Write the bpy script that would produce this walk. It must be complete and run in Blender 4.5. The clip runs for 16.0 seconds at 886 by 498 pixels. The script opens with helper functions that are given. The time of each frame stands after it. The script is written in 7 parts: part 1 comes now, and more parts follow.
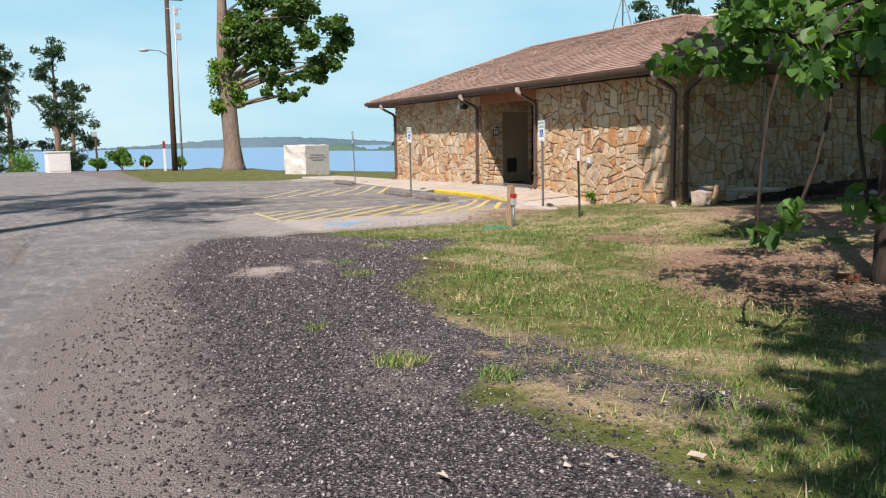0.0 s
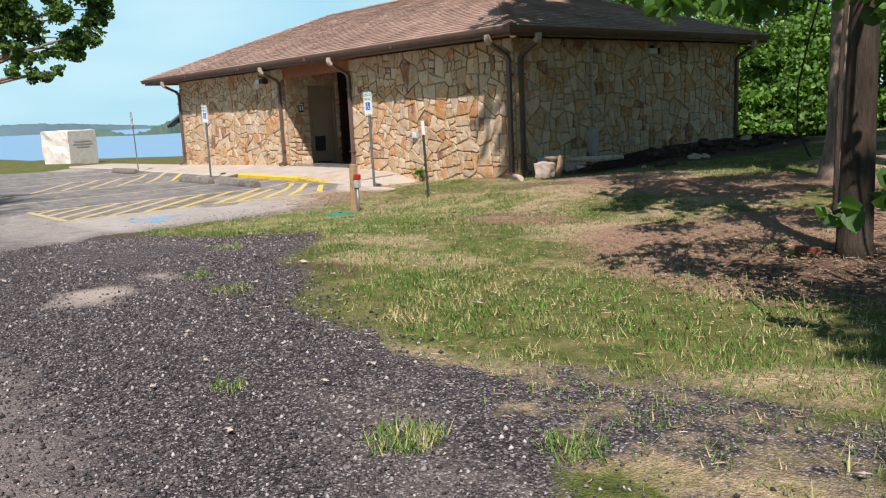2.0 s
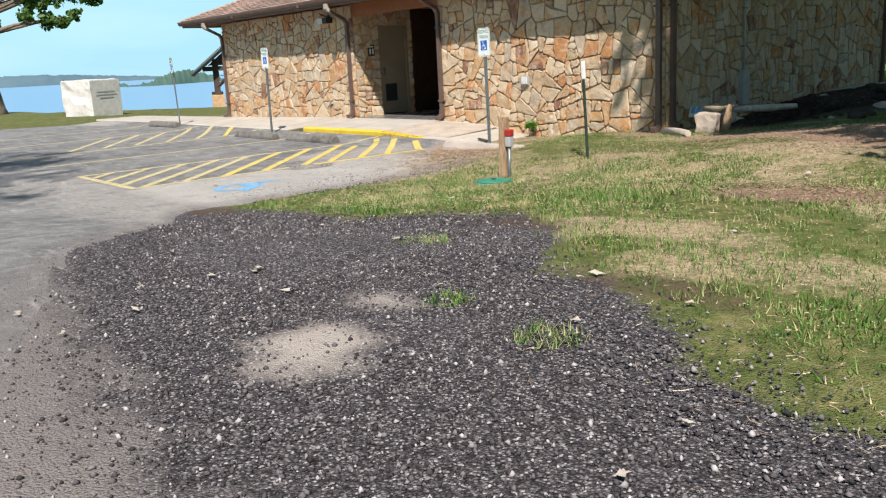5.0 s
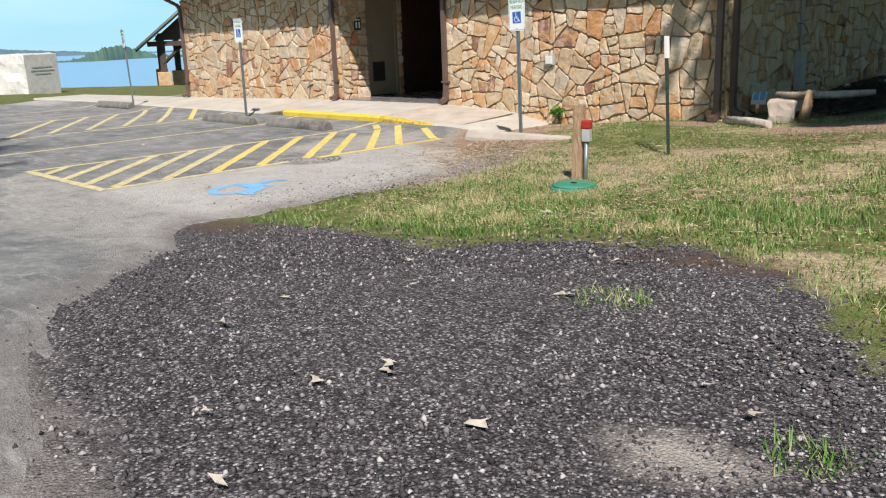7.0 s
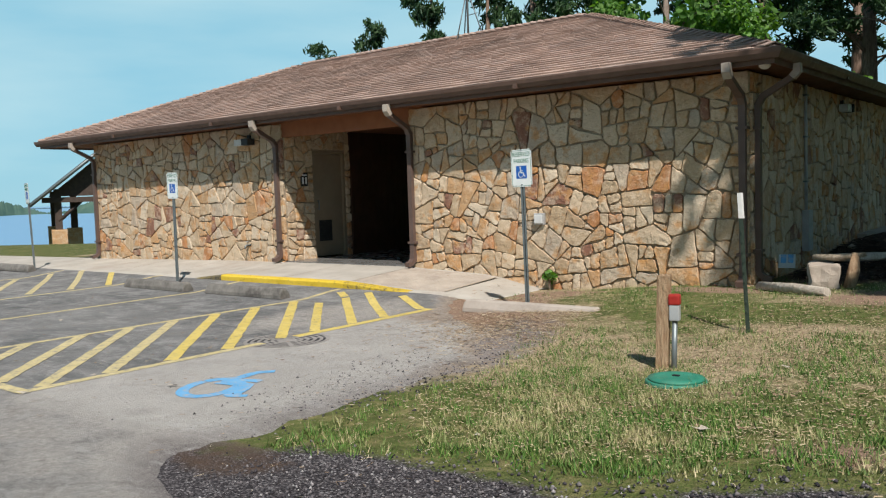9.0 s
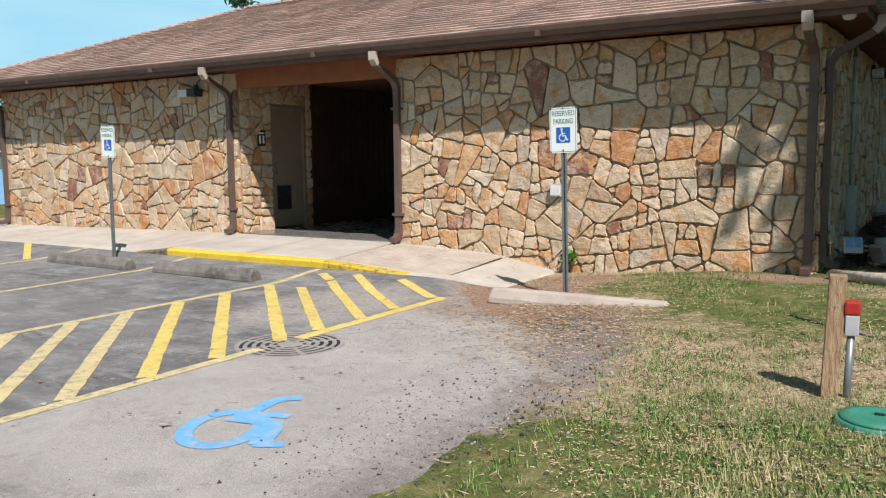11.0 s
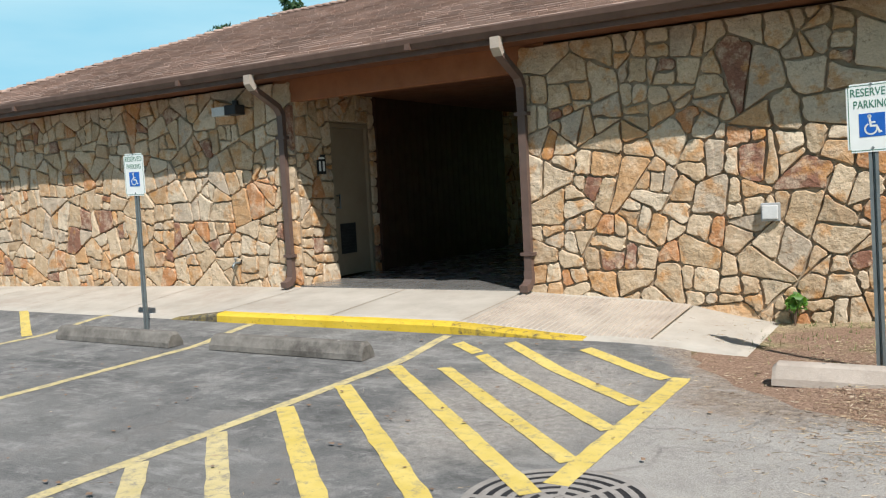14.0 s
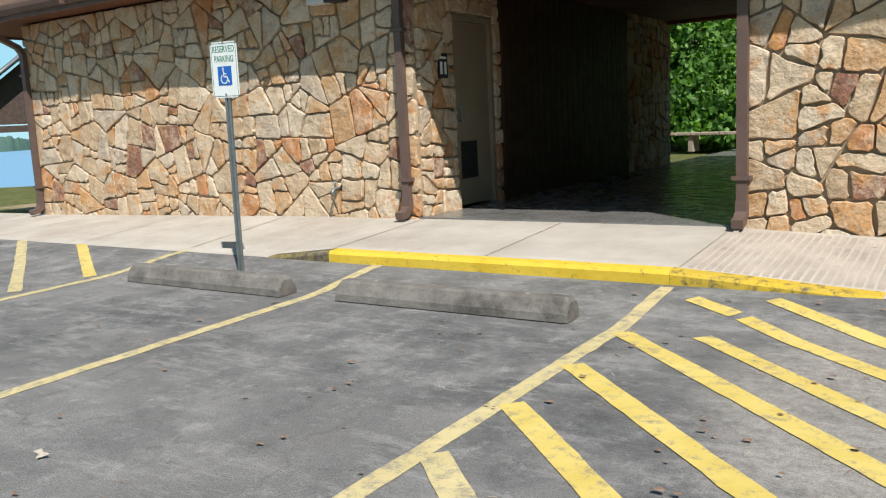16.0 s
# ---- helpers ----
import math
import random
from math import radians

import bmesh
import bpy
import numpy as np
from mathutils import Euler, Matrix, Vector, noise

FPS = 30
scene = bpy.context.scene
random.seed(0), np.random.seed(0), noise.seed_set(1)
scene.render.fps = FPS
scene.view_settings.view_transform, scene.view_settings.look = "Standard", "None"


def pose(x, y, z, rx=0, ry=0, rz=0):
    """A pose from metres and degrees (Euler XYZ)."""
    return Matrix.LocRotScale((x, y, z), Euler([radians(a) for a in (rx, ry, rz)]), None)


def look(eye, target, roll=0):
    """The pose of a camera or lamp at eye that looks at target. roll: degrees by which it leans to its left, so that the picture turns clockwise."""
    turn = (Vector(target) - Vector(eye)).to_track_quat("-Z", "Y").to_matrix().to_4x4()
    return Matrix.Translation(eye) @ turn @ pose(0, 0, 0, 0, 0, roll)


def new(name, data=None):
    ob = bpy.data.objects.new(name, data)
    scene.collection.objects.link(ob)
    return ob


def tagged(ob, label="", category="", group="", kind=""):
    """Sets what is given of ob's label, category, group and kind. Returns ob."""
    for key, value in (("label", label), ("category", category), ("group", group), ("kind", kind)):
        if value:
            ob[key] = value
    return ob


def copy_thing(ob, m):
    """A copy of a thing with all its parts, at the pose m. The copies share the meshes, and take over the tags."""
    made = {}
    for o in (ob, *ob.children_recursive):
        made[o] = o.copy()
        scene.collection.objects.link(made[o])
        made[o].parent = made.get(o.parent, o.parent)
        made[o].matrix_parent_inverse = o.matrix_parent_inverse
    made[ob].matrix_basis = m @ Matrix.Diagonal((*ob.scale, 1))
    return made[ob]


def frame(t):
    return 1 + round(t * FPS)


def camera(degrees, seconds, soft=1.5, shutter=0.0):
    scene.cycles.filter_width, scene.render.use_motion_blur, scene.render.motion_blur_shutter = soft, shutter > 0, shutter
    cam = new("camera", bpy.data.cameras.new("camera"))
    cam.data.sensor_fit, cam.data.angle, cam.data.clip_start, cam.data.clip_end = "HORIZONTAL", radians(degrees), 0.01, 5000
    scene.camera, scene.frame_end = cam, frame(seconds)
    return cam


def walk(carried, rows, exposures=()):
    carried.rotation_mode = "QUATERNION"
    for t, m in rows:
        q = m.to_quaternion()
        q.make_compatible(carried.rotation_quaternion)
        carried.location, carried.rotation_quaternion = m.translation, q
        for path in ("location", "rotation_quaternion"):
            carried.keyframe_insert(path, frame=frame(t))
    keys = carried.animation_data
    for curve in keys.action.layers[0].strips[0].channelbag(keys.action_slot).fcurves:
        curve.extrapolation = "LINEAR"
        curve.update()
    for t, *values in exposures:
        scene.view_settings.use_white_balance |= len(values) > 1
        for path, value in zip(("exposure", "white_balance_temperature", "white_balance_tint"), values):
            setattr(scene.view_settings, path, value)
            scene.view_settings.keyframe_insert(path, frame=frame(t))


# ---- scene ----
cam = camera(55.7, 16.0, soft=1.2)
PATH = [
    (0, (-0.126, 0.367, 1.332), (-1.926, 1.199, 1.074), -1.0),
    (0.5, (-0.618, 0.314, 1.322), (-2.363, 1.253, 1.05), -0.2),
    (1, (-1.11, 0.312, 1.286), (-2.753, 1.409, 0.973), -1.9),
    (1.5, (-1.656, 0.274, 1.31), (-3.243, 1.444, 0.977), -1.4),
    (2, (-2.192, 0.299, 1.285), (-3.703, 1.568, 0.96), -2.7),
    (2.5, (-2.76, 0.319, 1.281), (-4.233, 1.641, 0.993), -2.4),
    (3, (-3.274, 0.305, 1.255), (-4.701, 1.657, 0.891), -2.2),
    (3.5, (-3.844, 0.371, 1.265), (-5.275, 1.684, 0.786), -2.7),
    (4, (-4.415, 0.406, 1.255), (-5.859, 1.705, 0.777), -3.3),
    (4.5, (-5.021, 0.496, 1.244), (-6.502, 1.762, 0.794), -4.2),
    (5, (-5.622, 0.484, 1.241), (-7.128, 1.725, 0.802), -3.0),
    (5.2, (-5.837, 0.501, 1.225), (-7.339, 1.742, 0.774), -3.1),
    (7.3, (-8.348, 1.032, 1.213), (-9.732, 2.393, 0.733), -2.3),
    (7.5, (-8.559, 1.075, 1.195), (-9.926, 2.464, 0.744), -2.2),
    (8, (-9.177, 1.192, 1.219), (-10.472, 2.709, 1.063), -0.2),
    (8.2, (-9.402, 1.258, 1.239), (-10.682, 2.789, 1.102), -1.0),
    (10.3, (-11.676, 1.875, 1.235), (-12.804, 3.509, 0.997), -0.1),
    (10.5, (-11.849, 1.972, 1.255), (-12.941, 3.628, 0.999), 0.3),
    (11, (-12.387, 2.26, 1.268), (-13.463, 3.931, 1.042), -0.6),
    (11.5, (-12.938, 2.488, 1.262), (-13.985, 4.178, 1.045), -2.5),
    (12, (-13.447, 2.762, 1.239), (-14.429, 4.496, 1.069), -2.6),
    (12.5, (-13.989, 2.948, 1.229), (-14.875, 4.733, 1.058), -1.5),
    (13, (-14.516, 3.23, 1.215), (-15.436, 4.994, 1.011), -1.9),
    (13.5, (-15.082, 3.512, 1.213), (-16.057, 5.251, 1.046), -2.1),
    (14, (-15.568, 3.831, 1.194), (-16.598, 5.539, 1.043), -3.1),
    (14.5, (-16.149, 4.111, 1.158), (-17.205, 5.804, 1.023), -2.4),
    (15, (-16.688, 4.35, 1.097), (-17.764, 6.013, 0.821), -3.0),
    (15.5, (-17.258, 4.616, 1.047), (-18.418, 6.22, 0.761), -3.6),
    (16, (-17.738, 4.968, 0.995), (-18.827, 6.617, 0.69), -2.8),
]
EXPOSURES = [(0, 0.40, 6760, 22), (2.8, 0.48, 6660, 19), (4.0, 0.58, 6560, 17), (5.0, 0.51, 6450, 15), (7.4, 0.45, 6380, 14), (8.0, 0.05, 6350, 11), (8.3, 0.03, 6350, 11),
             (10.3, 0.36, 6400, 17), (12.0, 0.38, 6270, 15), (14.0, 0.33, 6250, 12), (16, 0.36, 6280, 12)]
walk(cam, [(t, look(eye, target, roll)) for t, eye, target, roll in PATH], EXPOSURES)

# ---- sky, sun ----
SUN = Vector((1.2, -1.0, 1.9)).normalized()
world = bpy.data.worlds.new("world")
scene.world = world
world.use_nodes = True
wt = world.node_tree
sky = wt.nodes.new("ShaderNodeTexSky")
sky.sky_type = "NISHITA"
sky.sun_disc = False
sky.sun_elevation = math.asin(SUN.z)
sky.sun_rotation = math.atan2(SUN.x, SUN.y)
sky.air_density, sky.dust_density, sky.ozone_density = 1.0, 0.05, 2.0
wt.nodes["Background"].inputs["Strength"].default_value = 0.06
haze = wt.nodes.new("ShaderNodeMix")          # summer haze, thick at the horizon and thin overhead
haze.data_type = "RGBA"
above = wt.nodes.new("ShaderNodeSeparateXYZ")
wt.links.new(wt.nodes.new("ShaderNodeTexCoord").outputs["Generated"], above.inputs[0])
thick = wt.nodes.new("ShaderNodeMapRange")
for k, v in enumerate((0.22, 0.55, 0.86, 0.1), 1):
    thick.inputs[k].default_value = v
wt.links.new(above.outputs[2], thick.inputs[0])
wt.links.new(thick.outputs[0], haze.inputs[0])
veil = wt.nodes.new("ShaderNodeTexNoise")     # faint drifts of thin cloud in it
veil.inputs["Scale"].default_value, veil.inputs["Detail"].default_value = 2.6, 5.0
drift = wt.nodes.new("ShaderNodeMapping")
drift.inputs["Scale"].default_value = (1.0, 1.0, 4.5)
wt.links.new(wt.nodes["Texture Coordinate"].outputs["Generated"], drift.inputs[0])
wt.links.new(drift.outputs[0], veil.inputs["Vector"])
tint = wt.nodes.new("ShaderNodeValToRGB")
tint.color_ramp.elements[0].position, tint.color_ramp.elements[1].position = 0.38, 0.68
tint.color_ramp.elements[0].color, tint.color_ramp.elements[1].color = (0.335, 0.70, 0.84, 1), (0.52, 0.83, 0.90, 1)
wt.links.new(veil.outputs[0], tint.inputs[0])
boost = wt.nodes.new("ShaderNodeVectorMath")
boost.operation = "SCALE"
boost.inputs["Scale"].default_value = 14.4
wt.links.new(tint.outputs[0], boost.inputs[0])
wt.links.new(boost.outputs[0], haze.inputs[7])
wt.links.new(sky.outputs["Color"], haze.inputs[6])
wt.links.new(haze.outputs[2], wt.nodes["Background"].inputs["Color"])
sun = new("sun", bpy.data.lights.new("sun", "SUN"))
sun.data.energy, sun.data.angle, sun.data.color = 5.0, radians(0.53), (1.0, 0.94, 0.85)
sun.matrix_world = look(SUN * 50, (0, 0, 0))

# ---- materials ----
def mat_new(name, rough=0.8, metal=0.0, spec=0.3):
    m = bpy.data.materials.new(name)
    m.use_nodes = True
    b = m.node_tree.nodes["Principled BSDF"]
    b.inputs["Roughness"].default_value = rough
    b.inputs["Metallic"].default_value = metal
    b.inputs["Specular IOR Level"].default_value = spec
    return m, m.node_tree, b


def node(nt, kind, **values):
    n = nt.nodes.new(kind)
    for key, v in values.items():
        n.inputs[key.replace("_", " ")].default_value = v
    return n


def coords(nt):
    return nt.nodes.new("ShaderNodeNewGeometry").outputs["Position"]


def noise_tex(nt, scale, detail=4.0, rough=0.6, vec=None):
    n = node(nt, "ShaderNodeTexNoise", Scale=scale, Detail=detail, Roughness=rough)
    if vec is not None:
        nt.links.new(vec, n.inputs["Vector"])
    return n.outputs["Fac"]


def ramp(nt, fac, stops):
    r = nt.nodes.new("ShaderNodeValToRGB")
    e = r.color_ramp.elements
    while len(e) < len(stops):
        e.new(0.5)
    for el, (p, c) in zip(e, stops):
        el.position = p
        el.color = (*c, 1) if not isinstance(c, float) else (c, c, c, 1)
    nt.links.new(fac, r.inputs["Fac"])
    return r.outputs["Color"]


def blend(nt, fac, a, b, mode="MIX"):
    m = nt.nodes.new("ShaderNodeMix")
    m.data_type, m.blend_type = "RGBA", mode
    for sock, v in ((m.inputs[0], fac), (m.inputs[6], a), (m.inputs[7], b)):
        if isinstance(v, (int, float)):
            sock.default_value = v
        elif isinstance(v, tuple):
            sock.default_value = (*v, 1)
        else:
            nt.links.new(v, sock)
    return m.outputs[2]


def calc(nt, op, a, b=0.0, clamp=False):
    m = nt.nodes.new("ShaderNodeMath")
    m.operation, m.use_clamp = op, clamp
    for sock, v in zip(m.inputs, (a, b)):
        if isinstance(v, (int, float)):
            sock.default_value = v
        else:
            nt.links.new(v, sock)
    return m.outputs[0]


def bump(nt, bsdf, height, strength=0.4, dist=0.02):
    n = node(nt, "ShaderNodeBump", Strength=strength, Distance=dist)
    nt.links.new(height, n.inputs["Height"])
    nt.links.new(n.outputs["Normal"], bsdf.inputs["Normal"])


def obj_random(nt):
    return nt.nodes.new("ShaderNodeObjectInfo").outputs["Random"]


def island_random(nt):
    return nt.nodes.new("ShaderNodeNewGeometry").outputs["Random Per Island"]


def object_coords(nt):
    return nt.nodes.new("ShaderNodeTexCoord").outputs["Object"]


def simple(name, c1, c2, scale=6.0, rough=0.7, metal=0.0, bump_s=0.2, bump_scale=60.0, spec=0.3, dirt=None):
    """Two-tone noise surface with fine grain and, if given, a dirt colour in blotches."""
    m, nt, b = mat_new(name, rough, metal, spec)
    p = coords(nt)
    col = ramp(nt, noise_tex(nt, scale, 6, 0.65, p), [(0.3, c1), (0.7, c2)])
    if dirt:
        mask = ramp(nt, noise_tex(nt, scale * 0.35, 8, 0.75, p), [(0.52, 0.0), (0.68, 0.8)])
        col = blend(nt, mask, col, dirt)
    nt.links.new(col, b.inputs["Base Color"])
    grain = noise_tex(nt, bump_scale, 5, 0.7, p)
    bump(nt, b, grain, bump_s, 0.01)
    rr = ramp(nt, noise_tex(nt, scale * 2.3, 4, 0.6, p), [(0.3, max(rough - 0.1, 0.05)), (0.7, min(rough + 0.1, 1.0))])
    nt.links.new(rr, b.inputs["Roughness"])
    return m


def stone_material(name, source):
    """Sandstone pieces: tan, buff, ochre, rust and grey, one tone a piece."""
    m, nt, b = mat_new(name, 0.88, 0, 0.2)
    p = coords(nt)
    rnd = source(nt)
    tone = ramp(nt, rnd, [(0.0, (0.50, 0.37, 0.235)), (0.14, (0.57, 0.45, 0.31)), (0.28, (0.45, 0.325, 0.205)),
                          (0.40, (0.60, 0.50, 0.37)), (0.54, (0.52, 0.32, 0.165)), (0.63, (0.545, 0.43, 0.30)),
                          (0.73, (0.455, 0.375, 0.285)), (0.82, (0.50, 0.38, 0.25)), (0.89, (0.47, 0.225, 0.10)), (0.95, (0.25, 0.125, 0.085))])
    tone.node.color_ramp.interpolation = "CONSTANT"
    offset = nt.nodes.new("ShaderNodeVectorMath")
    offset.operation = "ADD"
    nt.links.new(p, offset.inputs[0])
    shift = nt.nodes.new("ShaderNodeCombineXYZ")
    nt.links.new(calc(nt, "MULTIPLY", rnd, 40.0), shift.inputs[0])
    nt.links.new(shift.outputs[0], offset.inputs[1])
    v = offset.outputs[0]
    blotch = noise_tex(nt, 3.5, 6, 0.65, v)
    col = blend(nt, ramp(nt, blotch, [(0.53, 0.0), (0.62, 0.8)]), tone, (0.52, 0.27, 0.10))
    pale = ramp(nt, noise_tex(nt, 6.0, 8, 0.75, v), [(0.47, 0.0), (0.62, 0.55)])
    col = blend(nt, pale, col, (0.66, 0.55, 0.41))
    vein = ramp(nt, noise_tex(nt, 11.0, 9, 0.8, v), [(0.34, 0.85), (0.45, 0.0)])
    col = blend(nt, vein, col, (0.23, 0.15, 0.09))
    speck = ramp(nt, noise_tex(nt, 48.0, 5, 0.75, v), [(0.3, 0.84), (0.6, 1.06)])
    col = blend(nt, 1.0, col, speck, "MULTIPLY")
    grey = ramp(nt, noise_tex(nt, 2.0, 8, 0.75, p), [(0.58, 0.0), (0.75, 0.5)])
    col = blend(nt, grey, col, (0.170, 0.139, 0.111))
    nt.links.new(col, b.inputs["Base Color"])
    h = calc(nt, "ADD", noise_tex(nt, 5.0, 7, 0.6, v), calc(nt, "MULTIPLY", noise_tex(nt, 22.0, 5, 0.6, v), 0.14))
    bump(nt, b, h, 0.9, 0.06)
    return m


def bark_material(name, c1, c2, sc=1.0):
    m, nt, b = mat_new(name, 0.95, 0, 0.1)
    p = object_coords(nt)
    mp = node(nt, "ShaderNodeMapping", Scale=(7 * sc, 7 * sc, 1.3 * sc))
    nt.links.new(p, mp.inputs["Vector"])
    f = noise_tex(nt, 2.2, 8, 0.7, mp.outputs[0])
    col = ramp(nt, f, [(0.32, c1), (0.66, c2)])
    nt.links.new(col, b.inputs["Base Color"])
    bump(nt, b, f, 0.9, 0.06)
    return m


def leaf_material(name, dark, mid, light, transl=0.35):
    m, nt, b = mat_new(name, 0.5, 0, 0.35)
    tone = ramp(nt, island_random(nt), [(0.0, dark), (0.5, mid), (1.0, light)])
    big = ramp(nt, noise_tex(nt, 0.7, 3, 0.6, coords(nt)), [(0.3, 0.65), (0.7, 1.25)])
    col = blend(nt, 1.0, tone, big, "MULTIPLY")
    nt.links.new(col, b.inputs["Base Color"])
    tr = nt.nodes.new("ShaderNodeBsdfTranslucent")
    nt.links.new(blend(nt, 1.0, col, (1.5, 1.7, 0.5), "MULTIPLY"), tr.inputs["Color"])
    mix = nt.nodes.new("ShaderNodeMixShader")
    mix.inputs[0].default_value = transl
    nt.links.new(b.outputs[0], mix.inputs[1])
    nt.links.new(tr.outputs[0], mix.inputs[2])
    nt.links.new(mix.outputs[0], nt.nodes["Material Output"].inputs["Surface"])
    return m


M = {}
M["stone"] = stone_material("fieldstone", obj_random)
M["stone_joined"] = stone_material("fieldstone_far", island_random)
M["mortar"] = simple("mortar", (0.26, 0.20, 0.138), (0.41, 0.335, 0.24), 9, 0.95, 0, 0.6, 70)
M["brown"] = simple("brown_metal", (0.10, 0.066, 0.054), (0.14, 0.093, 0.076), 4, 0.5, 0, 0.06, 40, 0.35, (0.10, 0.075, 0.065))
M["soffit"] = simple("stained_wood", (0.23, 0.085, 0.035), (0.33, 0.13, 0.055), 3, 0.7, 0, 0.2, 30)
M["fascia"] = simple("fascia_paint", (0.10, 0.062, 0.048), (0.15, 0.095, 0.072), 4, 0.5, 0, 0.06, 40)
M["door"] = simple("door_paint", (0.235, 0.18, 0.125), (0.29, 0.23, 0.16), 2, 0.55, 0, 0.05, 60, 0.3, (0.33, 0.26, 0.18))
# darker copy of the stained wood: shade under eaves and ceiling in its colour
M["soffit_dark"] = simple("darkened_stained_board", (0.11, 0.043, 0.02), (0.18, 0.07, 0.032), 3, 0.75, 0, 0.2, 30)
M["black"] = simple("black_plastic", (0.02, 0.02, 0.022), (0.035, 0.035, 0.037), 8, 0.55)
M["concrete"] = simple("walk_concrete", (0.365, 0.335, 0.285), (0.50, 0.465, 0.405), 1.6, 0.9, 0, 0.35, 90, 0.2, (0.34, 0.285, 0.235))
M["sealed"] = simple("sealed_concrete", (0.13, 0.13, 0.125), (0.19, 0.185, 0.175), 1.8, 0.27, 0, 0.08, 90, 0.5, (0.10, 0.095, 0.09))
M["ramp"] = simple("ramp_concrete", (0.36, 0.31, 0.26), (0.50, 0.44, 0.37), 2.5, 0.9, 0, 0.4, 90, 0.2, (0.24, 0.2, 0.17))
M["stop"] = simple("stop_concrete", (0.12, 0.112, 0.10), (0.25, 0.235, 0.21), 7, 0.92, 0, 0.9, 45, 0.2, (0.07, 0.063, 0.056))
M["stop_pale"] = simple("pale_concrete", (0.38, 0.33, 0.28), (0.50, 0.44, 0.38), 4, 0.92, 0, 0.5, 70, 0.2, (0.28, 0.24, 0.2))
M["galv"] = simple("galvanised_steel", (0.17, 0.20, 0.205), (0.25, 0.28, 0.285), 12, 0.45, 0.5, 0.05, 80)
M["sign_white"] = simple("sign_white", (0.72, 0.76, 0.74), (0.80, 0.83, 0.81), 5, 0.4, 0, 0.02, 60)
M["sign_green"] = simple("sign_green", (0.03, 0.16, 0.10), (0.05, 0.20, 0.13), 8, 0.45)
M["sign_blue"] = simple("sign_blue", (0.015, 0.10, 0.42), (0.025, 0.14, 0.50), 6, 0.4)
M["wood_post"] = bark_material("weathered_post", (0.34, 0.20, 0.11), (0.58, 0.42, 0.27), 2.0)
M["log"] = bark_material("driftwood", (0.30, 0.23, 0.16), (0.55, 0.46, 0.35), 1.5)
M["pale_log"] = bark_material("bleached_wood", (0.42, 0.36, 0.29), (0.68, 0.61, 0.52), 1.2)
M["red"] = simple("red_paint", (0.30, 0.02, 0.015), (0.42, 0.04, 0.03), 9, 0.45)
M["greenlid"] = simple("green_plastic", (0.02, 0.17, 0.11), (0.04, 0.24, 0.16), 5, 0.55, 0, 0.15, 60, 0.3, (0.10, 0.20, 0.14))
M["stake"] = simple("stake_green", (0.025, 0.04, 0.03), (0.05, 0.07, 0.05), 20, 0.6)
M["white"] = simple("white_paint", (0.68, 0.67, 0.64), (0.80, 0.79, 0.76), 6, 0.6, 0, 0.05, 50)
M["granite"] = simple("pale_granite", (0.55, 0.53, 0.50), (0.70, 0.68, 0.64), 5, 0.85, 0, 0.6, 25, 0.2, (0.42, 0.40, 0.37))
M["grey_box"] = simple("grey_metal", (0.36, 0.37, 0.37), (0.48, 0.49, 0.49), 7, 0.5, 0.2, 0.05)
M["pole"] = bark_material("creosote_pole", (0.055, 0.04, 0.03), (0.12, 0.085, 0.06), 1.0)
M["cable"] = simple("cable", (0.015, 0.015, 0.015), (0.03, 0.03, 0.03), 10, 0.6)
M["cinder"] = simple("cinder_block", (0.33, 0.27, 0.22), (0.46, 0.39, 0.32), 9, 0.95, 0, 0.8, 60)
M["glass_lens"] = simple("lamp_lens", (0.55, 0.56, 0.55), (0.68, 0.69, 0.68), 9, 0.3)
M["bark"] = bark_material("bark", (0.115, 0.088, 0.07), (0.29, 0.235, 0.19), 1.0)
# darker copy of the bark; on the young tree it stands in for shade
M["bark_darkened"] = bark_material("bark_darkened", (0.035, 0.028, 0.022), (0.09, 0.072, 0.058), 1.0)
M["bark_pine"] = bark_material("bark_pine", (0.13, 0.085, 0.06), (0.28, 0.20, 0.15), 1.0)
M["leaf_near"] = leaf_material("leaf_near", (0.035, 0.09, 0.026), (0.065, 0.155, 0.036), (0.12, 0.24, 0.055))
M["leaf_oak"] = leaf_material("leaf_oak", (0.04, 0.09, 0.03), (0.075, 0.15, 0.04), (0.13, 0.22, 0.055))
M["leaf_wood"] = leaf_material("leaf_wood", (0.05, 0.12, 0.025), (0.10, 0.22, 0.04), (0.18, 0.33, 0.07))
M["leaf_pine"] = leaf_material("leaf_pine", (0.022, 0.055, 0.022), (0.035, 0.08, 0.03), (0.06, 0.115, 0.04), 0.2)
M["ivy"] = leaf_material("ivy", (0.07, 0.15, 0.02), (0.13, 0.24, 0.03), (0.22, 0.34, 0.05))


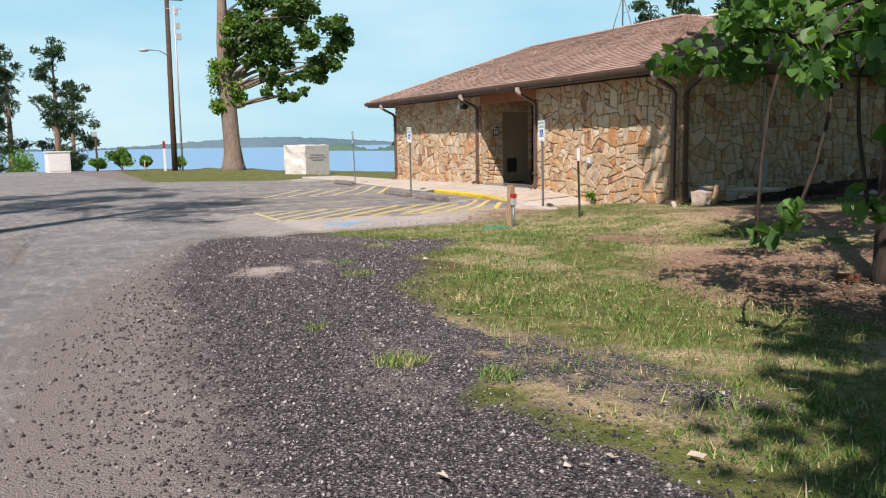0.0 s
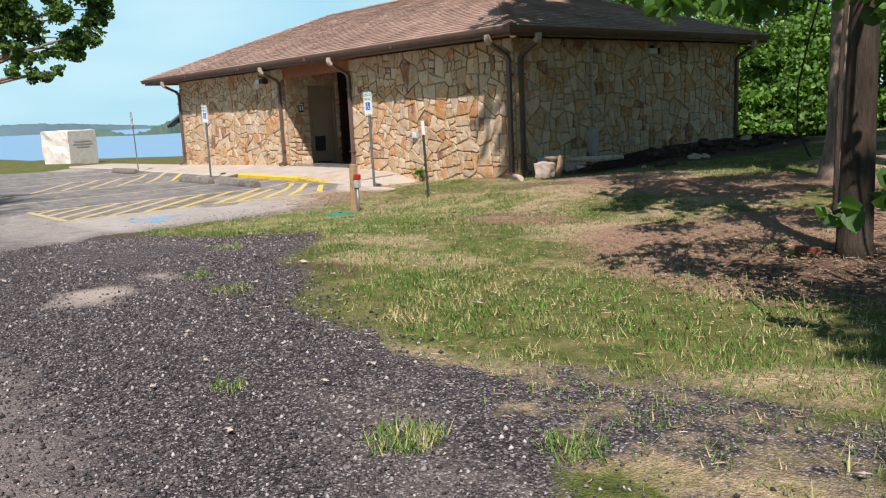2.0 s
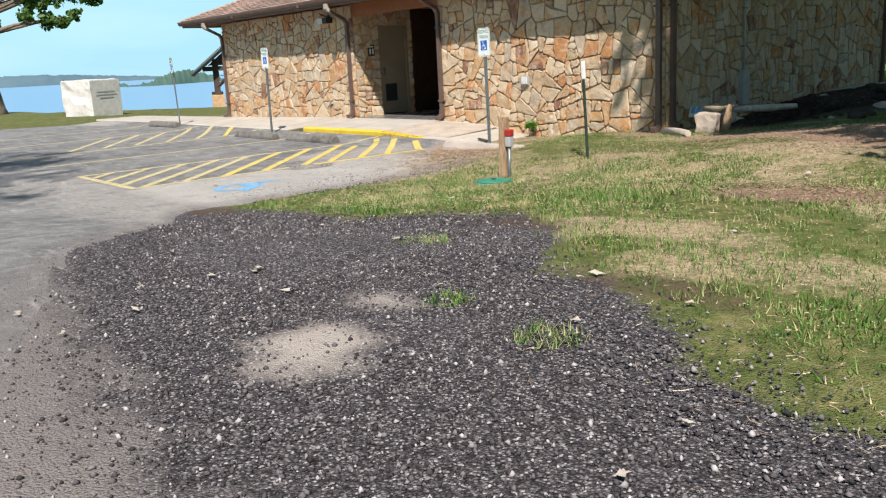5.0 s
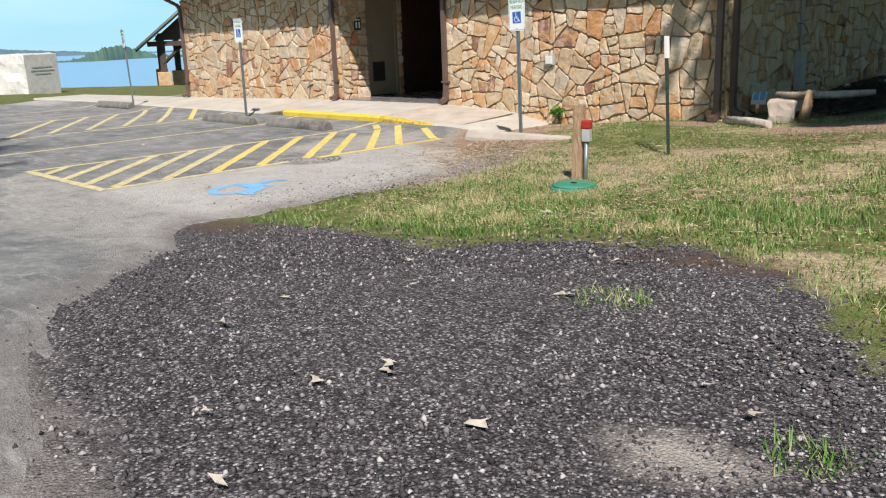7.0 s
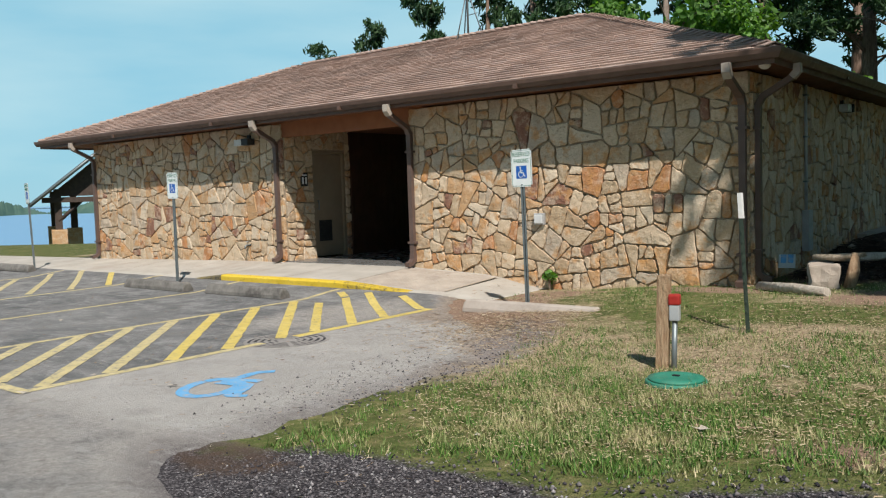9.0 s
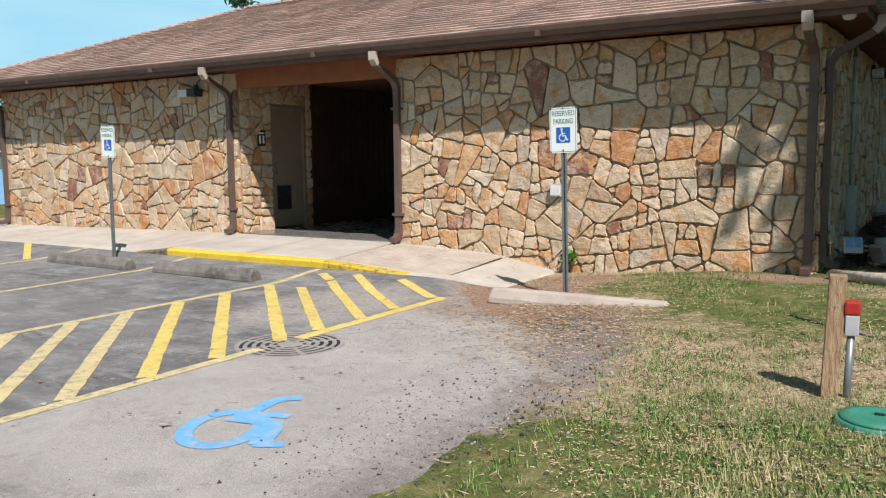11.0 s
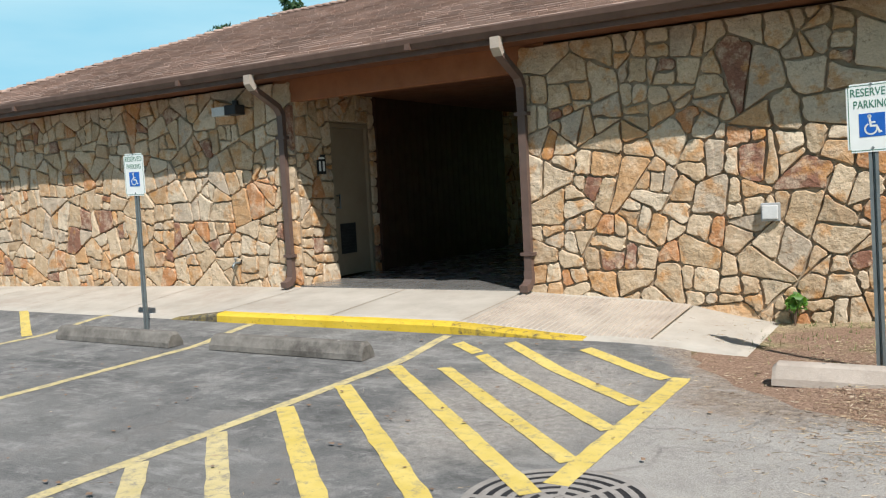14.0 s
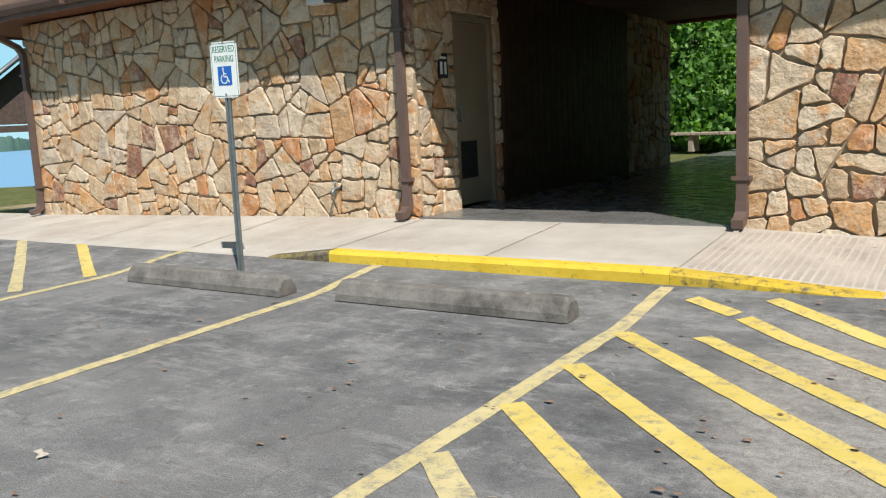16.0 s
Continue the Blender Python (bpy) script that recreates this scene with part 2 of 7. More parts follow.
def shingle_material(name, source):
    m, nt, b = mat_new(name, 0.95, 0, 0.1)
    p = coords(nt)
    tone = ramp(nt, source(nt), [(0.0, (0.33, 0.235, 0.19)), (0.3, (0.385, 0.28, 0.23)), (0.6, (0.42, 0.31, 0.255)), (1.0, (0.36, 0.275, 0.235))])
    blot = ramp(nt, noise_tex(nt, 0.8, 7, 0.7, p), [(0.35, 0.78), (0.65, 1.18)])
    col = blend(nt, 1.0, tone, blot, "MULTIPLY")
    grit = ramp(nt, noise_tex(nt, 130.0, 3, 0.7, p), [(0.3, 0.75), (0.7, 1.2)])
    col = blend(nt, 1.0, col, grit, "MULTIPLY")
    nt.links.new(col, b.inputs["Base Color"])
    bump(nt, b, noise_tex(nt, 160.0, 3, 0.7, p), 0.5, 0.01)
    return m


M["shingle"] = shingle_material("shingle", obj_random)
M["shingle_joined"] = shingle_material("shingle_field", island_random)


def attr(nt, name):
    a = nt.nodes.new("ShaderNodeAttribute")
    a.attribute_name = name
    return a.outputs["Fac"]


def edge_mask(nt, fac, jitter, amount=0.6, lo=0.42, hi=0.58):
    """A 0..1 mask whose edge is broken up by noise."""
    j = calc(nt, "MULTIPLY", calc(nt, "SUBTRACT", jitter, 0.5), amount)
    return ramp(nt, calc(nt, "ADD", fac, j), [(lo, 0.0), (hi, 1.0)])


def ground_material():
    """Grass, gravel, leaf litter and red mulch, mixed by where they lie."""
    m, nt, b = mat_new("ground_cover", 0.95, 0, 0.1)
    p = coords(nt)
    n1, n2, n3, n4 = (noise_tex(nt, s, d, 0.7, p) for s, d in ((0.9, 6), (4.0, 7), (45.0, 5), (140.0, 3)))
    grass = ramp(nt, n2, [(0.3, (0.045, 0.075, 0.018)), (0.5, (0.10, 0.125, 0.035)), (0.68, (0.23, 0.20, 0.09))])
    grass = blend(nt, ramp(nt, n3, [(0.46, 0.0), (0.72, 0.5)]), grass, (0.29, 0.245, 0.13))
    dry = blend(nt, ramp(nt, n3, [(0.32, 0.0), (0.68, 1.0)]), (0.20, 0.15, 0.09), (0.53, 0.43, 0.275))
    mid = ramp(nt, noise_tex(nt, 13.0, 6, 0.75, p), [(0.3, 0.55), (0.5, 1.0), (0.7, 1.3)])
    dry = blend(nt, 1.0, dry, mid, "MULTIPLY")
    grass = blend(nt, 0.8, grass, blend(nt, 1.0, grass, mid, "MULTIPLY"))
    mulch = blend(nt, ramp(nt, n3, [(0.3, 0.0), (0.7, 1.0)]), (0.15, 0.092, 0.066), (0.43, 0.30, 0.215))
    soil = blend(nt, n3, (0.055, 0.038, 0.028), (0.14, 0.095, 0.07))
    vor = node(nt, "ShaderNodeTexVoronoi", Scale=85.0, Randomness=1.0)
    nt.links.new(p, vor.inputs["Vector"])
    sep = nt.nodes.new("ShaderNodeSeparateColor")
    nt.links.new(vor.outputs["Color"], sep.inputs[0])
    peb = ramp(nt, sep.outputs[0], [(0.0, (0.035, 0.032, 0.035)), (0.55, (0.095, 0.086, 0.090)), (0.85, (0.20, 0.183, 0.185)), (1.0, (0.44, 0.415, 0.41))])
    gap = ramp(nt, vor.outputs["Distance"], [(0.35, 1.0), (0.75, 0.42)])
    gravel = blend(nt, 1.0, peb, gap, "MULTIPLY")
    fines = blend(nt, ramp(nt, n4, [(0.3, 0.0), (0.7, 1.0)]), (0.105, 0.092, 0.087), (0.30, 0.268, 0.25))
    gravel = blend(nt, edge_mask(nt, attr(nt, "fines"), n2, 0.9, 0.35, 0.7), gravel, fines)
    gravel = blend(nt, edge_mask(nt, attr(nt, "pale"), n2, 0.5, 0.25, 0.9), gravel, blend(nt, n4, (0.29, 0.25, 0.22), (0.50, 0.45, 0.40)))
    col = blend(nt, edge_mask(nt, attr(nt, "dry"), n2, 1.1, 0.35, 0.7), grass, dry)
    col = blend(nt, edge_mask(nt, attr(nt, "mulch"), n2, 0.9, 0.35, 0.65), col, mulch)
    g = edge_mask(nt, attr(nt, "gravel"), n2, 1.0, 0.38, 0.58)
    col = blend(nt, g, col, gravel)
    col = blend(nt, edge_mask(nt, attr(nt, "soil"), n2, 0.8, 0.35, 0.65), col, soil)
    nt.links.new(col, b.inputs["Base Color"])
    h = calc(nt, "ADD", calc(nt, "MULTIPLY", n3, 0.7), calc(nt, "MULTIPLY", gap, 0.8))
    bump(nt, b, h, 0.7, 0.02)
    return m


def pavement_material():
    """Worn asphalt, pale concrete apron and washed-out sandy edges."""
    m, nt, b = mat_new("worn_asphalt", 0.92, 0, 0.15)
    p = coords(nt)
    n1, n2, n3, n4 = (noise_tex(nt, s, d, 0.72, p) for s, d in ((0.5, 7), (2.6, 8), (22.0, 6), (150.0, 3)))
    asphalt = ramp(nt, n2, [(0.3, (0.092, 0.094, 0.093)), (0.52, (0.175, 0.176, 0.172)), (0.7, (0.32, 0.315, 0.30))])
    worn = ramp(nt, n1, [(0.45, 0.0), (0.7, 0.6)])
    asphalt = blend(nt, worn, asphalt, (0.29, 0.285, 0.27))
    conc = ramp(nt, n2, [(0.3, (0.315, 0.30, 0.275)), (0.7, (0.46, 0.44, 0.405))])
    sandy = ramp(nt, n3, [(0.3, (0.225, 0.21, 0.19)), (0.7, (0.43, 0.405, 0.37))])
    col = blend(nt, edge_mask(nt, attr(nt, "conc"), n2, 0.8, 0.3, 0.7), asphalt, conc)
    col = blend(nt, edge_mask(nt, attr(nt, "sandy"), n2, 1.1, 0.35, 0.75), col, sandy)
    needles = ramp(nt, n3, [(0.3, (0.17, 0.135, 0.108)), (0.7, (0.40, 0.335, 0.27))])
    col = blend(nt, edge_mask(nt, attr(nt, "dirt"), n2, 1.2, 0.3, 0.8), col, needles)
    loose = ramp(nt, n4, [(0.3, (0.10, 0.091, 0.087)), (0.6, (0.22, 0.20, 0.19)), (0.8, (0.39, 0.36, 0.34))])
    col = blend(nt, edge_mask(nt, attr(nt, "loose"), n3, 1.5, 0.35, 1.0), col, loose)
    agg = ramp(nt, n4, [(0.25, 0.5), (0.5, 1.0), (0.75, 1.5)])
    col = blend(nt, 0.95, col, blend(nt, 1.0, col, agg, "MULTIPLY"))
    warp = nt.nodes.new("ShaderNodeVectorMath")
    warp.operation = "MULTIPLY_ADD"
    wn = node(nt, "ShaderNodeTexNoise", Scale=1.6, Detail=5.0)
    nt.links.new(p, wn.inputs["Vector"])
    nt.links.new(wn.outputs["Color"], warp.inputs[0])
    warp.inputs[1].default_value = (1.1, 1.1, 0)
    nt.links.new(p, warp.inputs[2])
    crack = node(nt, "ShaderNodeTexVoronoi", Scale=0.55)
    crack.feature = "DISTANCE_TO_EDGE"
    nt.links.new(warp.outputs[0], crack.inputs["Vector"])
    lines_mask = calc(nt, "MULTIPLY", ramp(nt, crack.outputs["Distance"], [(0.0, 1.0), (0.012, 0.0)]), ramp(nt, n1, [(0.45, 0.0), (0.6, 0.32)]))
    col = blend(nt, lines_mask, col, (0.07, 0.062, 0.058))
    pits = ramp(nt, noise_tex(nt, 38.0, 4, 0.7, p), [(0.66, 0.0), (0.74, 0.5)])
    col = blend(nt, pits, col, (0.11, 0.10, 0.095))
    chalk = ramp(nt, noise_tex(nt, 6.0, 9, 0.85, p), [(0.54, 0.0), (0.66, 0.55)])
    col = blend(nt, chalk, col, (0.46, 0.445, 0.425))
    smear = node(nt, "ShaderNodeMapping", Scale=(0.7, 3.0, 1.0), Rotation=(0, 0, 0.5))
    nt.links.new(p, smear.inputs["Vector"])
    dust = ramp(nt, noise_tex(nt, 2.4, 10, 0.82, smear.outputs[0]), [(0.52, 0.0), (0.68, 0.6)])
    col = blend(nt, dust, col, (0.43, 0.42, 0.40))
    scrape = node(nt, "ShaderNodeMapping", Scale=(1.2, 22.0, 1.0), Rotation=(0, 0, 0.2))
    nt.links.new(warp.outputs[0], scrape.inputs["Vector"])
    marks = ramp(nt, noise_tex(nt, 1.6, 4, 0.6, scrape.outputs[0]), [(0.70, 0.0), (0.74, 0.55)])
    col = blend(nt, marks, col, (0.50, 0.485, 0.46))
    stain = ramp(nt, noise_tex(nt, 1.3, 9, 0.82, p), [(0.54, 0.0), (0.70, 0.6)])
    col = blend(nt, stain, col, (0.10, 0.09, 0.085))
    nt.links.new(col, b.inputs["Base Color"])
    bump(nt, b, calc(nt, "ADD", n4, calc(nt, "MULTIPLY", n3, 0.8)), 0.7, 0.016)
    return m


M["ground"] = ground_material()
M["pavement"] = pavement_material()


def paint_material(name, c1, c2, wear, lo=0.55):
    """Road paint, worn through to the asphalt in flecks."""
    m, nt, b = mat_new(name, 0.75, 0, 0.3)
    p = coords(nt)
    col = ramp(nt, noise_tex(nt, 5.0, 5, 0.6, p), [(0.3, c1), (0.7, c2)])
    w = ramp(nt, noise_tex(nt, 14.0, 9, 0.8, p), [(lo, 0.0), (lo + 0.12, 0.9)])
    nt.links.new(blend(nt, w, col, wear), b.inputs["Base Color"])
    bump(nt, b, noise_tex(nt, 120.0, 4, 0.7, p), 0.3, 0.01)
    return m


M["yellow"] = paint_material("yellow_paint", (0.56, 0.43, 0.10), (0.66, 0.53, 0.17), (0.25, 0.22, 0.16), 0.52)
M["yellow_old"] = paint_material("faded_yellow_paint", (0.50, 0.42, 0.20), (0.60, 0.51, 0.27), (0.24, 0.22, 0.19), 0.49)
M["kerb_yellow"] = paint_material("kerb_paint", (0.62, 0.43, 0.03), (0.72, 0.52, 0.06), (0.13, 0.11, 0.07), 0.55)
M["kerb_dark"] = paint_material("kerb_worn", (0.30, 0.23, 0.06), (0.16, 0.14, 0.09), (0.07, 0.065, 0.06), 0.45)
# near-black red, carries the breezeway's shade in its colour
M["dark_board"] = simple("dark_red_shade_board", (0.035, 0.014, 0.009), (0.06, 0.024, 0.014), 3, 0.6, 0, 0.25, 35)
M["kerb_worn"] = paint_material("kerb_half_worn", (0.60, 0.42, 0.03), (0.50, 0.36, 0.05), (0.09, 0.08, 0.06), 0.50)
M["blue_paint"] = paint_material("blue_road_paint", (0.10, 0.33, 0.58), (0.18, 0.42, 0.66), (0.40, 0.39, 0.39), 0.50)
M["iron"] = paint_material("cast_iron", (0.24, 0.225, 0.205), (0.33, 0.31, 0.285), (0.15, 0.13, 0.12), 0.55)


def water_material():
    m, nt, b = mat_new("lake_water", 0.38, 0, 0.5)
    # reflected sky is painted into this blue base colour
    b.inputs["Base Color"].default_value = (0.17, 0.33, 0.50, 1)
    p = coords(nt)
    mp = node(nt, "ShaderNodeMapping", Scale=(0.5, 1.2, 1))
    nt.links.new(p, mp.inputs["Vector"])
    bump(nt, b, noise_tex(nt, 1.0, 6, 0.65, mp.outputs[0]), 0.8, 0.25)
    return m


M["water"] = water_material()
# distance haze is painted into the far hills' blue
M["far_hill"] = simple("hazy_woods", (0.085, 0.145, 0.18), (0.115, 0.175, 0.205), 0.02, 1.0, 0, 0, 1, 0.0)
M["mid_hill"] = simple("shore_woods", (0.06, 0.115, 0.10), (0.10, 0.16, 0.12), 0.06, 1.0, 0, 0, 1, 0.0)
M["litter"] = simple("leaf_litter", (0.12, 0.075, 0.05), (0.35, 0.24, 0.16), 25, 0.9)
M["dead_leaf"] = simple("dead_leaf", (0.34, 0.29, 0.23), (0.52, 0.47, 0.40), 30, 0.85)
M["lattice"] = simple("dark_timber", (0.05, 0.035, 0.03), (0.09, 0.065, 0.05), 8, 0.7)

# ---- builders ----
def smooth(v):
    v = min(max(v, 0.0), 1.0)
    return v * v * (3 - 2 * v)


def interp(x, table):
    return float(np.interp(x, [a for a, _ in table], [b for _, b in table]))


def obj_of(name, bm, material=None):
    me = bpy.data.meshes.new(name)
    bm.to_mesh(me)
    bm.free()
    if material is not None:
        me.materials.append(material)
    return new(name, me)


def part(name, bm, material, parent, label=""):
    ob = obj_of(name, bm, material)
    ob.parent = parent
    return tagged(ob, label)


def structure(name, bm, material, label, category=""):
    return tagged(obj_of(name, bm, material), label, category or name.split("_")[0], "", "structure")


def thing(name, at, label, category, group="", turn=0.0, kind=""):
    e = new(name)
    e.matrix_basis = pose(*at, 0, 0, turn)
    e.empty_display_size = 0.2
    return tagged(e, label, category, group, kind)


def box(bm, a, b, bevel=0.0):
    """A box from corner a to corner b, its edges bevelled if asked."""
    lo, hi = np.minimum(a, b), np.maximum(a, b)
    m = Matrix.Translation(Vector((lo + hi) / 2)) @ Matrix.Diagonal((*(hi - lo), 1))
    made = bmesh.ops.create_cube(bm, size=1.0, matrix=m)["verts"]
    if bevel:
        edges = list({e for v in made for e in v.link_edges})
        bmesh.ops.bevel(bm, geom=edges, offset=bevel, segments=2, profile=0.6, affect="EDGES")
    return bm


def boxed(a, b, bevel=0.0):
    return box(bmesh.new(), a, b, bevel)


def tube(bm, pts, radii, sides=10, caps=True):
    """A tube through pts; radii one number or one a point."""
    pts = [Vector(p) for p in pts]
    radii = [radii] * len(pts) if isinstance(radii, (int, float)) else radii
    rings = []
    ref = Vector((0.3, 0.1, 1)).normalized()
    for i, p in enumerate(pts):
        d = (pts[min(i + 1, len(pts) - 1)] - pts[max(i - 1, 0)]).normalized()
        a = d.cross(ref if abs(d.dot(ref)) < 0.95 else Vector((1, 0, 0))).normalized()
        b = d.cross(a)
        rings.append([bm.verts.new(p + (a * math.cos(k) + b * math.sin(k)) * radii[i]) for k in (2 * math.pi * s / sides for s in range(sides))])
    for r0, r1 in zip(rings, rings[1:]):
        for s in range(sides):
            f = bm.faces.new((r0[s], r0[(s + 1) % sides], r1[(s + 1) % sides], r1[s]))
            f.smooth = True
    if caps:
        bm.faces.new(rings[0][::-1])
        bm.faces.new(rings[-1])
    return bm


def square_pipe(bm, pts, w, d, across):
    """A rectangular pipe swept through pts; across: the horizontal axis that stays level."""
    pts = [Vector(p) for p in pts]
    side = Vector(across).normalized()
    rings = []
    for i, p in enumerate(pts):
        t0 = (p - pts[i - 1]).normalized() if i else (pts[1] - p).normalized()
        t1 = (pts[i + 1] - p).normalized() if i < len(pts) - 1 else t0
        t = (t0 + t1).normalized()
        up = side.cross(t).normalized()
        k = 1 / max(t.dot(t1), 0.5)
        rings.append([bm.verts.new(p + side * (sx * w / 2) + up * (sy * d / 2 * k)) for sx, sy in ((-1, -1), (1, -1), (1, 1), (-1, 1))])
    for r0, r1 in zip(rings, rings[1:]):
        for s in range(4):
            bm.faces.new((r0[s], r0[(s + 1) % 4], r1[(s + 1) % 4], r1[s]))
    bm.faces.new(rings[0][::-1])
    bm.faces.new(rings[-1])
    bmesh.ops.recalc_face_normals(bm, faces=bm.faces)
    return bm


def mesh_np(name, verts, faces, material, attrs=None):
    """A mesh object from arrays: faces all of one size."""
    me = bpy.data.meshes.new(name)
    n, k = faces.shape
    me.vertices.add(len(verts))
    me.vertices.foreach_set("co", np.ascontiguousarray(verts, dtype=np.float32).ravel())
    me.loops.add(n * k)
    me.loops.foreach_set("vertex_index", np.ascontiguousarray(faces, dtype=np.int32).ravel())
    me.polygons.add(n)
    me.polygons.foreach_set("loop_start", np.arange(0, n * k, k, dtype=np.int32))
    me.update(calc_edges=True)
    me.materials.append(material)
    for key, values in (attrs or {}).items():
        a = me.attributes.new(key, "FLOAT", "POINT")
        a.data.foreach_set("value", np.ascontiguousarray(values, dtype=np.float32))
    me.validate()
    return new(name, me)


def grid_faces(nx, ny):
    i, j = np.meshgrid(np.arange(nx - 1), np.arange(ny - 1), indexing="ij")
    a = (i * ny + j).ravel()
    return np.stack([a, a + ny, a + ny + 1, a + 1], 1)


# ---- lie of the land ----
def S(v):
    v = np.clip(v, 0, 1)
    return v * v * (3 - 2 * v)


def land(x, y):
    """Height of the ground: level gravel, a slight fall to the parking bays, a bluff to the lake."""
    x, y = np.asarray(x, float), np.asarray(y, float)
    start = -9 - 2.5 * (1 - S((y - 2) / 3))
    z = -0.28 * S((start - x) / 5.5)
    z = z + 0.18 * S((y - 7.6) / 2.6) * S((x + 17.3) / 3.0)
    z = z + 0.02 * np.clip(y - 12, 0, 12) * S((x + 15) / 3) - 0.14 * S((-32 - x) / 12)
    far = (y - 20.0 - 0.479 * (x + 40)) * 0.9 * S((-30 - x) / 7)
    d = np.maximum(far, -66 - x)
    z = z - 10.5 * S((d - 0.5) / 16)
    z = z + 0.075 * S((y - 9.5) / 1.0) * S((-16.5 - x) / 1.5) * (y < 13)
    return z + 2.5 * S((y - 45) / 60) * S((x + 60) / 40)


def height(x, y):
    return float(land(x, y))


GRAVEL_EDGE = [(-14.5, 4.5), (-13.2, 4.95), (-12.2, 4.9), (-11.5, 5.3), (-10.6, 5.5), (-8.85, 4.06), (-7.5, 3.6),
               (-6.4, 3.1), (-5.3, 2.85), (-4.1, 2.36), (-3, 2.7), (-1, 2.4), (4, 1.8), (20, 1.5)]
PAVE_RIGHT = [(-0.6, 30), (0.0, 2.0), (0.22, -3.64), (0.49, -6.4), (1.12, -8.9), (2.4, -12.05), (3.5, -13.33), (4.0, -14.1),
              (4.3, -14.35), (5.4, -14.45), (7.3, -14.5), (8.5, -15.1), (9.6, -16.7), (10.6, -17.2)]
PAVE_LEFT = [(-12, -82), (-3, -69), (0.65, -64), (4, -42), (9.3, -37), (10.6, -36)]


def lines(near0, near1, step, far):
    out = list(np.arange(near0, near1 + step / 2, step))
    g, lo, hi = step, near0, near1
    while lo > -far:
        g *= 1.25
        lo -= g
        hi += g
        out = [lo] + out + [hi]
    return np.array(out)


def patch(x, y, cx, cy, rx, ry, turn=0.0):
    """A soft oval of 0..1."""
    c, s = math.cos(turn), math.sin(turn)
    u, v = (x - cx) * c + (y - cy) * s, -(x - cx) * s + (y - cy) * c
    return 1 - S((np.hypot(u / rx, v / ry) - 0.45) / 1.0)


def build_ground():
    xs, ys = lines(-40, 6, 0.25, 3000), lines(-6, 24, 0.25, 3000)
    x, y = (a.ravel() for a in np.meshgrid(xs, ys, indexing="ij"))
    z = land(x, y)
    z = z - 0.03 * ((y > -0.6) & (y < 10.4) & (x > -36) & (x < np.interp(y + 0.7, *zip(*PAVE_RIGHT)) - 0.45))
    z = np.where((x > -29.3) & (x < -14.1) & (y > 12.3) & (y < 20.0), -0.3, z)
    wob = np.array([noise.noise((a * 0.45, b * 0.45, 0)) * 0.7 + noise.noise((a * 1.7, b * 1.7, 5)) * 0.3 if -45 < a < 10 and -8 < b < 26 else 0 for a, b in zip(x, y)])
    z = z + np.where((x > -13.7) & (x < 8) & (y > 2.5), wob * 0.03, 0)
    edge = np.interp(x, *zip(*GRAVEL_EDGE))
    gravel = S((edge - y + wob * 0.9) / 1.0 + 0.5) * (y > -30)
    gravel = np.maximum(gravel, 0.56 * patch(x, y, -4.2, 3.1, 1.8, 0.6, 0.2))
    gravel = np.maximum(gravel, 0.62 * patch(x, y, -15.2, 7.4, 0.9, 2.4))
    fines = np.clip(0.42 + wob * 0.9, 0, 1) * S((3.0 - y) / 3) + 0.75 * S((1.6 + 0.17 * (-6 - x) - y) / 1.2)
    fines = np.maximum(fines, 0.95 * patch(x, y, -15.0, 6.8, 1.2, 2.6))
    pale = np.maximum.reduce([0.45 * patch(x, y, -15.2, 6.8, 1.0, 2.4), patch(x, y, -8.8, 2.3, 0.42, 0.3, -0.8), 0.75 * patch(x, y, -9.2, 2.95, 0.3, 0.2), 0.34 * patch(x, y, -5.2, 2.3, 0.9, 0.35), 0.34 * patch(x, y, -4.4, 2.0, 1.0, 0.4)])
    dry = np.clip(0.27 + wob * 1.8, 0, 1)
    for p in ((-10.6, 8.0, 2.0, 0.8), (-12.6, 8.9, 1.2, 1.0), (-9.2, 5.4, 1.3, 0.5), (-13.9, 7.2, 0.6, 0.9), (-11, 11, 3, 1.0), (-4.4, 3.0, 2.2, 0.6), (-14.5, 7.4, 0.9, 2.4), (-15.6, 9.5, 1.0, 1.0), (-14.4, 7.6, 1.0, 2.2)):
        dry = np.maximum(dry, (0.72 + 0.7 * wob) * patch(x, y, *p))
    for p in ((-7.5, 5.7, 1.2, 0.6), (-5.6, 3.9, 1.2, 0.6), (-5.4, 4.6, 1.6, 0.7), (-13.9, 5.4, 0.9, 0.8), (-12.4, 6.4, 2.0, 0.6), (-9.8, 6.3, 1.6, 0.5), (-15.2, 11.6, 1.4, 0.45), (-12.0, 9.9, 2.2, 0.5)):
        dry = dry - 0.75 * patch(x, y, *p)
    mulch = np.maximum.reduce([0.95 * patch(x, y, -8.9, 10.0, 2.4, 0.75, -0.25), 0.95 * patch(x, y, -7.1, 11.1, 1.5, 1.1), 0.9 * patch(x, y, -11.2, 11.2, 1.8, 0.9, 0.3), 0.8 * patch(x, y, -9.0, 7.2, 0.9, 0.42, 0.3),
                               0.8 * patch(x, y, -10.7, 7.2, 0.6, 0.3), 0.85 * patch(x, y, -15.7, 8.7, 1.0, 1.1, 0.6), 1.0 * patch(x, y, -5.4, 7.2, 2.2, 2.1), 0.75 * patch(x, y, -7.0, 7.0, 0.9, 1.0), 0.95 * patch(x, y, -16.6, 10.0, 1.0, 1.0), 0.85 * patch(x, y, -16.3, 11.4, 0.7, 0.5),
                               0.8 * patch(x, y, -11.3, 5.8, 0.5, 0.25), 0.8 * patch(x, y, -14.2, 11.7, 1.2, 0.35)])
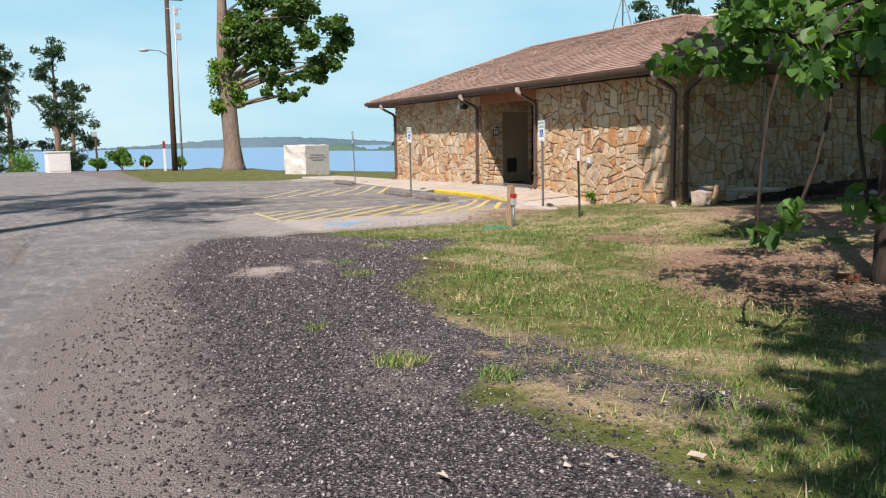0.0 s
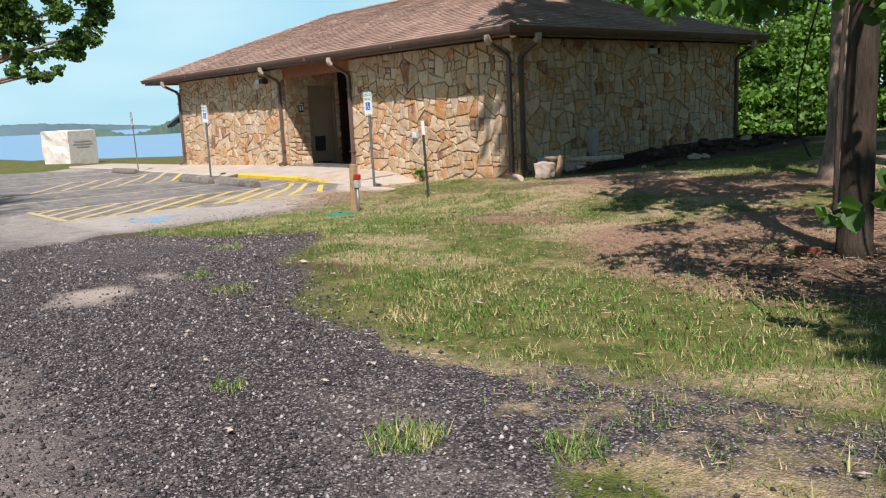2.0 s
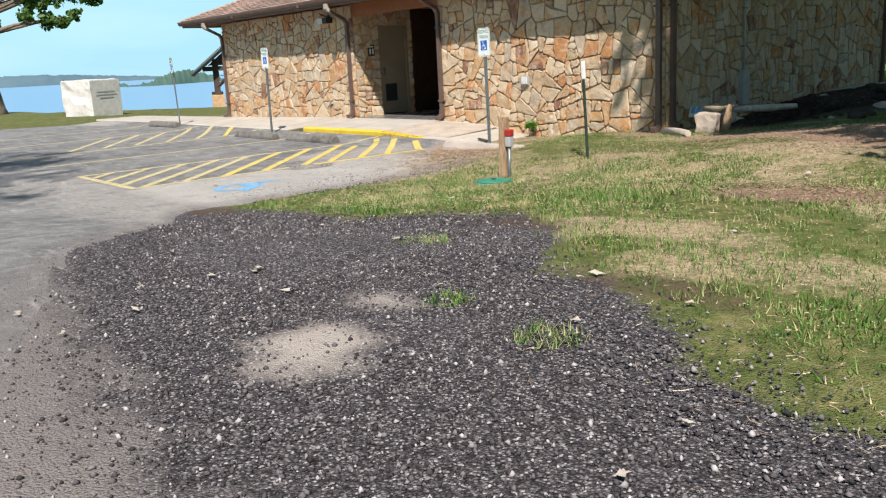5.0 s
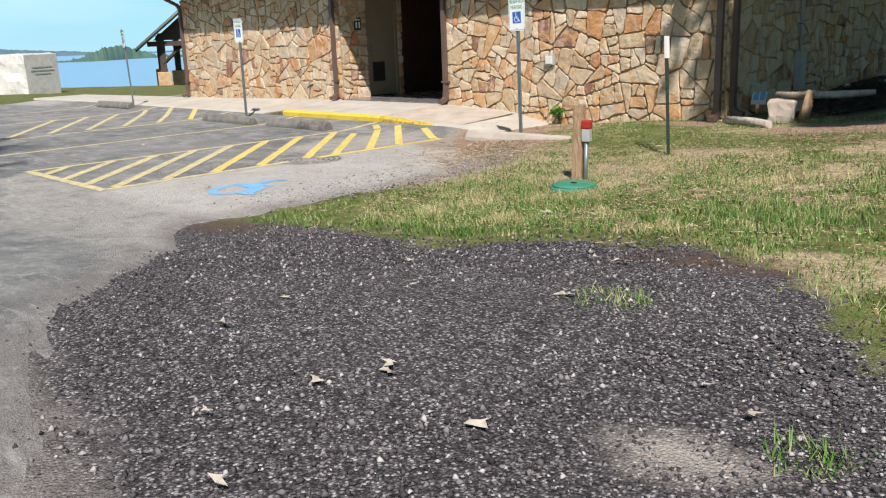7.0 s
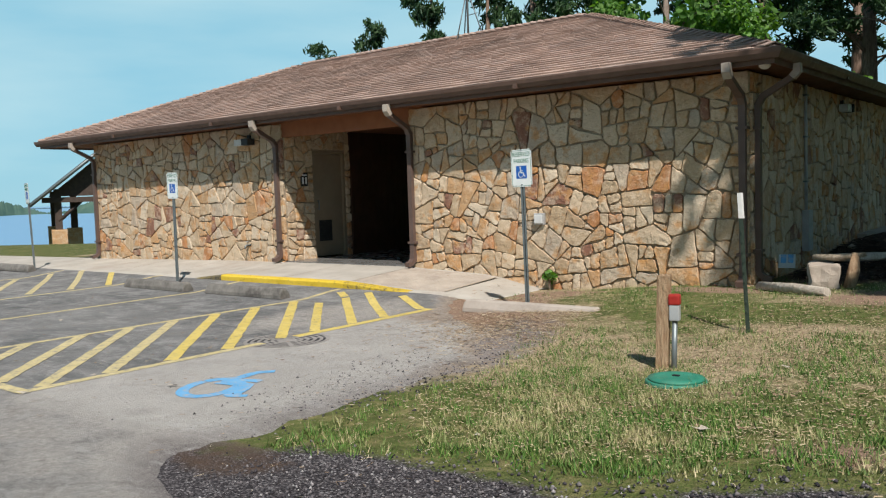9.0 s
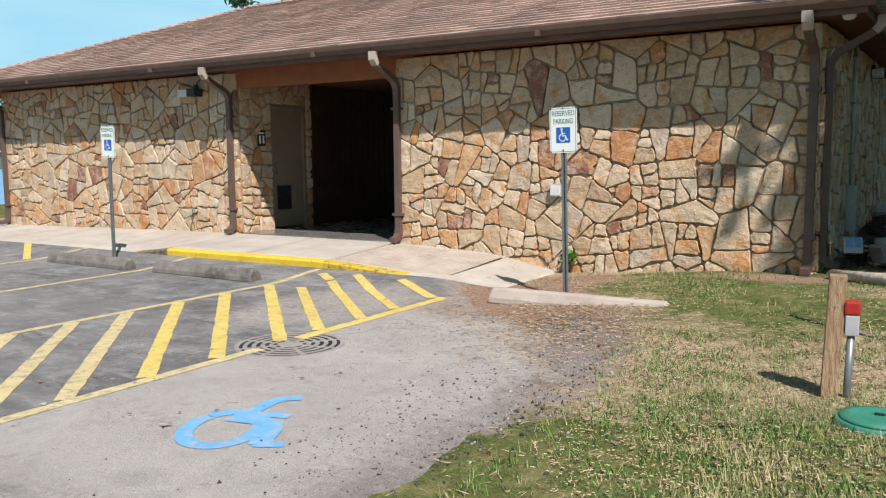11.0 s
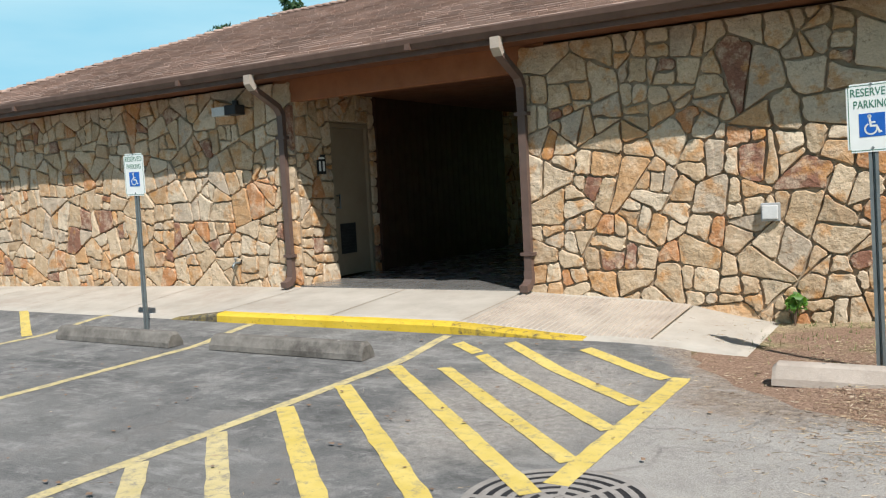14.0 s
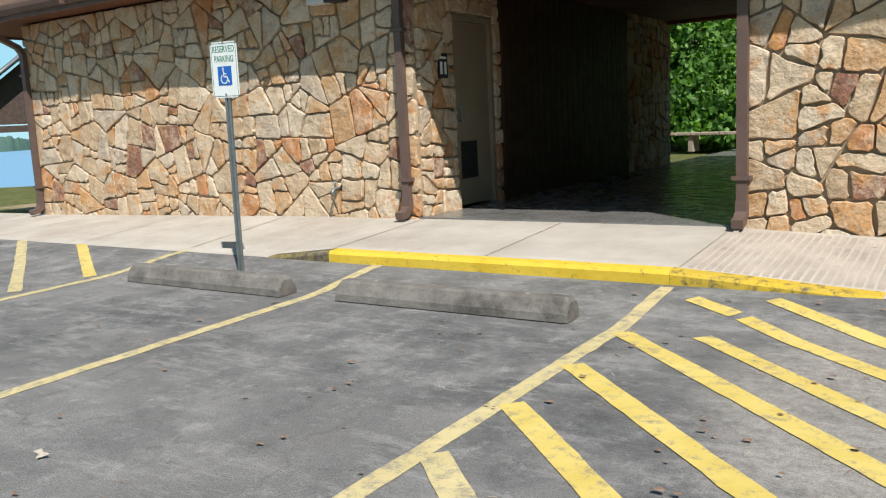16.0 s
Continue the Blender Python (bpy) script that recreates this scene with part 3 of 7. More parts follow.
    soil = np.maximum.reduce([1.0 * patch(x, y, -12.4, 16.8, 1.7, 3.6), 0.9 * patch(x, y, -12.9, 13.4, 1.0, 1.2), 0.62 * patch(x, y, -4.7, 6.6, 1.5, 1.6), 0.6 * patch(x, y, -10.2, 5.05, 0.8, 0.3), 0.55 * patch(x, y, -8.2, 4.1, 0.8, 0.3), 0.58 * patch(x, y, -14.35, 4.4, 0.6, 0.4), 0.6 * patch(x, y, -13.05, 7.35, 0.3, 0.2)])
    z = z + 0.26 * patch(x, y, -12.8, 17.2, 1.3, 3.4)
    far = (y > 25) | (x < -34)
    dry, mulch = np.where(far, 0.12, dry), np.where(far, 0, mulch)
    wood = S((y - 30) / 2) * S((x + 45) / 6)
    soil = np.maximum(soil, 0.9 * wood)
    ob = mesh_np("ground", np.stack([x, y, z], 1), grid_faces(len(xs), len(ys)), M["ground"],
                 {"gravel": gravel, "fines": fines, "dry": dry, "mulch": mulch, "soil": soil, "pale": pale})
    ob.data.polygons.foreach_set("use_smooth", [True] * len(ob.data.polygons))
    tagged(ob, "grassy ground with dark gravel, dry patches and reddish mulch", "ground", "", "structure")


def build_pavement():
    ys = np.concatenate([np.arange(-6.6, -0.6, 0.5), np.arange(-0.6, 10.53, 0.12), [10.53]])
    us = np.linspace(0, 1, 170) ** 1.9
    y, u = (a.ravel() for a in np.meshgrid(ys, us, indexing="ij"))
    right = np.array([interp(b, PAVE_RIGHT) + (0.30 * noise.noise((b * 1.3, 3, 0)) + 0.12 * noise.noise((b * 4, 9, 0))) * (b > 0) for b in ys]).repeat(len(us))
    left = np.array([interp(b, PAVE_LEFT) for b in ys]).repeat(len(us))
    x = right + (left - right) * u
    gap = right - x
    road = np.interp(x, [b for _, b in PAVE_RIGHT][:0:-1], [a for a, _ in PAVE_RIGHT][:0:-1])
    near = np.where(y < 3.6, np.minimum(gap, np.maximum(road - y, 0) + 0.02), gap)          # distance in from the ragged edge
    ragged = np.array([noise.noise((a * 4, b * 4, 1)) if g < 1 else 0 for a, b, g in zip(x, y, gap)])
    z = land(x, y) + 0.008 - 0.034 * (1 - S(near / 0.32 + 0.35 * ragged)) * (y > -0.5)
    conc = S((x + 17.3) / 0.25) * S((y - 4.2) / 0.3) * 1.0
    sandy = 0.75 * (1 - S(gap / 1.1)) * S(y / 1.5) + 0.62 * S((4.75 - y) / 0.3) * S((y - 2.2) / 1.6) * S((-12.4 - x) / 1.5) * S((x + 27) / 6)
    # pale sand in the bays, whose mottling also stands in for sun dapple
    sandy = np.maximum(sandy, 0.75 * patch(x, y, -18.0, 8.8, 0.9, 1.6) + 0.4 * patch(x, y, -27, 8.5, 5, 1.0))
    sandy = np.maximum(sandy, 0.9 * S((-31 - x) / 4) * S((y - 9.0) / 1) * (y > 0))
    order = grid_faces(len(ys), len(us))
    ob = mesh_np("pavement", np.stack([x, y, z], 1), order, M["pavement"], {"conc": conc, "sandy": sandy, "dirt": np.maximum(0.95 * (1 - S(gap / 0.9)) * S((y - 6.3) / 0.8), 0.8 * patch(x, y, -16.6, 9.6, 0.7, 1.0)), "loose": np.maximum.reduce([(1 - S(near / 1.25)) * S((4.9 - y) / 0.5) * S((y + 1.6) / 1.0), 0.8 * (1 - S(gap / 1.3)) * S((y - 4.4) / 0.3) * S((7.2 - y) / 0.8), 0.42 * patch(x, y, -14.9, 6.4, 0.5, 1.6)])})
    tagged(ob, "worn grey asphalt road and parking bays, pale sandy edges", "pavement", "", "structure")


def build_water():
    bm = bmesh.new()
    bm.faces.new([bm.verts.new(v) for v in ((-4000, -3500, -9.6), (-60, -3500, -9.6), (-20, 60, -9.6), (-20, 3500, -9.6), (-4000, 3500, -9.6))])
    structure("water", bm, M["water"], "calm pale blue lake below the bluff", "lake")


def build_shore(name, az0, az1, dist, base, rise, rough, material, label, step=0.12):
    """A wooded ridge on the far shore, with an uneven skyline."""
    n = int((az1 - az0) / step) + 1
    v, f = [], []
    for i in range(n):
        a = radians(az0 + i * step)
        end = smooth((i * step) / 3.0) * smooth(((n - 1 - i) * step) / 3.0)
        d = dist * (1 + 0.05 * math.sin(i * 0.05))
        h = rise * (0.55 + 0.45 * math.sin(i * 0.031 * 0.12 / step + 1.0)) + rough * (noise.noise((i * 0.21, 0, 2)) + 0.7 * noise.noise((i * 0.9, 4, 1)) + 0.5 * noise.noise((i * 2.3, 8, 1)))
        h = max(h * end, 0.3)
        for k, (dd, hh) in enumerate(((0, base - 1), (dist * 0.01, base + h * 0.45), (dist * 0.03, base + h))):
            v.append((math.cos(a) * (d + dd), math.sin(a) * (d + dd), hh))
    ob = mesh_np(name, np.array(v), grid_faces(n, 3), material)
    tagged(ob, label, "far shore", "", "structure")


build_ground()
build_pavement()
build_water()
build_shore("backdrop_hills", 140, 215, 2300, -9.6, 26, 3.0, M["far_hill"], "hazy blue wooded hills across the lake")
build_shore("backdrop_shore", 138, 164, 1000, -9.6, 15, 2.6, M["mid_hill"], "green wooded point on the far shore", 0.06)

# ---- the stone building ----
FX0, FX1, FY, RY = -29.55, -13.89, 12.11, 20.2        # outer faces
PX0, PX1 = -22.7, -19.5                               # the open passage
TOP, HEAD = 2.62, 2.36
T = 0.3


def wall(name, a, b, label):
    return structure(name, boxed(a, b), M["mortar"], label, "wall")


IN = 0.026   # the core lies behind the faces of its stones
wall_front_left = wall("wall_front_left", (FX0 + IN, FY + IN, -0.35), (PX0 - IN, FY + T, TOP), "tan fieldstone wall with dark raked mortar joints")
wall_front_right = wall("wall_front_right", (PX1 + IN, FY + IN, -0.35), (FX1 - IN, FY + T, TOP), "tan fieldstone wall with dark raked mortar joints")
wall_right = wall("wall_right", (FX1 - T, FY + T + 0.003, -0.35), (FX1 - IN, RY - IN, TOP), "shaded fieldstone end wall")
wall_left = wall("wall_left", (FX0 + IN, FY + T + 0.003, -0.35), (FX0 + T, RY - IN, TOP), "fieldstone end wall")
wall_back_left = wall("wall_back_left", (FX0 + T + 0.003, RY - T, -0.35), (PX0 - T - 0.003, RY - IN, TOP), "fieldstone back wall")
wall_back_right = wall("wall_back_right", (PX1 + T + 0.003, RY - T, -0.35), (FX1 - T - 0.003, RY - IN, TOP), "fieldstone back wall")
DY0, DY1 = 12.88, 13.76
bm = boxed((PX0 - T, FY + T + 0.003, -0.3), (PX0 - IN, DY0, TOP))
box(bm, (PX0 - T, DY1, -0.3), (PX0 - IN, RY - IN, TOP))
box(bm, (PX0 - T, DY0 + 0.001, 2.13), (PX0 - IN, DY1 - 0.001, TOP))
wall_passage_left = structure("wall_passage_left", bm, M["mortar"], "fieldstone wall of the breezeway with a door", "wall")
wall_passage_right = wall("wall_passage_right", (PX1 + IN, FY + T + 0.003, -0.3), (PX1 + T, RY - IN, TOP), "dark fieldstone wall of the breezeway")
bm = boxed((PX0 - T, FY + 0.02, HEAD), (PX1 + T, FY + 0.14, TOP + 0.2))
# boards added over the stone to stand in for deep shade past the door
boards = structure("trim_passage_boards", boxed((PX0 - IN + 0.002, DY1 + 0.12, 0.0), (PX0 + 0.035, RY - 2.2, 2.52)), M["dark_board"], "dark red-brown boards added to deepen the breezeway's shade", "wall lining")
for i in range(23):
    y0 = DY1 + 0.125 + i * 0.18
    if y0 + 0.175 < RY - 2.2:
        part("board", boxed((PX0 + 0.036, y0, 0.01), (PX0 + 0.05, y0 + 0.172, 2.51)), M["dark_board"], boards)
structure("trim_passage_beam", bm, M["soffit"], "red-brown stained timber beam over the breezeway", "beam")
structure("trim_passage_beam_rear", boxed((PX0 - T, RY - 0.2, HEAD + 0.1), (PX1 + T, RY - 0.08, TOP)), M["soffit"], "red-brown timber beam at the far end", "beam")
structure("ceiling_passage", boxed((PX0 - T, FY + 0.143, 2.52), (PX1 + T, RY - 0.21, 2.60)), M["soffit_dark"], "stained board ceiling of the breezeway, darkened for its shade", "ceiling")
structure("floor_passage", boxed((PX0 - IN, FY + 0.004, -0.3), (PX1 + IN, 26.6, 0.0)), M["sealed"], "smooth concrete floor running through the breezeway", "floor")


def build_sidewalk():
    xs = np.unique(np.concatenate([np.arange(-37, -16.95, 0.25), [-23.4, -22.66, -19.53, -18.24, -17.7, -16.9]]))
    ys = np.array([10.52, 10.8, 11.3, 11.75, FY + 0.06])
    x, y = (a.ravel() for a in np.meshgrid(xs, ys, indexing="ij"))
    low = -0.2
    edge = np.interp(x, [-37, -23.4, -22.66, -19.53, -18.24, -16.6], [low, low, -0.108, -0.108, low + 0.01, low + 0.03])
    back = np.interp(x, [-37, -30, -24, -19.5, -17.6, -16.6], [-0.2, -0.12, -0.02, -0.012, -0.09, -0.12])
    z = edge + (back - edge) * (y - 10.52) / (FY - 10.52)
    w = S((x + 18.1) / 1.15)
    z = z * (1 - w) + (land(x, y) + 0.004) * w          # the end runs out flush into the dirt
    v = np.stack([x, y, z], 1)
    n, k = len(xs), len(ys)
    f = grid_faces(n, k)
    skirt = np.array([(xx, 10.52, -0.4) for xx in xs] + [(-16.9, yy, -0.4) for yy in ys])
    first = np.arange(n) * k
    base = len(v)
    f2 = np.stack([first[:-1], base + np.arange(n - 1), base + np.arange(1, n), first[1:]], 1)
    last = (n - 1) * k + np.arange(k)
    f3 = np.stack([last[:-1], base + n + np.arange(k - 1), base + n + np.arange(1, k), last[1:]], 1)
    ob = mesh_np("pavement_walk", np.concatenate([v, skirt]), np.concatenate([f, f2, f3]), M["concrete"])
    bm = bmesh.new()
    bm.from_mesh(ob.data)
    bmesh.ops.recalc_face_normals(bm, faces=bm.faces)
    bm.to_mesh(ob.data)
    bm.free()
    tagged(ob, "pale concrete walk along the stone wall", "sidewalk", "", "structure")
    return ob


walkway = build_sidewalk()

# ---- roof ----
EX0, EX1, EY0, EY1, EZ = -31.1, -13.42, 11.58, 20.75, 2.78
RZ, RDX0, RDX1, RMY = 4.55, -26.4, -18.35, 16.16
bm = bmesh.new()
c = [bm.verts.new(p) for p in ((EX0, EY0, EZ), (EX1, EY0, EZ), (EX1, EY1, EZ), (EX0, EY1, EZ))]
r = [bm.verts.new(p) for p in ((RDX0, RMY, RZ), (RDX1, RMY, RZ))]
for f in ((c[0], c[1], r[1], r[0]), (c[1], c[2], r[1]), (c[2], c[3], r[0], r[1]), (c[3], c[0], r[0]), (c[3], c[2], c[1], c[0])):
    bm.faces.new(f)
roof = structure("roof", bm, M["shingle"], "low hipped roof of reddish-brown weathered shingles", "roof")
bm = bmesh.new()
for a, b in (((EX0, EY0, 2.60), (EX1, EY0 + 0.03, EZ - 0.004)), ((EX0, EY1 - 0.03, 2.60), (EX1, EY1, EZ - 0.004)),
             ((EX0, EY0 + 0.031, 2.60), (EX0 + 0.03, EY1 - 0.031, EZ - 0.004)), ((EX1 - 0.03, EY0 + 0.031, 2.60), (EX1, EY1 - 0.031, EZ - 0.004))):
    box(bm, a, b)
structure("trim_fascia", bm, M["fascia"], "dark brown fascia board under the eaves", "fascia")
structure("trim_soffit", boxed((EX0 + 0.034, EY0 + 0.034, 2.64), (EX1 - 0.034, EY1 - 0.034, 2.66)), M["soffit_dark"], "red-brown stained board soffit, darkened for the shade under the eaves", "soffit")

# ---- gutters and downspouts ----
def gutter(name, pts, label):
    """An open K-style trough swept along the eave; pts run with the wall to the left-hand side."""
    prof = [(0.0, 0.0), (0.005, 0.105), (0.012, 0.105), (0.012, 0.01), (0.055, 0.01), (0.085, 0.06), (0.085, 0.10), (0.10, 0.115), (0.105, 0.105), (0.095, 0.055), (0.062, -0.004), (0.0, -0.004)]
    bm = bmesh.new()
    rings = []
    pts = [Vector(p) for p in pts]
    for i, p in enumerate(pts):
        d0 = (p - pts[i - 1]).normalized() if i else (pts[1] - p).normalized()
        d1 = (pts[i + 1] - p).normalized() if i < len(pts) - 1 else d0
        n0, n1 = Vector((d0.y, -d0.x, 0)), Vector((d1.y, -d1.x, 0))
        n = (n0 + n1).normalized()
        k = 1 / max(n.dot(n0), 0.4)
        rings.append([bm.verts.new(p + n * (o * k) + Vector((0, 0, h))) for o, h in prof])
    m = len(prof)
    for r0, r1 in zip(rings, rings[1:]):
        for s in range(m):
            bm.faces.new((r0[s], r0[(s + 1) % m], r1[(s + 1) % m], r1[s]))
    bm.faces.new(rings[0])
    bm.faces.new(rings[-1][::-1])
    bmesh.ops.recalc_face_normals(bm, faces=bm.faces)
    e = thing(name, (0, 0, 0), label, "gutter")
    part("trough", bm, M["fascia"], e)
    for a, b in zip(pts, pts[1:]):
        n = max(int((b - a).length / 3.0), 1)
        d = (b - a).normalized()
        o = Vector((d.y, -d.x, 0))
        for i in range(1, n):
            c = a + (b - a) * (i / n) + o * 0.052
            part("seam", boxed(np.array(c) - np.abs(np.array(d)) * 0.03 - np.abs(np.array(o)) * 0.058 + np.array((0, 0, -0.007)), np.array(c) + np.abs(np.array(d)) * 0.03 + np.abs(np.array(o)) * 0.04 + np.array((0, 0, 0.06))), M["fascia"], e)


GZ = 2.66
gutter("gutter", [(EX0 - 0.003, EY1, GZ), (EX0 - 0.003, EY0 - 0.003, GZ), (EX1 + 0.003, EY0 - 0.003, GZ), (EX1 + 0.003, EY1, GZ)], "dark brown metal gutter along the eaves")


def downspout(x, y, out, foot, kick=0.16):
    """A rectangular downspout from the gutter back to the wall, down, and out at the foot. out: outward axis of the wall."""
    e = thing("downspout", (x, y, foot), "brown metal downspout strapped to the stone wall", "downspout", "downspouts on the building")
    o = Vector(out)
    side = Vector((-o.y, o.x, 0))
    reach = (FY - EY0 + 0.05) if abs(o.y) > 0.5 else (EX1 - FX1 + 0.05 if o.x > 0 else FX0 - EX0 + 0.05)
    w, d = 0.09, 0.07
    top = GZ - foot
    bm = square_pipe(bmesh.new(), [o * (reach + 0.01) + Vector((0, 0, top)), o * (reach + 0.01) + Vector((0, 0, top - 0.10)), o * (reach - 0.06) + Vector((0, 0, top - 0.17)),
                                   o * 0.12 + Vector((0, 0, top - 0.36)), o * 0.055 + Vector((0, 0, top - 0.46)), o * 0.055 + Vector((0, 0, top - 0.60))], w, d, side)
    part("upper_elbow", bm, M["brown"], e, "brown elbow, pale where it meets the gutter")
    # sunlit end of the elbow, its brightness put into a pale colour
    bm = square_pipe(bmesh.new(), [o * (reach + 0.01) + Vector((0, 0, top - 0.004)), o * (reach + 0.01) + Vector((0, 0, top - 0.10)), o * (reach - 0.05) + Vector((0, 0, top - 0.165))], w + 0.012, d + 0.012, side)
    part("outlet", bm, M["ramp"], e, "outlet under the gutter, coloured pale as if sunlit")
    part("pipe", square_pipe(bmesh.new(), [o * 0.055 + Vector((0, 0, top - 0.601)), o * 0.055 + Vector((0, 0, 0.22))], w - 0.004, d - 0.004, side), M["brown"], e)
    bm = square_pipe(bmesh.new(), [o * 0.055 + Vector((0, 0, 0.23)), o * 0.06 + Vector((0, 0, 0.13)), o * (0.06 + kick * 0.4) + Vector((0, 0, 0.075)), o * (0.06 + kick) + Vector((0, 0, 0.055))], w + 0.006, d + 0.004, side)
    part("shoe", bm, M["brown"], e)
    for z in (0.42, top - 0.75):
        c = o * 0.05 + Vector((0, 0, z))
        a, b = c - side * 0.075 - o * 0.05 - Vector((0, 0, 0.018)), c + side * 0.075 + o * 0.054 + Vector((0, 0, 0.018))
        part("strap", boxed(np.array(a), np.array(b)), M["brown"], e)


for x, foot in ((FX0 + 0.06, -0.12), (-22.83, -0.025), (-19.45, -0.015), (-13.96, -0.1)):
    downspout(x, FY, (0, -1, 0), foot)
downspout(FX1, 12.27, (1, 0, 0), -0.06)
downspout(FX1, 20.05, (1, 0, 0), 0.08)


# ---- passage door and wall fittings ----
def passage_door():
    e = thing("door_1", (PX0 - 0.06, DY0, 0.0), "beige metal restroom door with a dark louvre, closed", "door", "", 0, "structure")
    w = DY1 - DY0
    part("door_leaf", boxed((-0.05, 0.06, 0.02), (0.0, w - 0.06, 2.06), 0.004), M["door"], e)
    bm = boxed((-0.09, 0.004, 0.0), (0.045, 0.056, 2.12), 0.004)
    box(bm, (-0.09, w - 0.056, 0.0), (0.045, w - 0.004, 2.12), 0.004)
    box(bm, (-0.09, 0.0565, 2.064), (0.045, w - 0.0565, 2.12), 0.004)
    part("door_frame", bm, M["door"], e, "beige steel door frame")
    lv = part("louvre", boxed((0.001, 0.16, 0.32), (0.012, 0.50, 0.74)), M["black"], e, "black louvred vent")
    for i in range(9):
        part("slat", boxed((0.013, 0.18, 0.345 + i * 0.043), (0.024, 0.48, 0.362 + i * 0.043)), M["black"], lv)
    bm = tube(bmesh.new(), [(0.06, 0.12, 0.95), (0.06, 0.12, 1.15)], 0.011, 8)
    tube(bm, [(0.0, 0.12, 0.97), (0.06, 0.12, 0.97)], 0.009, 6)
    tube(bm, [(0.0, 0.12, 1.13), (0.06, 0.12, 1.13)], 0.009, 6)
    part("door_handle", bm, M["galv"], e, "steel pull handle")


def restroom_plaque():
    e = thing("wall_plaque", (PX0 + 0.012, 12.62, 1.43), "small black restroom plaque with pale marks", "sign")
    part("plate", boxed((0, -0.09, 0), (0.012, 0.09, 0.26), 0.003), M["black"], e)
    bm = boxed((0.013, -0.06, 0.04), (0.016, -0.02, 0.17))
    box(bm, (0.013, 0.02, 0.04), (0.016, 0.06, 0.17))
    box(bm, (0.013, -0.06, 0.20), (0.016, 0.06, 0.225))
    part("mark", bm, M["sign_white"], e)


def wall_pack(x, y, z, turn, label, w=0.5):
    e = thing("wall_light", (x, y, z), label, "wall light", "lights on the building", turn)
    part("housing", boxed((-w / 2 + 0.1, -0.20, 0.0), (w / 2, -0.02, 0.13), 0.012), M["black"], e, "dark metal housing")
    part("lens", boxed((-w / 2 - 0.16, -0.17, 0.005), (-w / 2 + 0.098, -0.03, 0.125), 0.01), M["glass_lens"], e, "pale glass lens")
    part("bracket", boxed((-0.04, -0.05, 0.131), (0.04, 0.0, 0.2)), M["black"], e)


def spigot():
    e = thing("wall_spigot", (-23.78, FY - 0.01, 0.30), "small grey water tap on the stone wall", "tap")
    bm = tube(bmesh.new(), [(0, 0.02, 0), (0, -0.09, 0), (0, -0.12, -0.03), (0, -0.12, -0.07)], 0.018, 8)
    part("pipe", bm, M["galv"], e)
    part("wheel", tube(bmesh.new(), [(0, -0.07, 0.02), (0, -0.07, 0.06), (0, -0.07, 0.075)], [0.01, 0.012, 0.035], 10), M["grey_box"], e)


def outlet_box():
    e = thing("electrical_box", (-16.965, FY - 0.012, 0.70), "grey outdoor electrical box on the stone wall", "electrical box")
    part("box", boxed((-0.085, -0.06, 0.0), (0.085, 0.0, 0.17), 0.01), M["grey_box"], e)
    part("cover", boxed((-0.07, -0.085, 0.02), (0.07, -0.061, 0.15), 0.01), M["glass_lens"], e, "clear-grey hinged cover")


def wall_conduit():
    e = thing("electrical_conduit", (FX1 + 0.012, 14.4, 0.25), "grey conduit and meter box on the end wall", "conduit")
    part("pipe", tube(bmesh.new(), [(0.03, 0, 0.55), (0.03, 0, 2.36)], 0.022, 8), M["grey_box"], e)
    part("meter_box", boxed((0.0, -0.11, -0.05), (0.10, 0.11, 0.545), 0.012), M["grey_box"], e)
    for z in (0.95, 1.6, 2.2):
        part("clip", boxed((0.0, -0.05, z), (0.056, 0.05, z + 0.025)), M["galv"], e)


passage_door()
restroom_plaque()
wall_pack(-23.62, FY - 0.005, 2.26, 0, "wall light with pale lens under the front eave", 0.30)
wall_pack(FX1 + 0.005, 16.53, 2.32, 90, "small floodlight on the shaded end wall", 0.16)
spigot()
outlet_box()
wall_conduit()
e = thing("soffit_sensor", (-13.62, 11.86, 2.639), "small white dome fixture under the eave corner", "ceiling fixture")
part("dome", tube(bmesh.new(), [(0, 0, 0), (0, 0, -0.03), (0, 0, -0.055), (0, 0, -0.065)], [0.07, 0.07, 0.045, 0.012], 14), M["white"], e)


def bench_rear():
    e = thing("bench", (-23.6, 24.2, 0.0), "long pale wooden bench behind the breezeway", "bench", "", -12)
    part("seat", boxed((-1.6, -0.2, 0.37), (1.9, 0.2, 0.43), 0.01), M["log"], e)
    for x in (-1.1, 0.15, 1.4):
        part("leg", boxed((x - 0.06, -0.15, 0.0), (x + 0.06, 0.15, 0.369), 0.008), M["cinder"], e)


bench_rear()

# ---- roof fittings ----
e = thing("roof_antenna", (-21.25, 16.2, 4.53), "thin steel tripod antenna mast on the ridge", "antenna")
part("mast", tube(bmesh.new(), [(0, 0, 0.0), (0, 0, 2.4)], 0.022, 8), M["galv"], e)
for a in (0.4, 2.5, 4.6):
    part("leg", tube(bmesh.new(), [(0.36 * math.cos(a), 0.36 * math.sin(a), -0.1), (0.02 * math.cos(a), 0.02 * math.sin(a), 0.95)], 0.014, 6), M["galv"], e)
part("brace", tube(bmesh.new(), [(0.2, 0.08, 0.5), (-0.2, 0.16, 0.5)], 0.009, 6), M["galv"], e)
for z in (1.75, 2.25):
    part("crossbar", tube(bmesh.new(), [(-0.28, 0, z), (0.28, 0, z)], 0.009, 6), M["galv"], e)
e = thing("roof_vent", (-18.5, 17.3, 4.05), "pale metal vent box near the ridge", "roof vent")
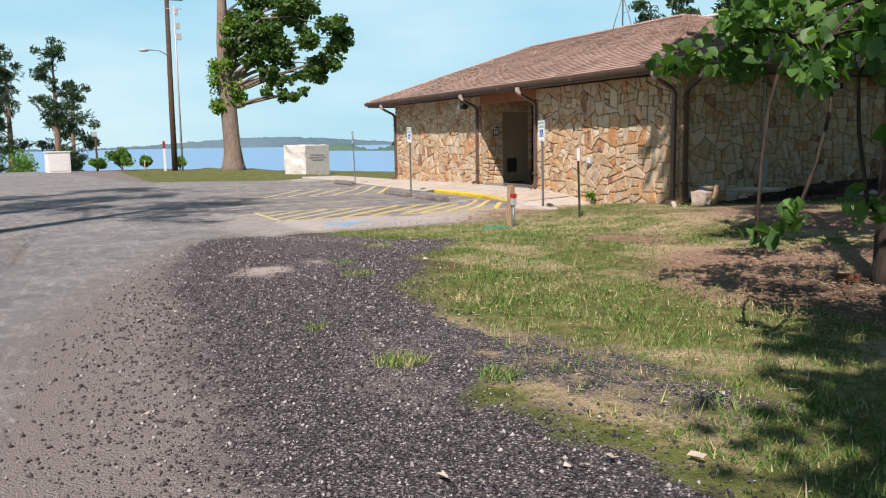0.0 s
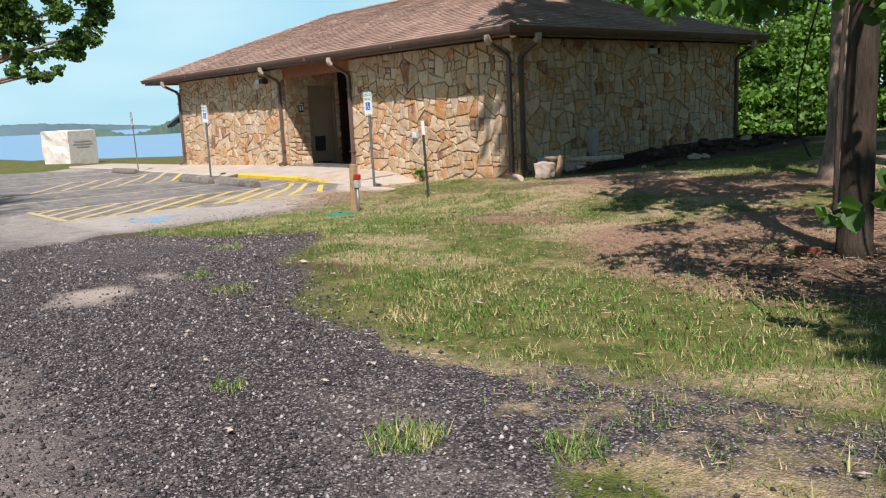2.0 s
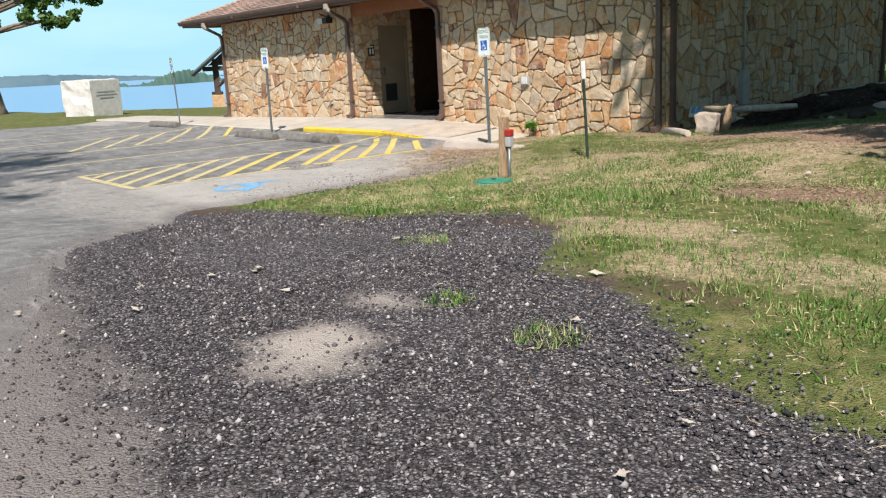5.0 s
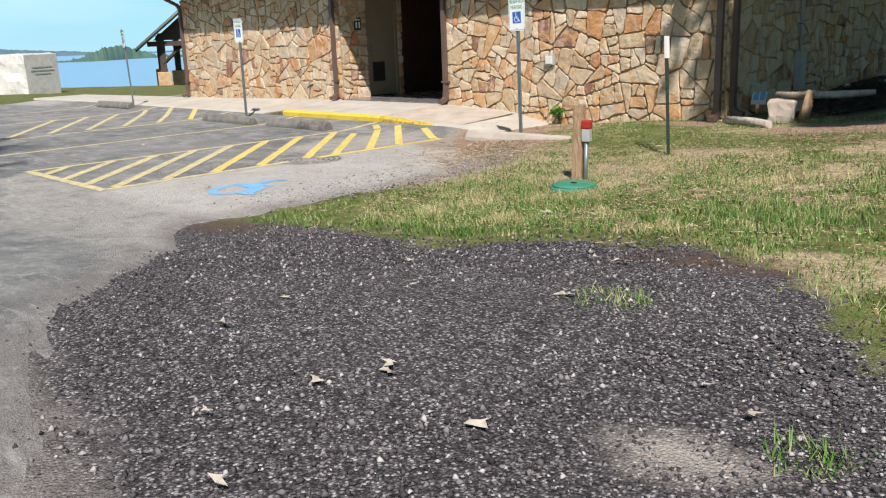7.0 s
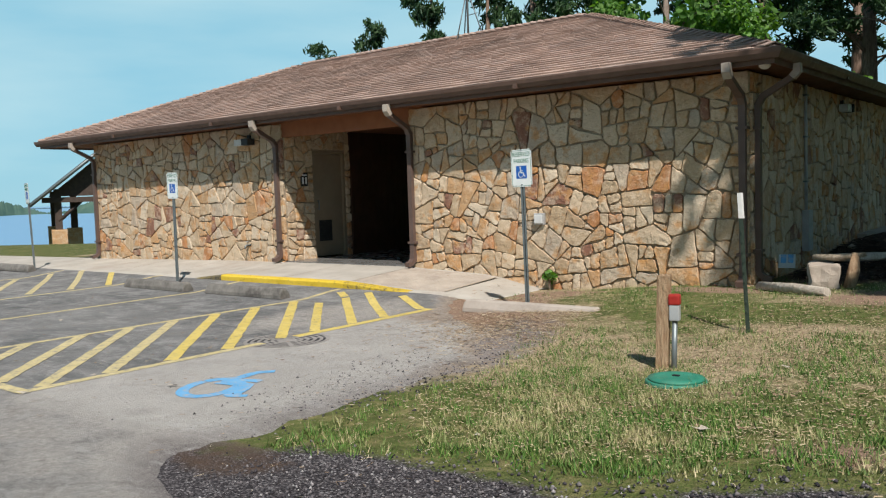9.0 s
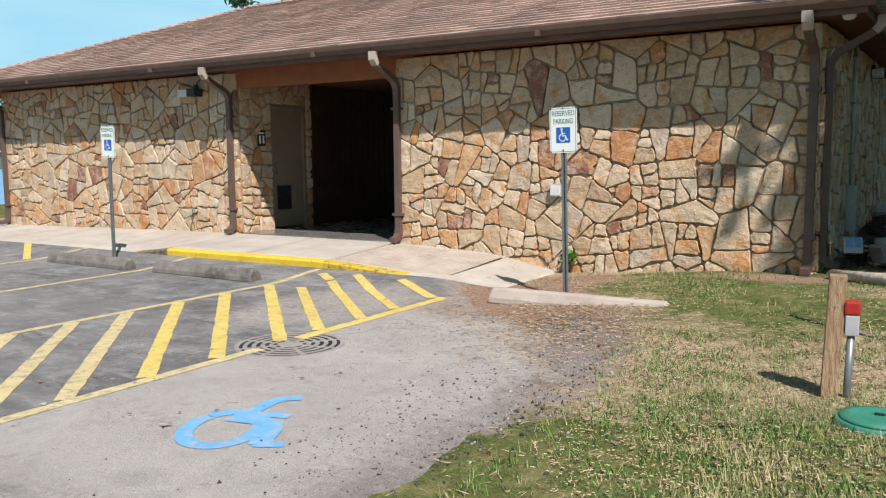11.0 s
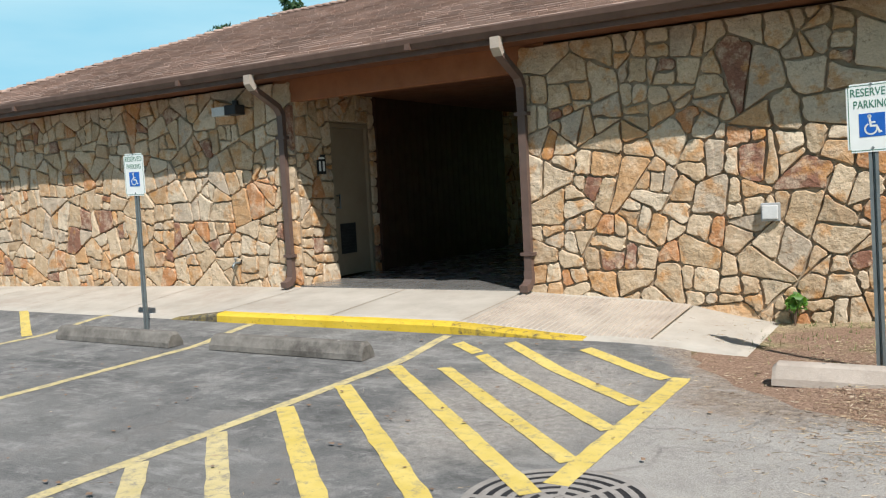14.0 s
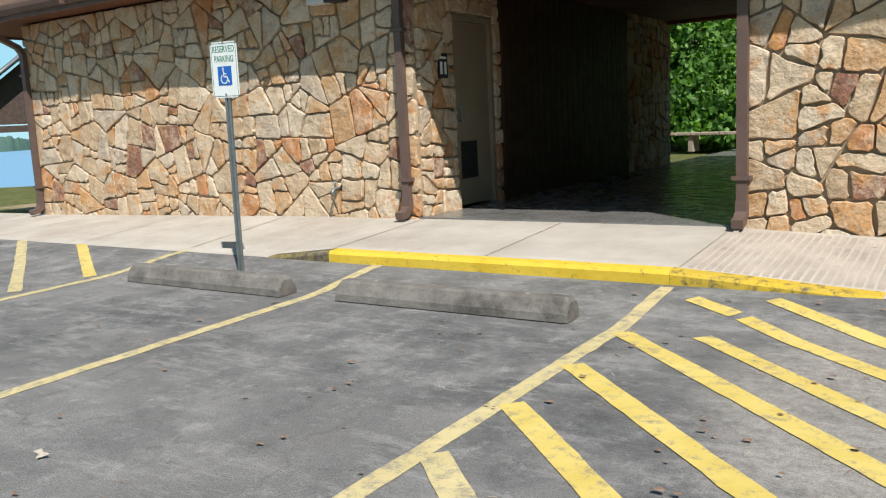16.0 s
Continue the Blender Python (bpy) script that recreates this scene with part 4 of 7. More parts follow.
part("body", boxed((-0.32, -0.25, -0.1), (0.32, 0.25, 0.5), 0.02), M["grey_box"], e)
part("cap", boxed((-0.37, -0.3, 0.502), (0.37, 0.3, 0.57), 0.02), M["white"], e)


# ---- kerb, ramp ribs and painted lines ----
def kerb_run(name, x0, x1, z0, z1, material, label):
    bm = bmesh.new()
    n = max(int((x1 - x0) / 0.3), 2)
    rows = []
    for i in range(n + 1):
        x = x0 + (x1 - x0) * i / n
        top = z0 + (z1 - z0) * i / n + 0.006
        low = -0.30
        j = 0.008 * noise.noise((x * 3, 1, 0))
        rows.append([bm.verts.new(p) for p in ((x, 10.50 + j, low), (x, 10.497 + j, top - 0.025), (x, 10.512 + j, top - 0.006), (x, 10.53, top), (x, 10.63 + 3 * j, top + 0.006), (x, 10.63, low))])
    for r0, r1 in zip(rows, rows[1:]):
        for s in range(6):
            bm.faces.new((r0[s], r1[s], r1[(s + 1) % 6], r0[(s + 1) % 6]))
    bm.faces.new(rows[0])
    bm.faces.new(rows[-1][::-1])
    bmesh.ops.recalc_face_normals(bm, faces=bm.faces)
    tagged(obj_of(name, bm, material), label, "kerb", "", "structure")


kerb_run("kerb_middle", -22.60, -19.553, -0.106, -0.106, M["kerb_yellow"], "bright yellow painted concrete kerb")
kerb_run("kerb_left_end", -23.35, -22.603, -0.192, -0.106, M["kerb_dark"], "worn blackened end of the yellow kerb")
kerb_run("kerb_right_end", -19.55, -18.25, -0.106, -0.192, M["kerb_worn"], "worn yellow kerb running down beside the ramp")


def ramp_ribs():
    x = -19.46
    group = []
    while x < -17.72:
        e0 = np.interp(x, [-19.53, -18.24, -16.6], [-0.108, -0.19, -0.17])
        b0 = np.interp(x, [-19.5, -17.6], [-0.012, -0.09])
        y0, y1 = 10.66, 11.98
        za, zb = (e0 + (b0 - e0) * (y - 10.52) / (FY - 10.52) for y in (y0, y1))
        bm = bmesh.new()
        v = [bm.verts.new(p) for p in ((x - 0.024, y0, za - 0.01), (x + 0.024, y0, za - 0.01), (x + 0.024, y1, zb - 0.01), (x - 0.024, y1, zb - 0.01),
                                       (x - 0.016, y0 + 0.01, za + 0.012), (x + 0.016, y0 + 0.01, za + 0.012), (x + 0.016, y1 - 0.01, zb + 0.012), (x - 0.016, y1 - 0.01, zb + 0.012))]
        for f in ((4, 5, 6, 7), (0, 1, 5, 4), (1, 2, 6, 5), (2, 3, 7, 6), (3, 0, 4, 7)):
            bm.faces.new([v[i] for i in f])
        part("rib", bm, M["ramp"], walkway)
        x += 0.062


ramp_ribs()


def paint_line(p0, p1, w, material, name="painted_line", label="worn yellow parking line on the asphalt", lift=0.0115, rough=0.012):
    """A strip of road paint that follows the ground, with slightly ragged sides."""
    p0, p1 = np.array(p0, float), np.array(p1, float)
    d = p1 - p0
    n = max(int(np.hypot(*d) / 0.12), 2)
    d = d / np.hypot(*d)
    s = np.array((-d[1], d[0]))
    rows = []
    for i in range(n + 1):
        c = p0 + (p1 - p0) * i / n
        for k in (-1, 1):
            q = c + s * k * (w / 2 + rough * noise.noise((c[0] * 6, c[1] * 6, k * 3.0)))
            rows.append((*q, height(*q) + lift))
    ob = mesh_np(name, np.array(rows), np.array([(2 * i, 2 * i + 1, 2 * i + 3, 2 * i + 2) for i in range(n)])[:, ::-1], material)
    return tagged(ob, label, "road marking", "parking lines", "structure")


LA, LO, LB, LC, LD = -19.54, -17.19, -22.05, -24.55, -28.0
paint_line((LA, 4.55), (LA, 10.42), 0.10, M["yellow_old"])
paint_line((LO, 4.55), (LO, 7.0), 0.11, M["yellow_old"])
paint_line((LO, 7.45), (LO, 9.72), 0.13, M["yellow"])
paint_line((LA - 0.05, 4.55), (LO + 0.05, 4.55), 0.11, M["yellow_old"], lift=0.0122)
paint_line((-21.75, 4.6), (LB, 10.6), 0.10, M["yellow_old"])
paint_line((-24.1, 4.8), (LC, 10.62), 0.10, M["yellow_old"])
paint_line((-27.6, 4.9), (LD, 10.4), 0.10, M["yellow_old"])
paint_line((-30.6, 5.0), (-31.2, 10.2), 0.10, M["yellow_old"])
for i, y0 in enumerate((5.08, 5.70, 6.33, 6.93, 7.53, 8.16, 8.81, 9.50)):
    x1 = min(LO - 0.06, LA + (y0 - 4.6) / 0.965)
    paint_line((LA + 0.05, y0 - 0.05), (x1, y0 - (x1 - LA) * 0.965), 0.125, M["yellow"] if i > 4 else M["yellow_old"], label="yellow diagonal hatch stripe on the asphalt", lift=0.0128)
for a, b in (((-19.05, 9.52), (-17.25, 7.78)), ((-18.92, 9.92), (-17.25, 8.38)), ((-18.84, 10.30), (-17.27, 8.95)), ((-18.12, 10.24), (-17.29, 9.66)), ((-19.31, 10.20), (-18.98, 9.97))):
    paint_line(a, b, 0.115, M["yellow"], label="yellow diagonal hatch stripe on the asphalt", lift=0.0128)
for i in range(9):
    y0 = 5.9 + i * 0.72
    xa, xb = LC - 0.06, LD + 0.2
    top = 10.55
    yb = y0 + (xa - xb) * 0.62
    if yb > top:
        xb, yb = xa - (top - y0) / 0.62, top
    if xa - xb > 0.3 and y0 < 10.2:
        paint_line((xa, y0), (xb, yb), 0.11, M["yellow"] if i > 4 else M["yellow_old"], label="yellow diagonal hatch stripe on the asphalt", lift=0.0128)


def blue_symbol():
    """The wheelchair mark: wheel, seat, back and footrest as brushed strokes."""
    bm = bmesh.new()

    def stroke(pts, w):
        pts = [np.array(p) for p in pts]
        prev = None
        for i, p in enumerate(pts):
            d = pts[min(i + 1, len(pts) - 1)] - pts[max(i - 1, 0)]
            d = d / np.hypot(*d)
            s = np.array((-d[1], d[0])) * w / 2 * (1 + 0.12 * noise.noise((*p * 9, 0)))
            cur = [bm.verts.new((*(p + k * s), height(*(p + k * s)) + 0.0115 + 0.0008 * len(bm.verts) / 60)) for k in (1, -1)]
            if prev:
                bm.faces.new((prev[0], prev[1], cur[1], cur[0]))
            prev = cur

    stroke([(-15.95 - 0.225 * math.cos(a) + 0.06 * math.sin(a), 5.47 + 0.15 * math.cos(a) + 0.235 * math.sin(a)) for a in np.linspace(-0.15, 2 * math.pi - 0.2, 30)], 0.10)
    stroke([(-16.10, 5.70), (-16.04, 5.80), (-16.07, 5.98), (-16.06, 6.06), (-15.97, 6.14)], 0.10)
    stroke([(-16.05, 5.66), (-15.95, 5.76), (-15.86, 5.80), (-15.77, 5.82)], 0.09)
    stroke([(-16.06, 5.62), (-15.90, 5.66), (-15.76, 5.67), (-15.68, 5.56), (-15.62, 5.44), (-15.57, 5.38)], 0.13)
    stroke([(-15.60, 5.36), (-15.53, 5.39), (-15.46, 5.44)], 0.075)
    for f in bm.faces:
        if f.normal.z < 0:
            f.normal_flip()
    tagged(obj_of("painted_wheelchair_mark", bm, M["blue_paint"]), "blue painted wheelchair mark on pale concrete", "road marking", "", "structure")


blue_symbol()


def storm_grate():
    cx, cy = -17.1, 7.25
    z = height(cx, cy)
    e = thing("storm_drain_grate", (cx, cy, z), "round cast-iron drain cover crossed by yellow paint", "drain cover")

    def ring(r0, r1, h0, h1, a0=0.0, a1=2 * math.pi, n=40):
        bm = bmesh.new()
        full = a1 - a0 > 6.2
        prev = first = None
        for i in range(n + (0 if full else 1)):
            a = a0 + (a1 - a0) * i / n
            c, s = math.cos(a), math.sin(a)
            cur = [bm.verts.new((r * c, r * s, h)) for r, h in ((r0, h0), (r0, h1), (r1, h1), (r1, h0))]
            if prev:
                for k in range(3):
                    bm.faces.new((prev[k], prev[k + 1], cur[k + 1], cur[k]))
            else:
                first = cur
            prev = cur
        if full:
            for k in range(3):
                bm.faces.new((prev[k], prev[k + 1], first[k + 1], first[k]))
        bmesh.ops.recalc_face_normals(bm, faces=bm.faces)
        return bm

    # no hole below: a black disc stands in for the unlit gaps
    part("pit_shade", tube(bmesh.new(), [(0, 0, 0.002), (0, 0, 0.0087)], 0.435, 36), M["black"], e, "black disc standing in for the shade in the drain's gaps")
    part("frame", ring(0.41, 0.45, 0.004, 0.0109), M["iron"], e)
    for r in (0.065, 0.135, 0.205, 0.275, 0.345):
        part("ring_bar", ring(r, r + 0.036, 0.006, 0.0106), M["iron"], e)
    for k in range(8):
        a = k * math.pi / 4 + 0.2
        bm = bmesh.new()
        c, s = math.cos(a), math.sin(a)
        v = []
        for h in (0.006, 0.0108):
            for r, o in ((0.03, -0.018), (0.412, -0.018), (0.412, 0.018), (0.03, 0.018)):
                v.append(bm.verts.new((r * c - o * s, r * s + o * c, h)))
        for f in ((4, 5, 6, 7), (0, 1, 5, 4), (2, 3, 7, 6), (1, 2, 6, 5), (3, 0, 4, 7)):
            bm.faces.new([v[i] for i in f])
        part("spoke", bm, M["iron"], e)
    part("hub", tube(bmesh.new(), [(0, 0, 0.006), (0, 0, 0.011)], 0.04, 14), M["iron"], e)


storm_grate()


# ---- wheel stops ----
def wheel_stop_at(x0, y0, x1, y1, material, label, z=None, h=0.145):
    """A precast wheel stop with sloped sides, chamfered ends and drain slots, lying from one point to another."""
    L = math.hypot(x1 - x0, y1 - y0)
    cx, cy = (x0 + x1) / 2, (y0 + y1) / 2
    e = thing("wheel_stop", (cx, cy, (height(cx, cy) + 0.014) if z is None else z), label, "wheel stop", "wheel stops in the bays", math.degrees(math.atan2(y1 - y0, x1 - x0)))
    prof = [(-0.098, 0), (-0.095, 0.05), (-0.058, h - 0.014), (-0.04, h), (0.04, h), (0.058, h - 0.014), (0.095, 0.05), (0.098, 0)]
    bm = bmesh.new()
    rows = []
    xs = [-L / 2, -L / 2 + 0.03, -L * 0.3, -L * 0.1, L * 0.1, L * 0.3, L / 2 - 0.03, L / 2]
    for i, x in enumerate(xs):
        k = 0.8 if i in (0, len(xs) - 1) else 1.0
        rows.append([bm.verts.new((x, a * (0.9 + 0.1 * k) + 0.003 * noise.noise((x * 4, a, 0)), b * k + 0.003 * noise.noise((x * 5, 7, a)) * (b > 0))) for a, b in prof])
    for r0, r1 in zip(rows, rows[1:]):
        for s in range(len(prof)):
            bm.faces.new((r0[s], r0[(s + 1) % len(prof)], r1[(s + 1) % len(prof)], r1[s]))
    bm.faces.new(rows[0][::-1])
    bm.faces.new(rows[-1])
    bmesh.ops.recalc_face_normals(bm, faces=bm.faces)
    part("bar", bm, material, e)
    for x in (-L * 0.33, L * 0.33):
        part("spike", tube(bmesh.new(), [(x, 0, h - 0.03), (x, 0, h + 0.004)], [0.014, 0.012], 8), M["iron"], e, "rusty steel anchor spike")


wheel_stop_at(-21.69, 9.60, -19.86, 9.60, M["stop"], "weathered grey concrete wheel stop at the kerb")
wheel_stop_at(-24.02, 9.56, -22.19, 9.54, M["stop"], "weathered grey concrete wheel stop beside a sign post")
wheel_stop_at(-30.6, 10.05, -28.8, 10.1, M["stop"], "grey concrete wheel stop in the far bay")
wheel_stop_at(-16.57, 9.70, -14.74, 9.70, M["stop_pale"], "pale concrete wheel stop half sunk in the mulch", height(-15.6, 9.7) - 0.06)


# ---- parking signs ----
def text_mesh(body, size, width):
    c = bpy.data.curves.new("lettering", "FONT")
    c.body, c.size, c.align_x, c.align_y, c.extrude = body, size, "CENTER", "CENTER", 0.0008
    tmp = bpy.data.objects.new("lettering", c)
    me = bpy.data.meshes.new_from_object(tmp)
    bpy.data.objects.remove(tmp)
    xs = [v.co.x for v in me.vertices]
    me.transform(Matrix.Diagonal((width / max(max(xs) - min(xs), 1e-6), 1, 1, 1)))
    return me


def upright(me, x, y, z):
    me.transform(Matrix.Translation((x, y, z)) @ Matrix.Rotation(math.pi / 2, 4, "X"))
    return me


def mesh_part(name, me, material, parent, label=""):
    me.materials.append(material)
    ob = new(name, me)
    ob.parent = parent
    return tagged(ob, label)


def parking_sign(x, y, z, lean, turn=0.0):
    e = thing("parking_sign", (x, y, z), "white and blue reserved parking sign on a steel post", "sign", "reserved parking signs")
    e.matrix_basis = pose(x, y, z, lean[0], lean[1], turn)
    top = 1.72 - z
    bm = bmesh.new()
    sec = [(-0.03, 0.0), (-0.03, 0.006), (-0.016, 0.006), (-0.012, 0.035), (0.012, 0.035), (0.016, 0.006), (0.03, 0.006), (0.03, 0.0), (0.01, 0.0), (0.007, 0.028), (-0.007, 0.028), (-0.01, 0.0)]
    r0, r1 = ([bm.verts.new((a, b, h)) for a, b in sec] for h in (-0.1, top - 0.03))
    for s in range(len(sec)):
        bm.faces.new((r0[s], r0[(s + 1) % len(sec)], r1[(s + 1) % len(sec)], r1[s]))
    bm.faces.new(r1)
    bm.faces.new(r0[::-1])
    bmesh.ops.recalc_face_normals(bm, faces=bm.faces)
    part("post", bm, M["galv"], e, "grey-green steel U-channel post")
    bm = boxed((-0.152, -0.006, top - 0.457), (0.152, -0.002, top))
    vert = [ed for ed in bm.edges if abs(ed.verts[0].co.y - ed.verts[1].co.y) > 0.002]
    bmesh.ops.bevel(bm, geom=vert, offset=0.022, segments=4, affect="EDGES")
    plate = part("plate", bm, M["sign_white"], e, "white reflective sign plate")
    bm = bmesh.new()
    for a, b in (((-0.138, top - 0.015), (0.138, top - 0.011)), ((-0.138, top - 0.446), (0.138, top - 0.442)), ((-0.141, top - 0.434), (-0.137, top - 0.023)), ((0.137, top - 0.434), (0.141, top - 0.023))):
        box(bm, (a[0], -0.0075, a[1]), (b[0], -0.0062, b[1]))
    part("border", bm, M["sign_green"], plate, "thin green border line")
    mesh_part("lettering", upright(text_mesh("RESERVED", 0.075, 0.25), 0, -0.0075, top - 0.062), M["sign_green"], plate, "green letters")
    mesh_part("lettering", upright(text_mesh("PARKING", 0.075, 0.215), 0, -0.0075, top - 0.142), M["sign_green"], plate, "green letters")
    part("symbol_panel", boxed((-0.078, -0.0082, top - 0.355), (0.078, -0.0063, top - 0.20)), M["sign_blue"], plate, "blue square panel")
    bm = bmesh.new()

    def bar(pts, w):
        for a, b in zip(pts, pts[1:]):
            a, b = np.array(a), np.array(b)
            d = (b - a) / np.hypot(*(b - a))
            s = np.array((-d[1], d[0])) * w / 2
            q = [a + s - d * w * 0.3, a - s - d * w * 0.3, b - s + d * w * 0.3, b + s + d * w * 0.3]
            bm.faces.new([bm.verts.new((p[0], -0.0092, top - 0.277 + p[1])) for p in q])

    bar([(-0.008 + 0.036 * math.cos(a), -0.026 + 0.036 * math.sin(a)) for a in np.linspace(2.1, 6.4, 14)], 0.011)
    bar([(-0.014, 0.04), (-0.008, -0.008), (0.026, -0.008), (0.042, -0.05), (0.052, -0.047)], 0.013)
    bar([(-0.012, 0.016), (0.018, 0.016)], 0.009)
    bar([(-0.015 + 0.008 * math.cos(a), 0.056 + 0.008 * math.sin(a)) for a in np.linspace(0, 6.28, 9)], 0.010)
    part("wheelchair_symbol", bm, M["sign_white"], plate, "white wheelchair symbol")
    for zz in (top - 0.03 + 0.02, top - 0.43):
        part("bolt", tube(bmesh.new(), [(0, -0.006, zz), (0, -0.011, zz)], 0.009, 8), M["galv"], plate)


parking_sign(-15.95, 10.12, height(-15.95, 10.12) - 0.02, (0, -1.2), -2)
parking_sign(-23.17, 9.99, -0.235, (0.5, 1.2), 2)
parking_sign(-29.0, 10.25, -0.24, (1.0, -2.2), -12)


# ---- things on the lawn ----
def meter_post():
    z = height(-13.11, 7.7)
    e = thing("utility_post", (-13.11, 7.7, z - 0.02), "rough wooden post with a grey riser pipe and red cap", "post", "", 12)
    bm = boxed((-0.05, -0.045, -0.2), (0.045, 0.045, 0.78), 0.006)
    for v in bm.verts:
        v.co.x += 0.035 * v.co.z + 0.006 * noise.noise(v.co * 4)
    part("timber", bm, M["wood_post"], e)
    part("riser_pipe", tube(bmesh.new(), [(0.09, -0.02, -0.1), (0.105, -0.02, 0.42)], 0.022, 10), M["galv"], e, "galvanised riser pipe")
    part("valve_body", boxed((0.068, -0.055, 0.421), (0.145, 0.02, 0.545), 0.008), M["grey_box"], e, "grey valve body")
    part("cap", boxed((0.062, -0.06, 0.546), (0.15, 0.026, 0.63), 0.014), M["red"], e, "red painted cap")


def valve_lid():
    x, y = -12.79, 7.22
    e = thing("valve_box_lid", (x, y, height(x, y) - 0.01), "round green plastic valve box lid in the grass", "box lid")
    part("rim", tube(bmesh.new(), [(0, 0, -0.05), (0, 0, 0.035), (0, 0, 0.045)], [0.225, 0.225, 0.215], 32), M["greenlid"], e)
    part("lid", tube(bmesh.new(), [(0, 0, 0.0455), (0, 0, 0.06), (0, 0, 0.068)], [0.205, 0.20, 0.15], 32), M["greenlid"], e)
    part("lock", boxed((-0.025, -0.012, 0.0685), (0.025, 0.012, 0.078)), M["black"], e)


def stake():
    x, y = -12.87, 9.0
    e = thing("fence_stake", (x, y, height(x, y) - 0.02), "dark green steel T-post with a white top", "stake")
    bm = boxed((-0.018, -0.003, -0.2), (0.018, 0.003, 1.05))
    box(bm, (-0.003, 0.0035, -0.2), (0.003, 0.032, 1.05))
    for v in bm.verts:
        v.co.x -= 0.055 * v.co.z
    part("shaft", bm, M["stake"], e)
    bm = boxed((-0.021, -0.006, 1.051), (0.021, 0.034, 1.28), 0.003)
    for v in bm.verts:
        v.co.x -= 0.055 * v.co.z
    part("white_top", bm, M["white"], e, "white painted tip")
    for k in range(9):
        zz = 0.2 + k * 0.09
        part("stud", boxed((-0.006 - 0.055 * zz, -0.012, zz), (0.006 - 0.055 * zz, -0.0035, zz + 0.02)), M["stake"], e)


meter_post()
valve_lid()
stake()


def corner_clutter():
    x, y = -13.55, 12.45
    e = thing("fallen_sign", (x, y, height(x, y) + 0.0), "bent white and blue sign sheet propped on debris", "sign", "", 22)
    bm = bmesh.new()

    def curl(u, t):
        a = 0.5 + 1.9 * t
        return Vector((u + 0.04 * t, 0.16 - 0.2 * math.cos(a) * 0.8, 0.42 * math.sin(a) * 0.75 + 0.05))

    n = 9
    for i in range(n):
        for k in (-0.1, 0.1):
            bm.verts.new(curl(k, i / (n - 1) * 0.75))
    bm.verts.ensure_lookup_table()
    for i in range(n - 1):
        bm.faces.new([bm.verts[j] for j in (2 * i, 2 * i + 1, 2 * i + 3, 2 * i + 2)])
    bmesh.ops.solidify(bm, geom=bm.faces[:], thickness=0.004)
    plate = part("plate", bm, M["sign_white"], e)
    bm = bmesh.new()
    for a, b in ((-0.075, -0.01), (0.01, 0.075)):
        prev = None
        for i in range(5):
            t = 0.12 + 0.36 * i / 4
            cur = [bm.verts.new(curl(u, t) + Vector((0, -0.007, 0.004))) for u in (a, b)]
            if prev:
                bm.faces.new((prev[0], prev[1], cur[1], cur[0]))
            prev = cur
    part("blue_field", bm, M["blue_paint"], plate, "faded blue printed field")

    def log(name, pts, radii, material, label, cat):
        o = Vector(pts[0])
        ent = thing(name, o, label, cat, "debris by the end wall")
        bm = tube(bmesh.new(), [Vector(p) - o for p in pts], radii, 9)
        for v in bm.verts:
            v.co += Vector((noise.noise(v.co * 9), noise.noise(v.co * 9 + Vector((5, 0, 0))), noise.noise(v.co * 9 + Vector((0, 5, 0))))) * 0.018
        part("wood", bm, material, ent)

    g = height
    log("weathered_log", [(-13.4, 13.1, 0.20), (-13.1, 13.25, 0.21), (-12.75, 13.35, 0.22), (-12.35, 13.5, 0.25)], [0.045, 0.05, 0.05, 0.04], M["pale_log"], "pale barkless log lying on the debris", "log")
    log("timber_offcut", [(-13.68, 11.80, g(-13.7, 11.8) + 0.05), (-13.15, 11.40, g(-13.1, 11.4) + 0.06), (-12.72, 11.04, g(-12.7, 11.0) + 0.05)], [0.05, 0.052, 0.048], M["pale_log"], "pale weathered timber lying in the mulch", "timber")
    log("branch", [(-12.4, 15.5, 0.12), (-11.8, 15.2, 0.10), (-11.0, 15.3, 0.08)], [0.035, 0.03, 0.015], M["log"], "dry fallen branch in the litter", "branch")
    log("branch", [(-12.0, 14.0, 0.06), (-11.2, 13.7, 0.05), (-10.2, 13.9, 0.04)], [0.03, 0.028, 0.012], M["log"], "dry fallen branch in the litter", "branch")
    for bx, by, t, s in ((-12.98, 11.95, 20, 0.82), (-13.3, 13.05, 40, 0.6)):
        ent = thing("concrete_block", (bx, by, g(bx, by) + 0.02), "broken tan concrete block by the end wall", "block", "debris by the end wall", t)
        bm = boxed((-0.2 * s, -0.13, -0.04), (0.2 * s, 0.13, 0.33 * s), 0.03)
        bmesh.ops.subdivide_edges(bm, edges=bm.edges[:], cuts=2, use_grid_fill=True)
        for v in bm.verts:
            v.co += Vector((noise.noise(v.co * 7), noise.noise(v.co * 7 + Vector((3, 0, 0))), noise.noise(v.co * 7 + Vector((0, 3, 0))))) * 0.03
        part("block", bm, M["cinder"], ent)
    log("timber_slab", [(-12.72, 12.0, g(-12.7, 12.0) - 0.02), (-12.68, 12.02, g(-12.7, 12.0) + 0.2), (-12.66, 12.06, g(-12.7, 12.0) + 0.40)], [0.06, 0.065, 0.04], M["wood_post"], "upright split timber slab leaning on a block", "timber")
    log("plank", [(-13.15, 12.15, g(-13, 12) + 0.35), (-12.85, 12.1, g(-13, 12) + 0.36), (-12.55, 12.05, g(-13, 12) + 0.41)], [0.035, 0.04, 0.03], M["log"], "grey plank lying across a concrete block", "plank")
    rub = np.random.default_rng(77)
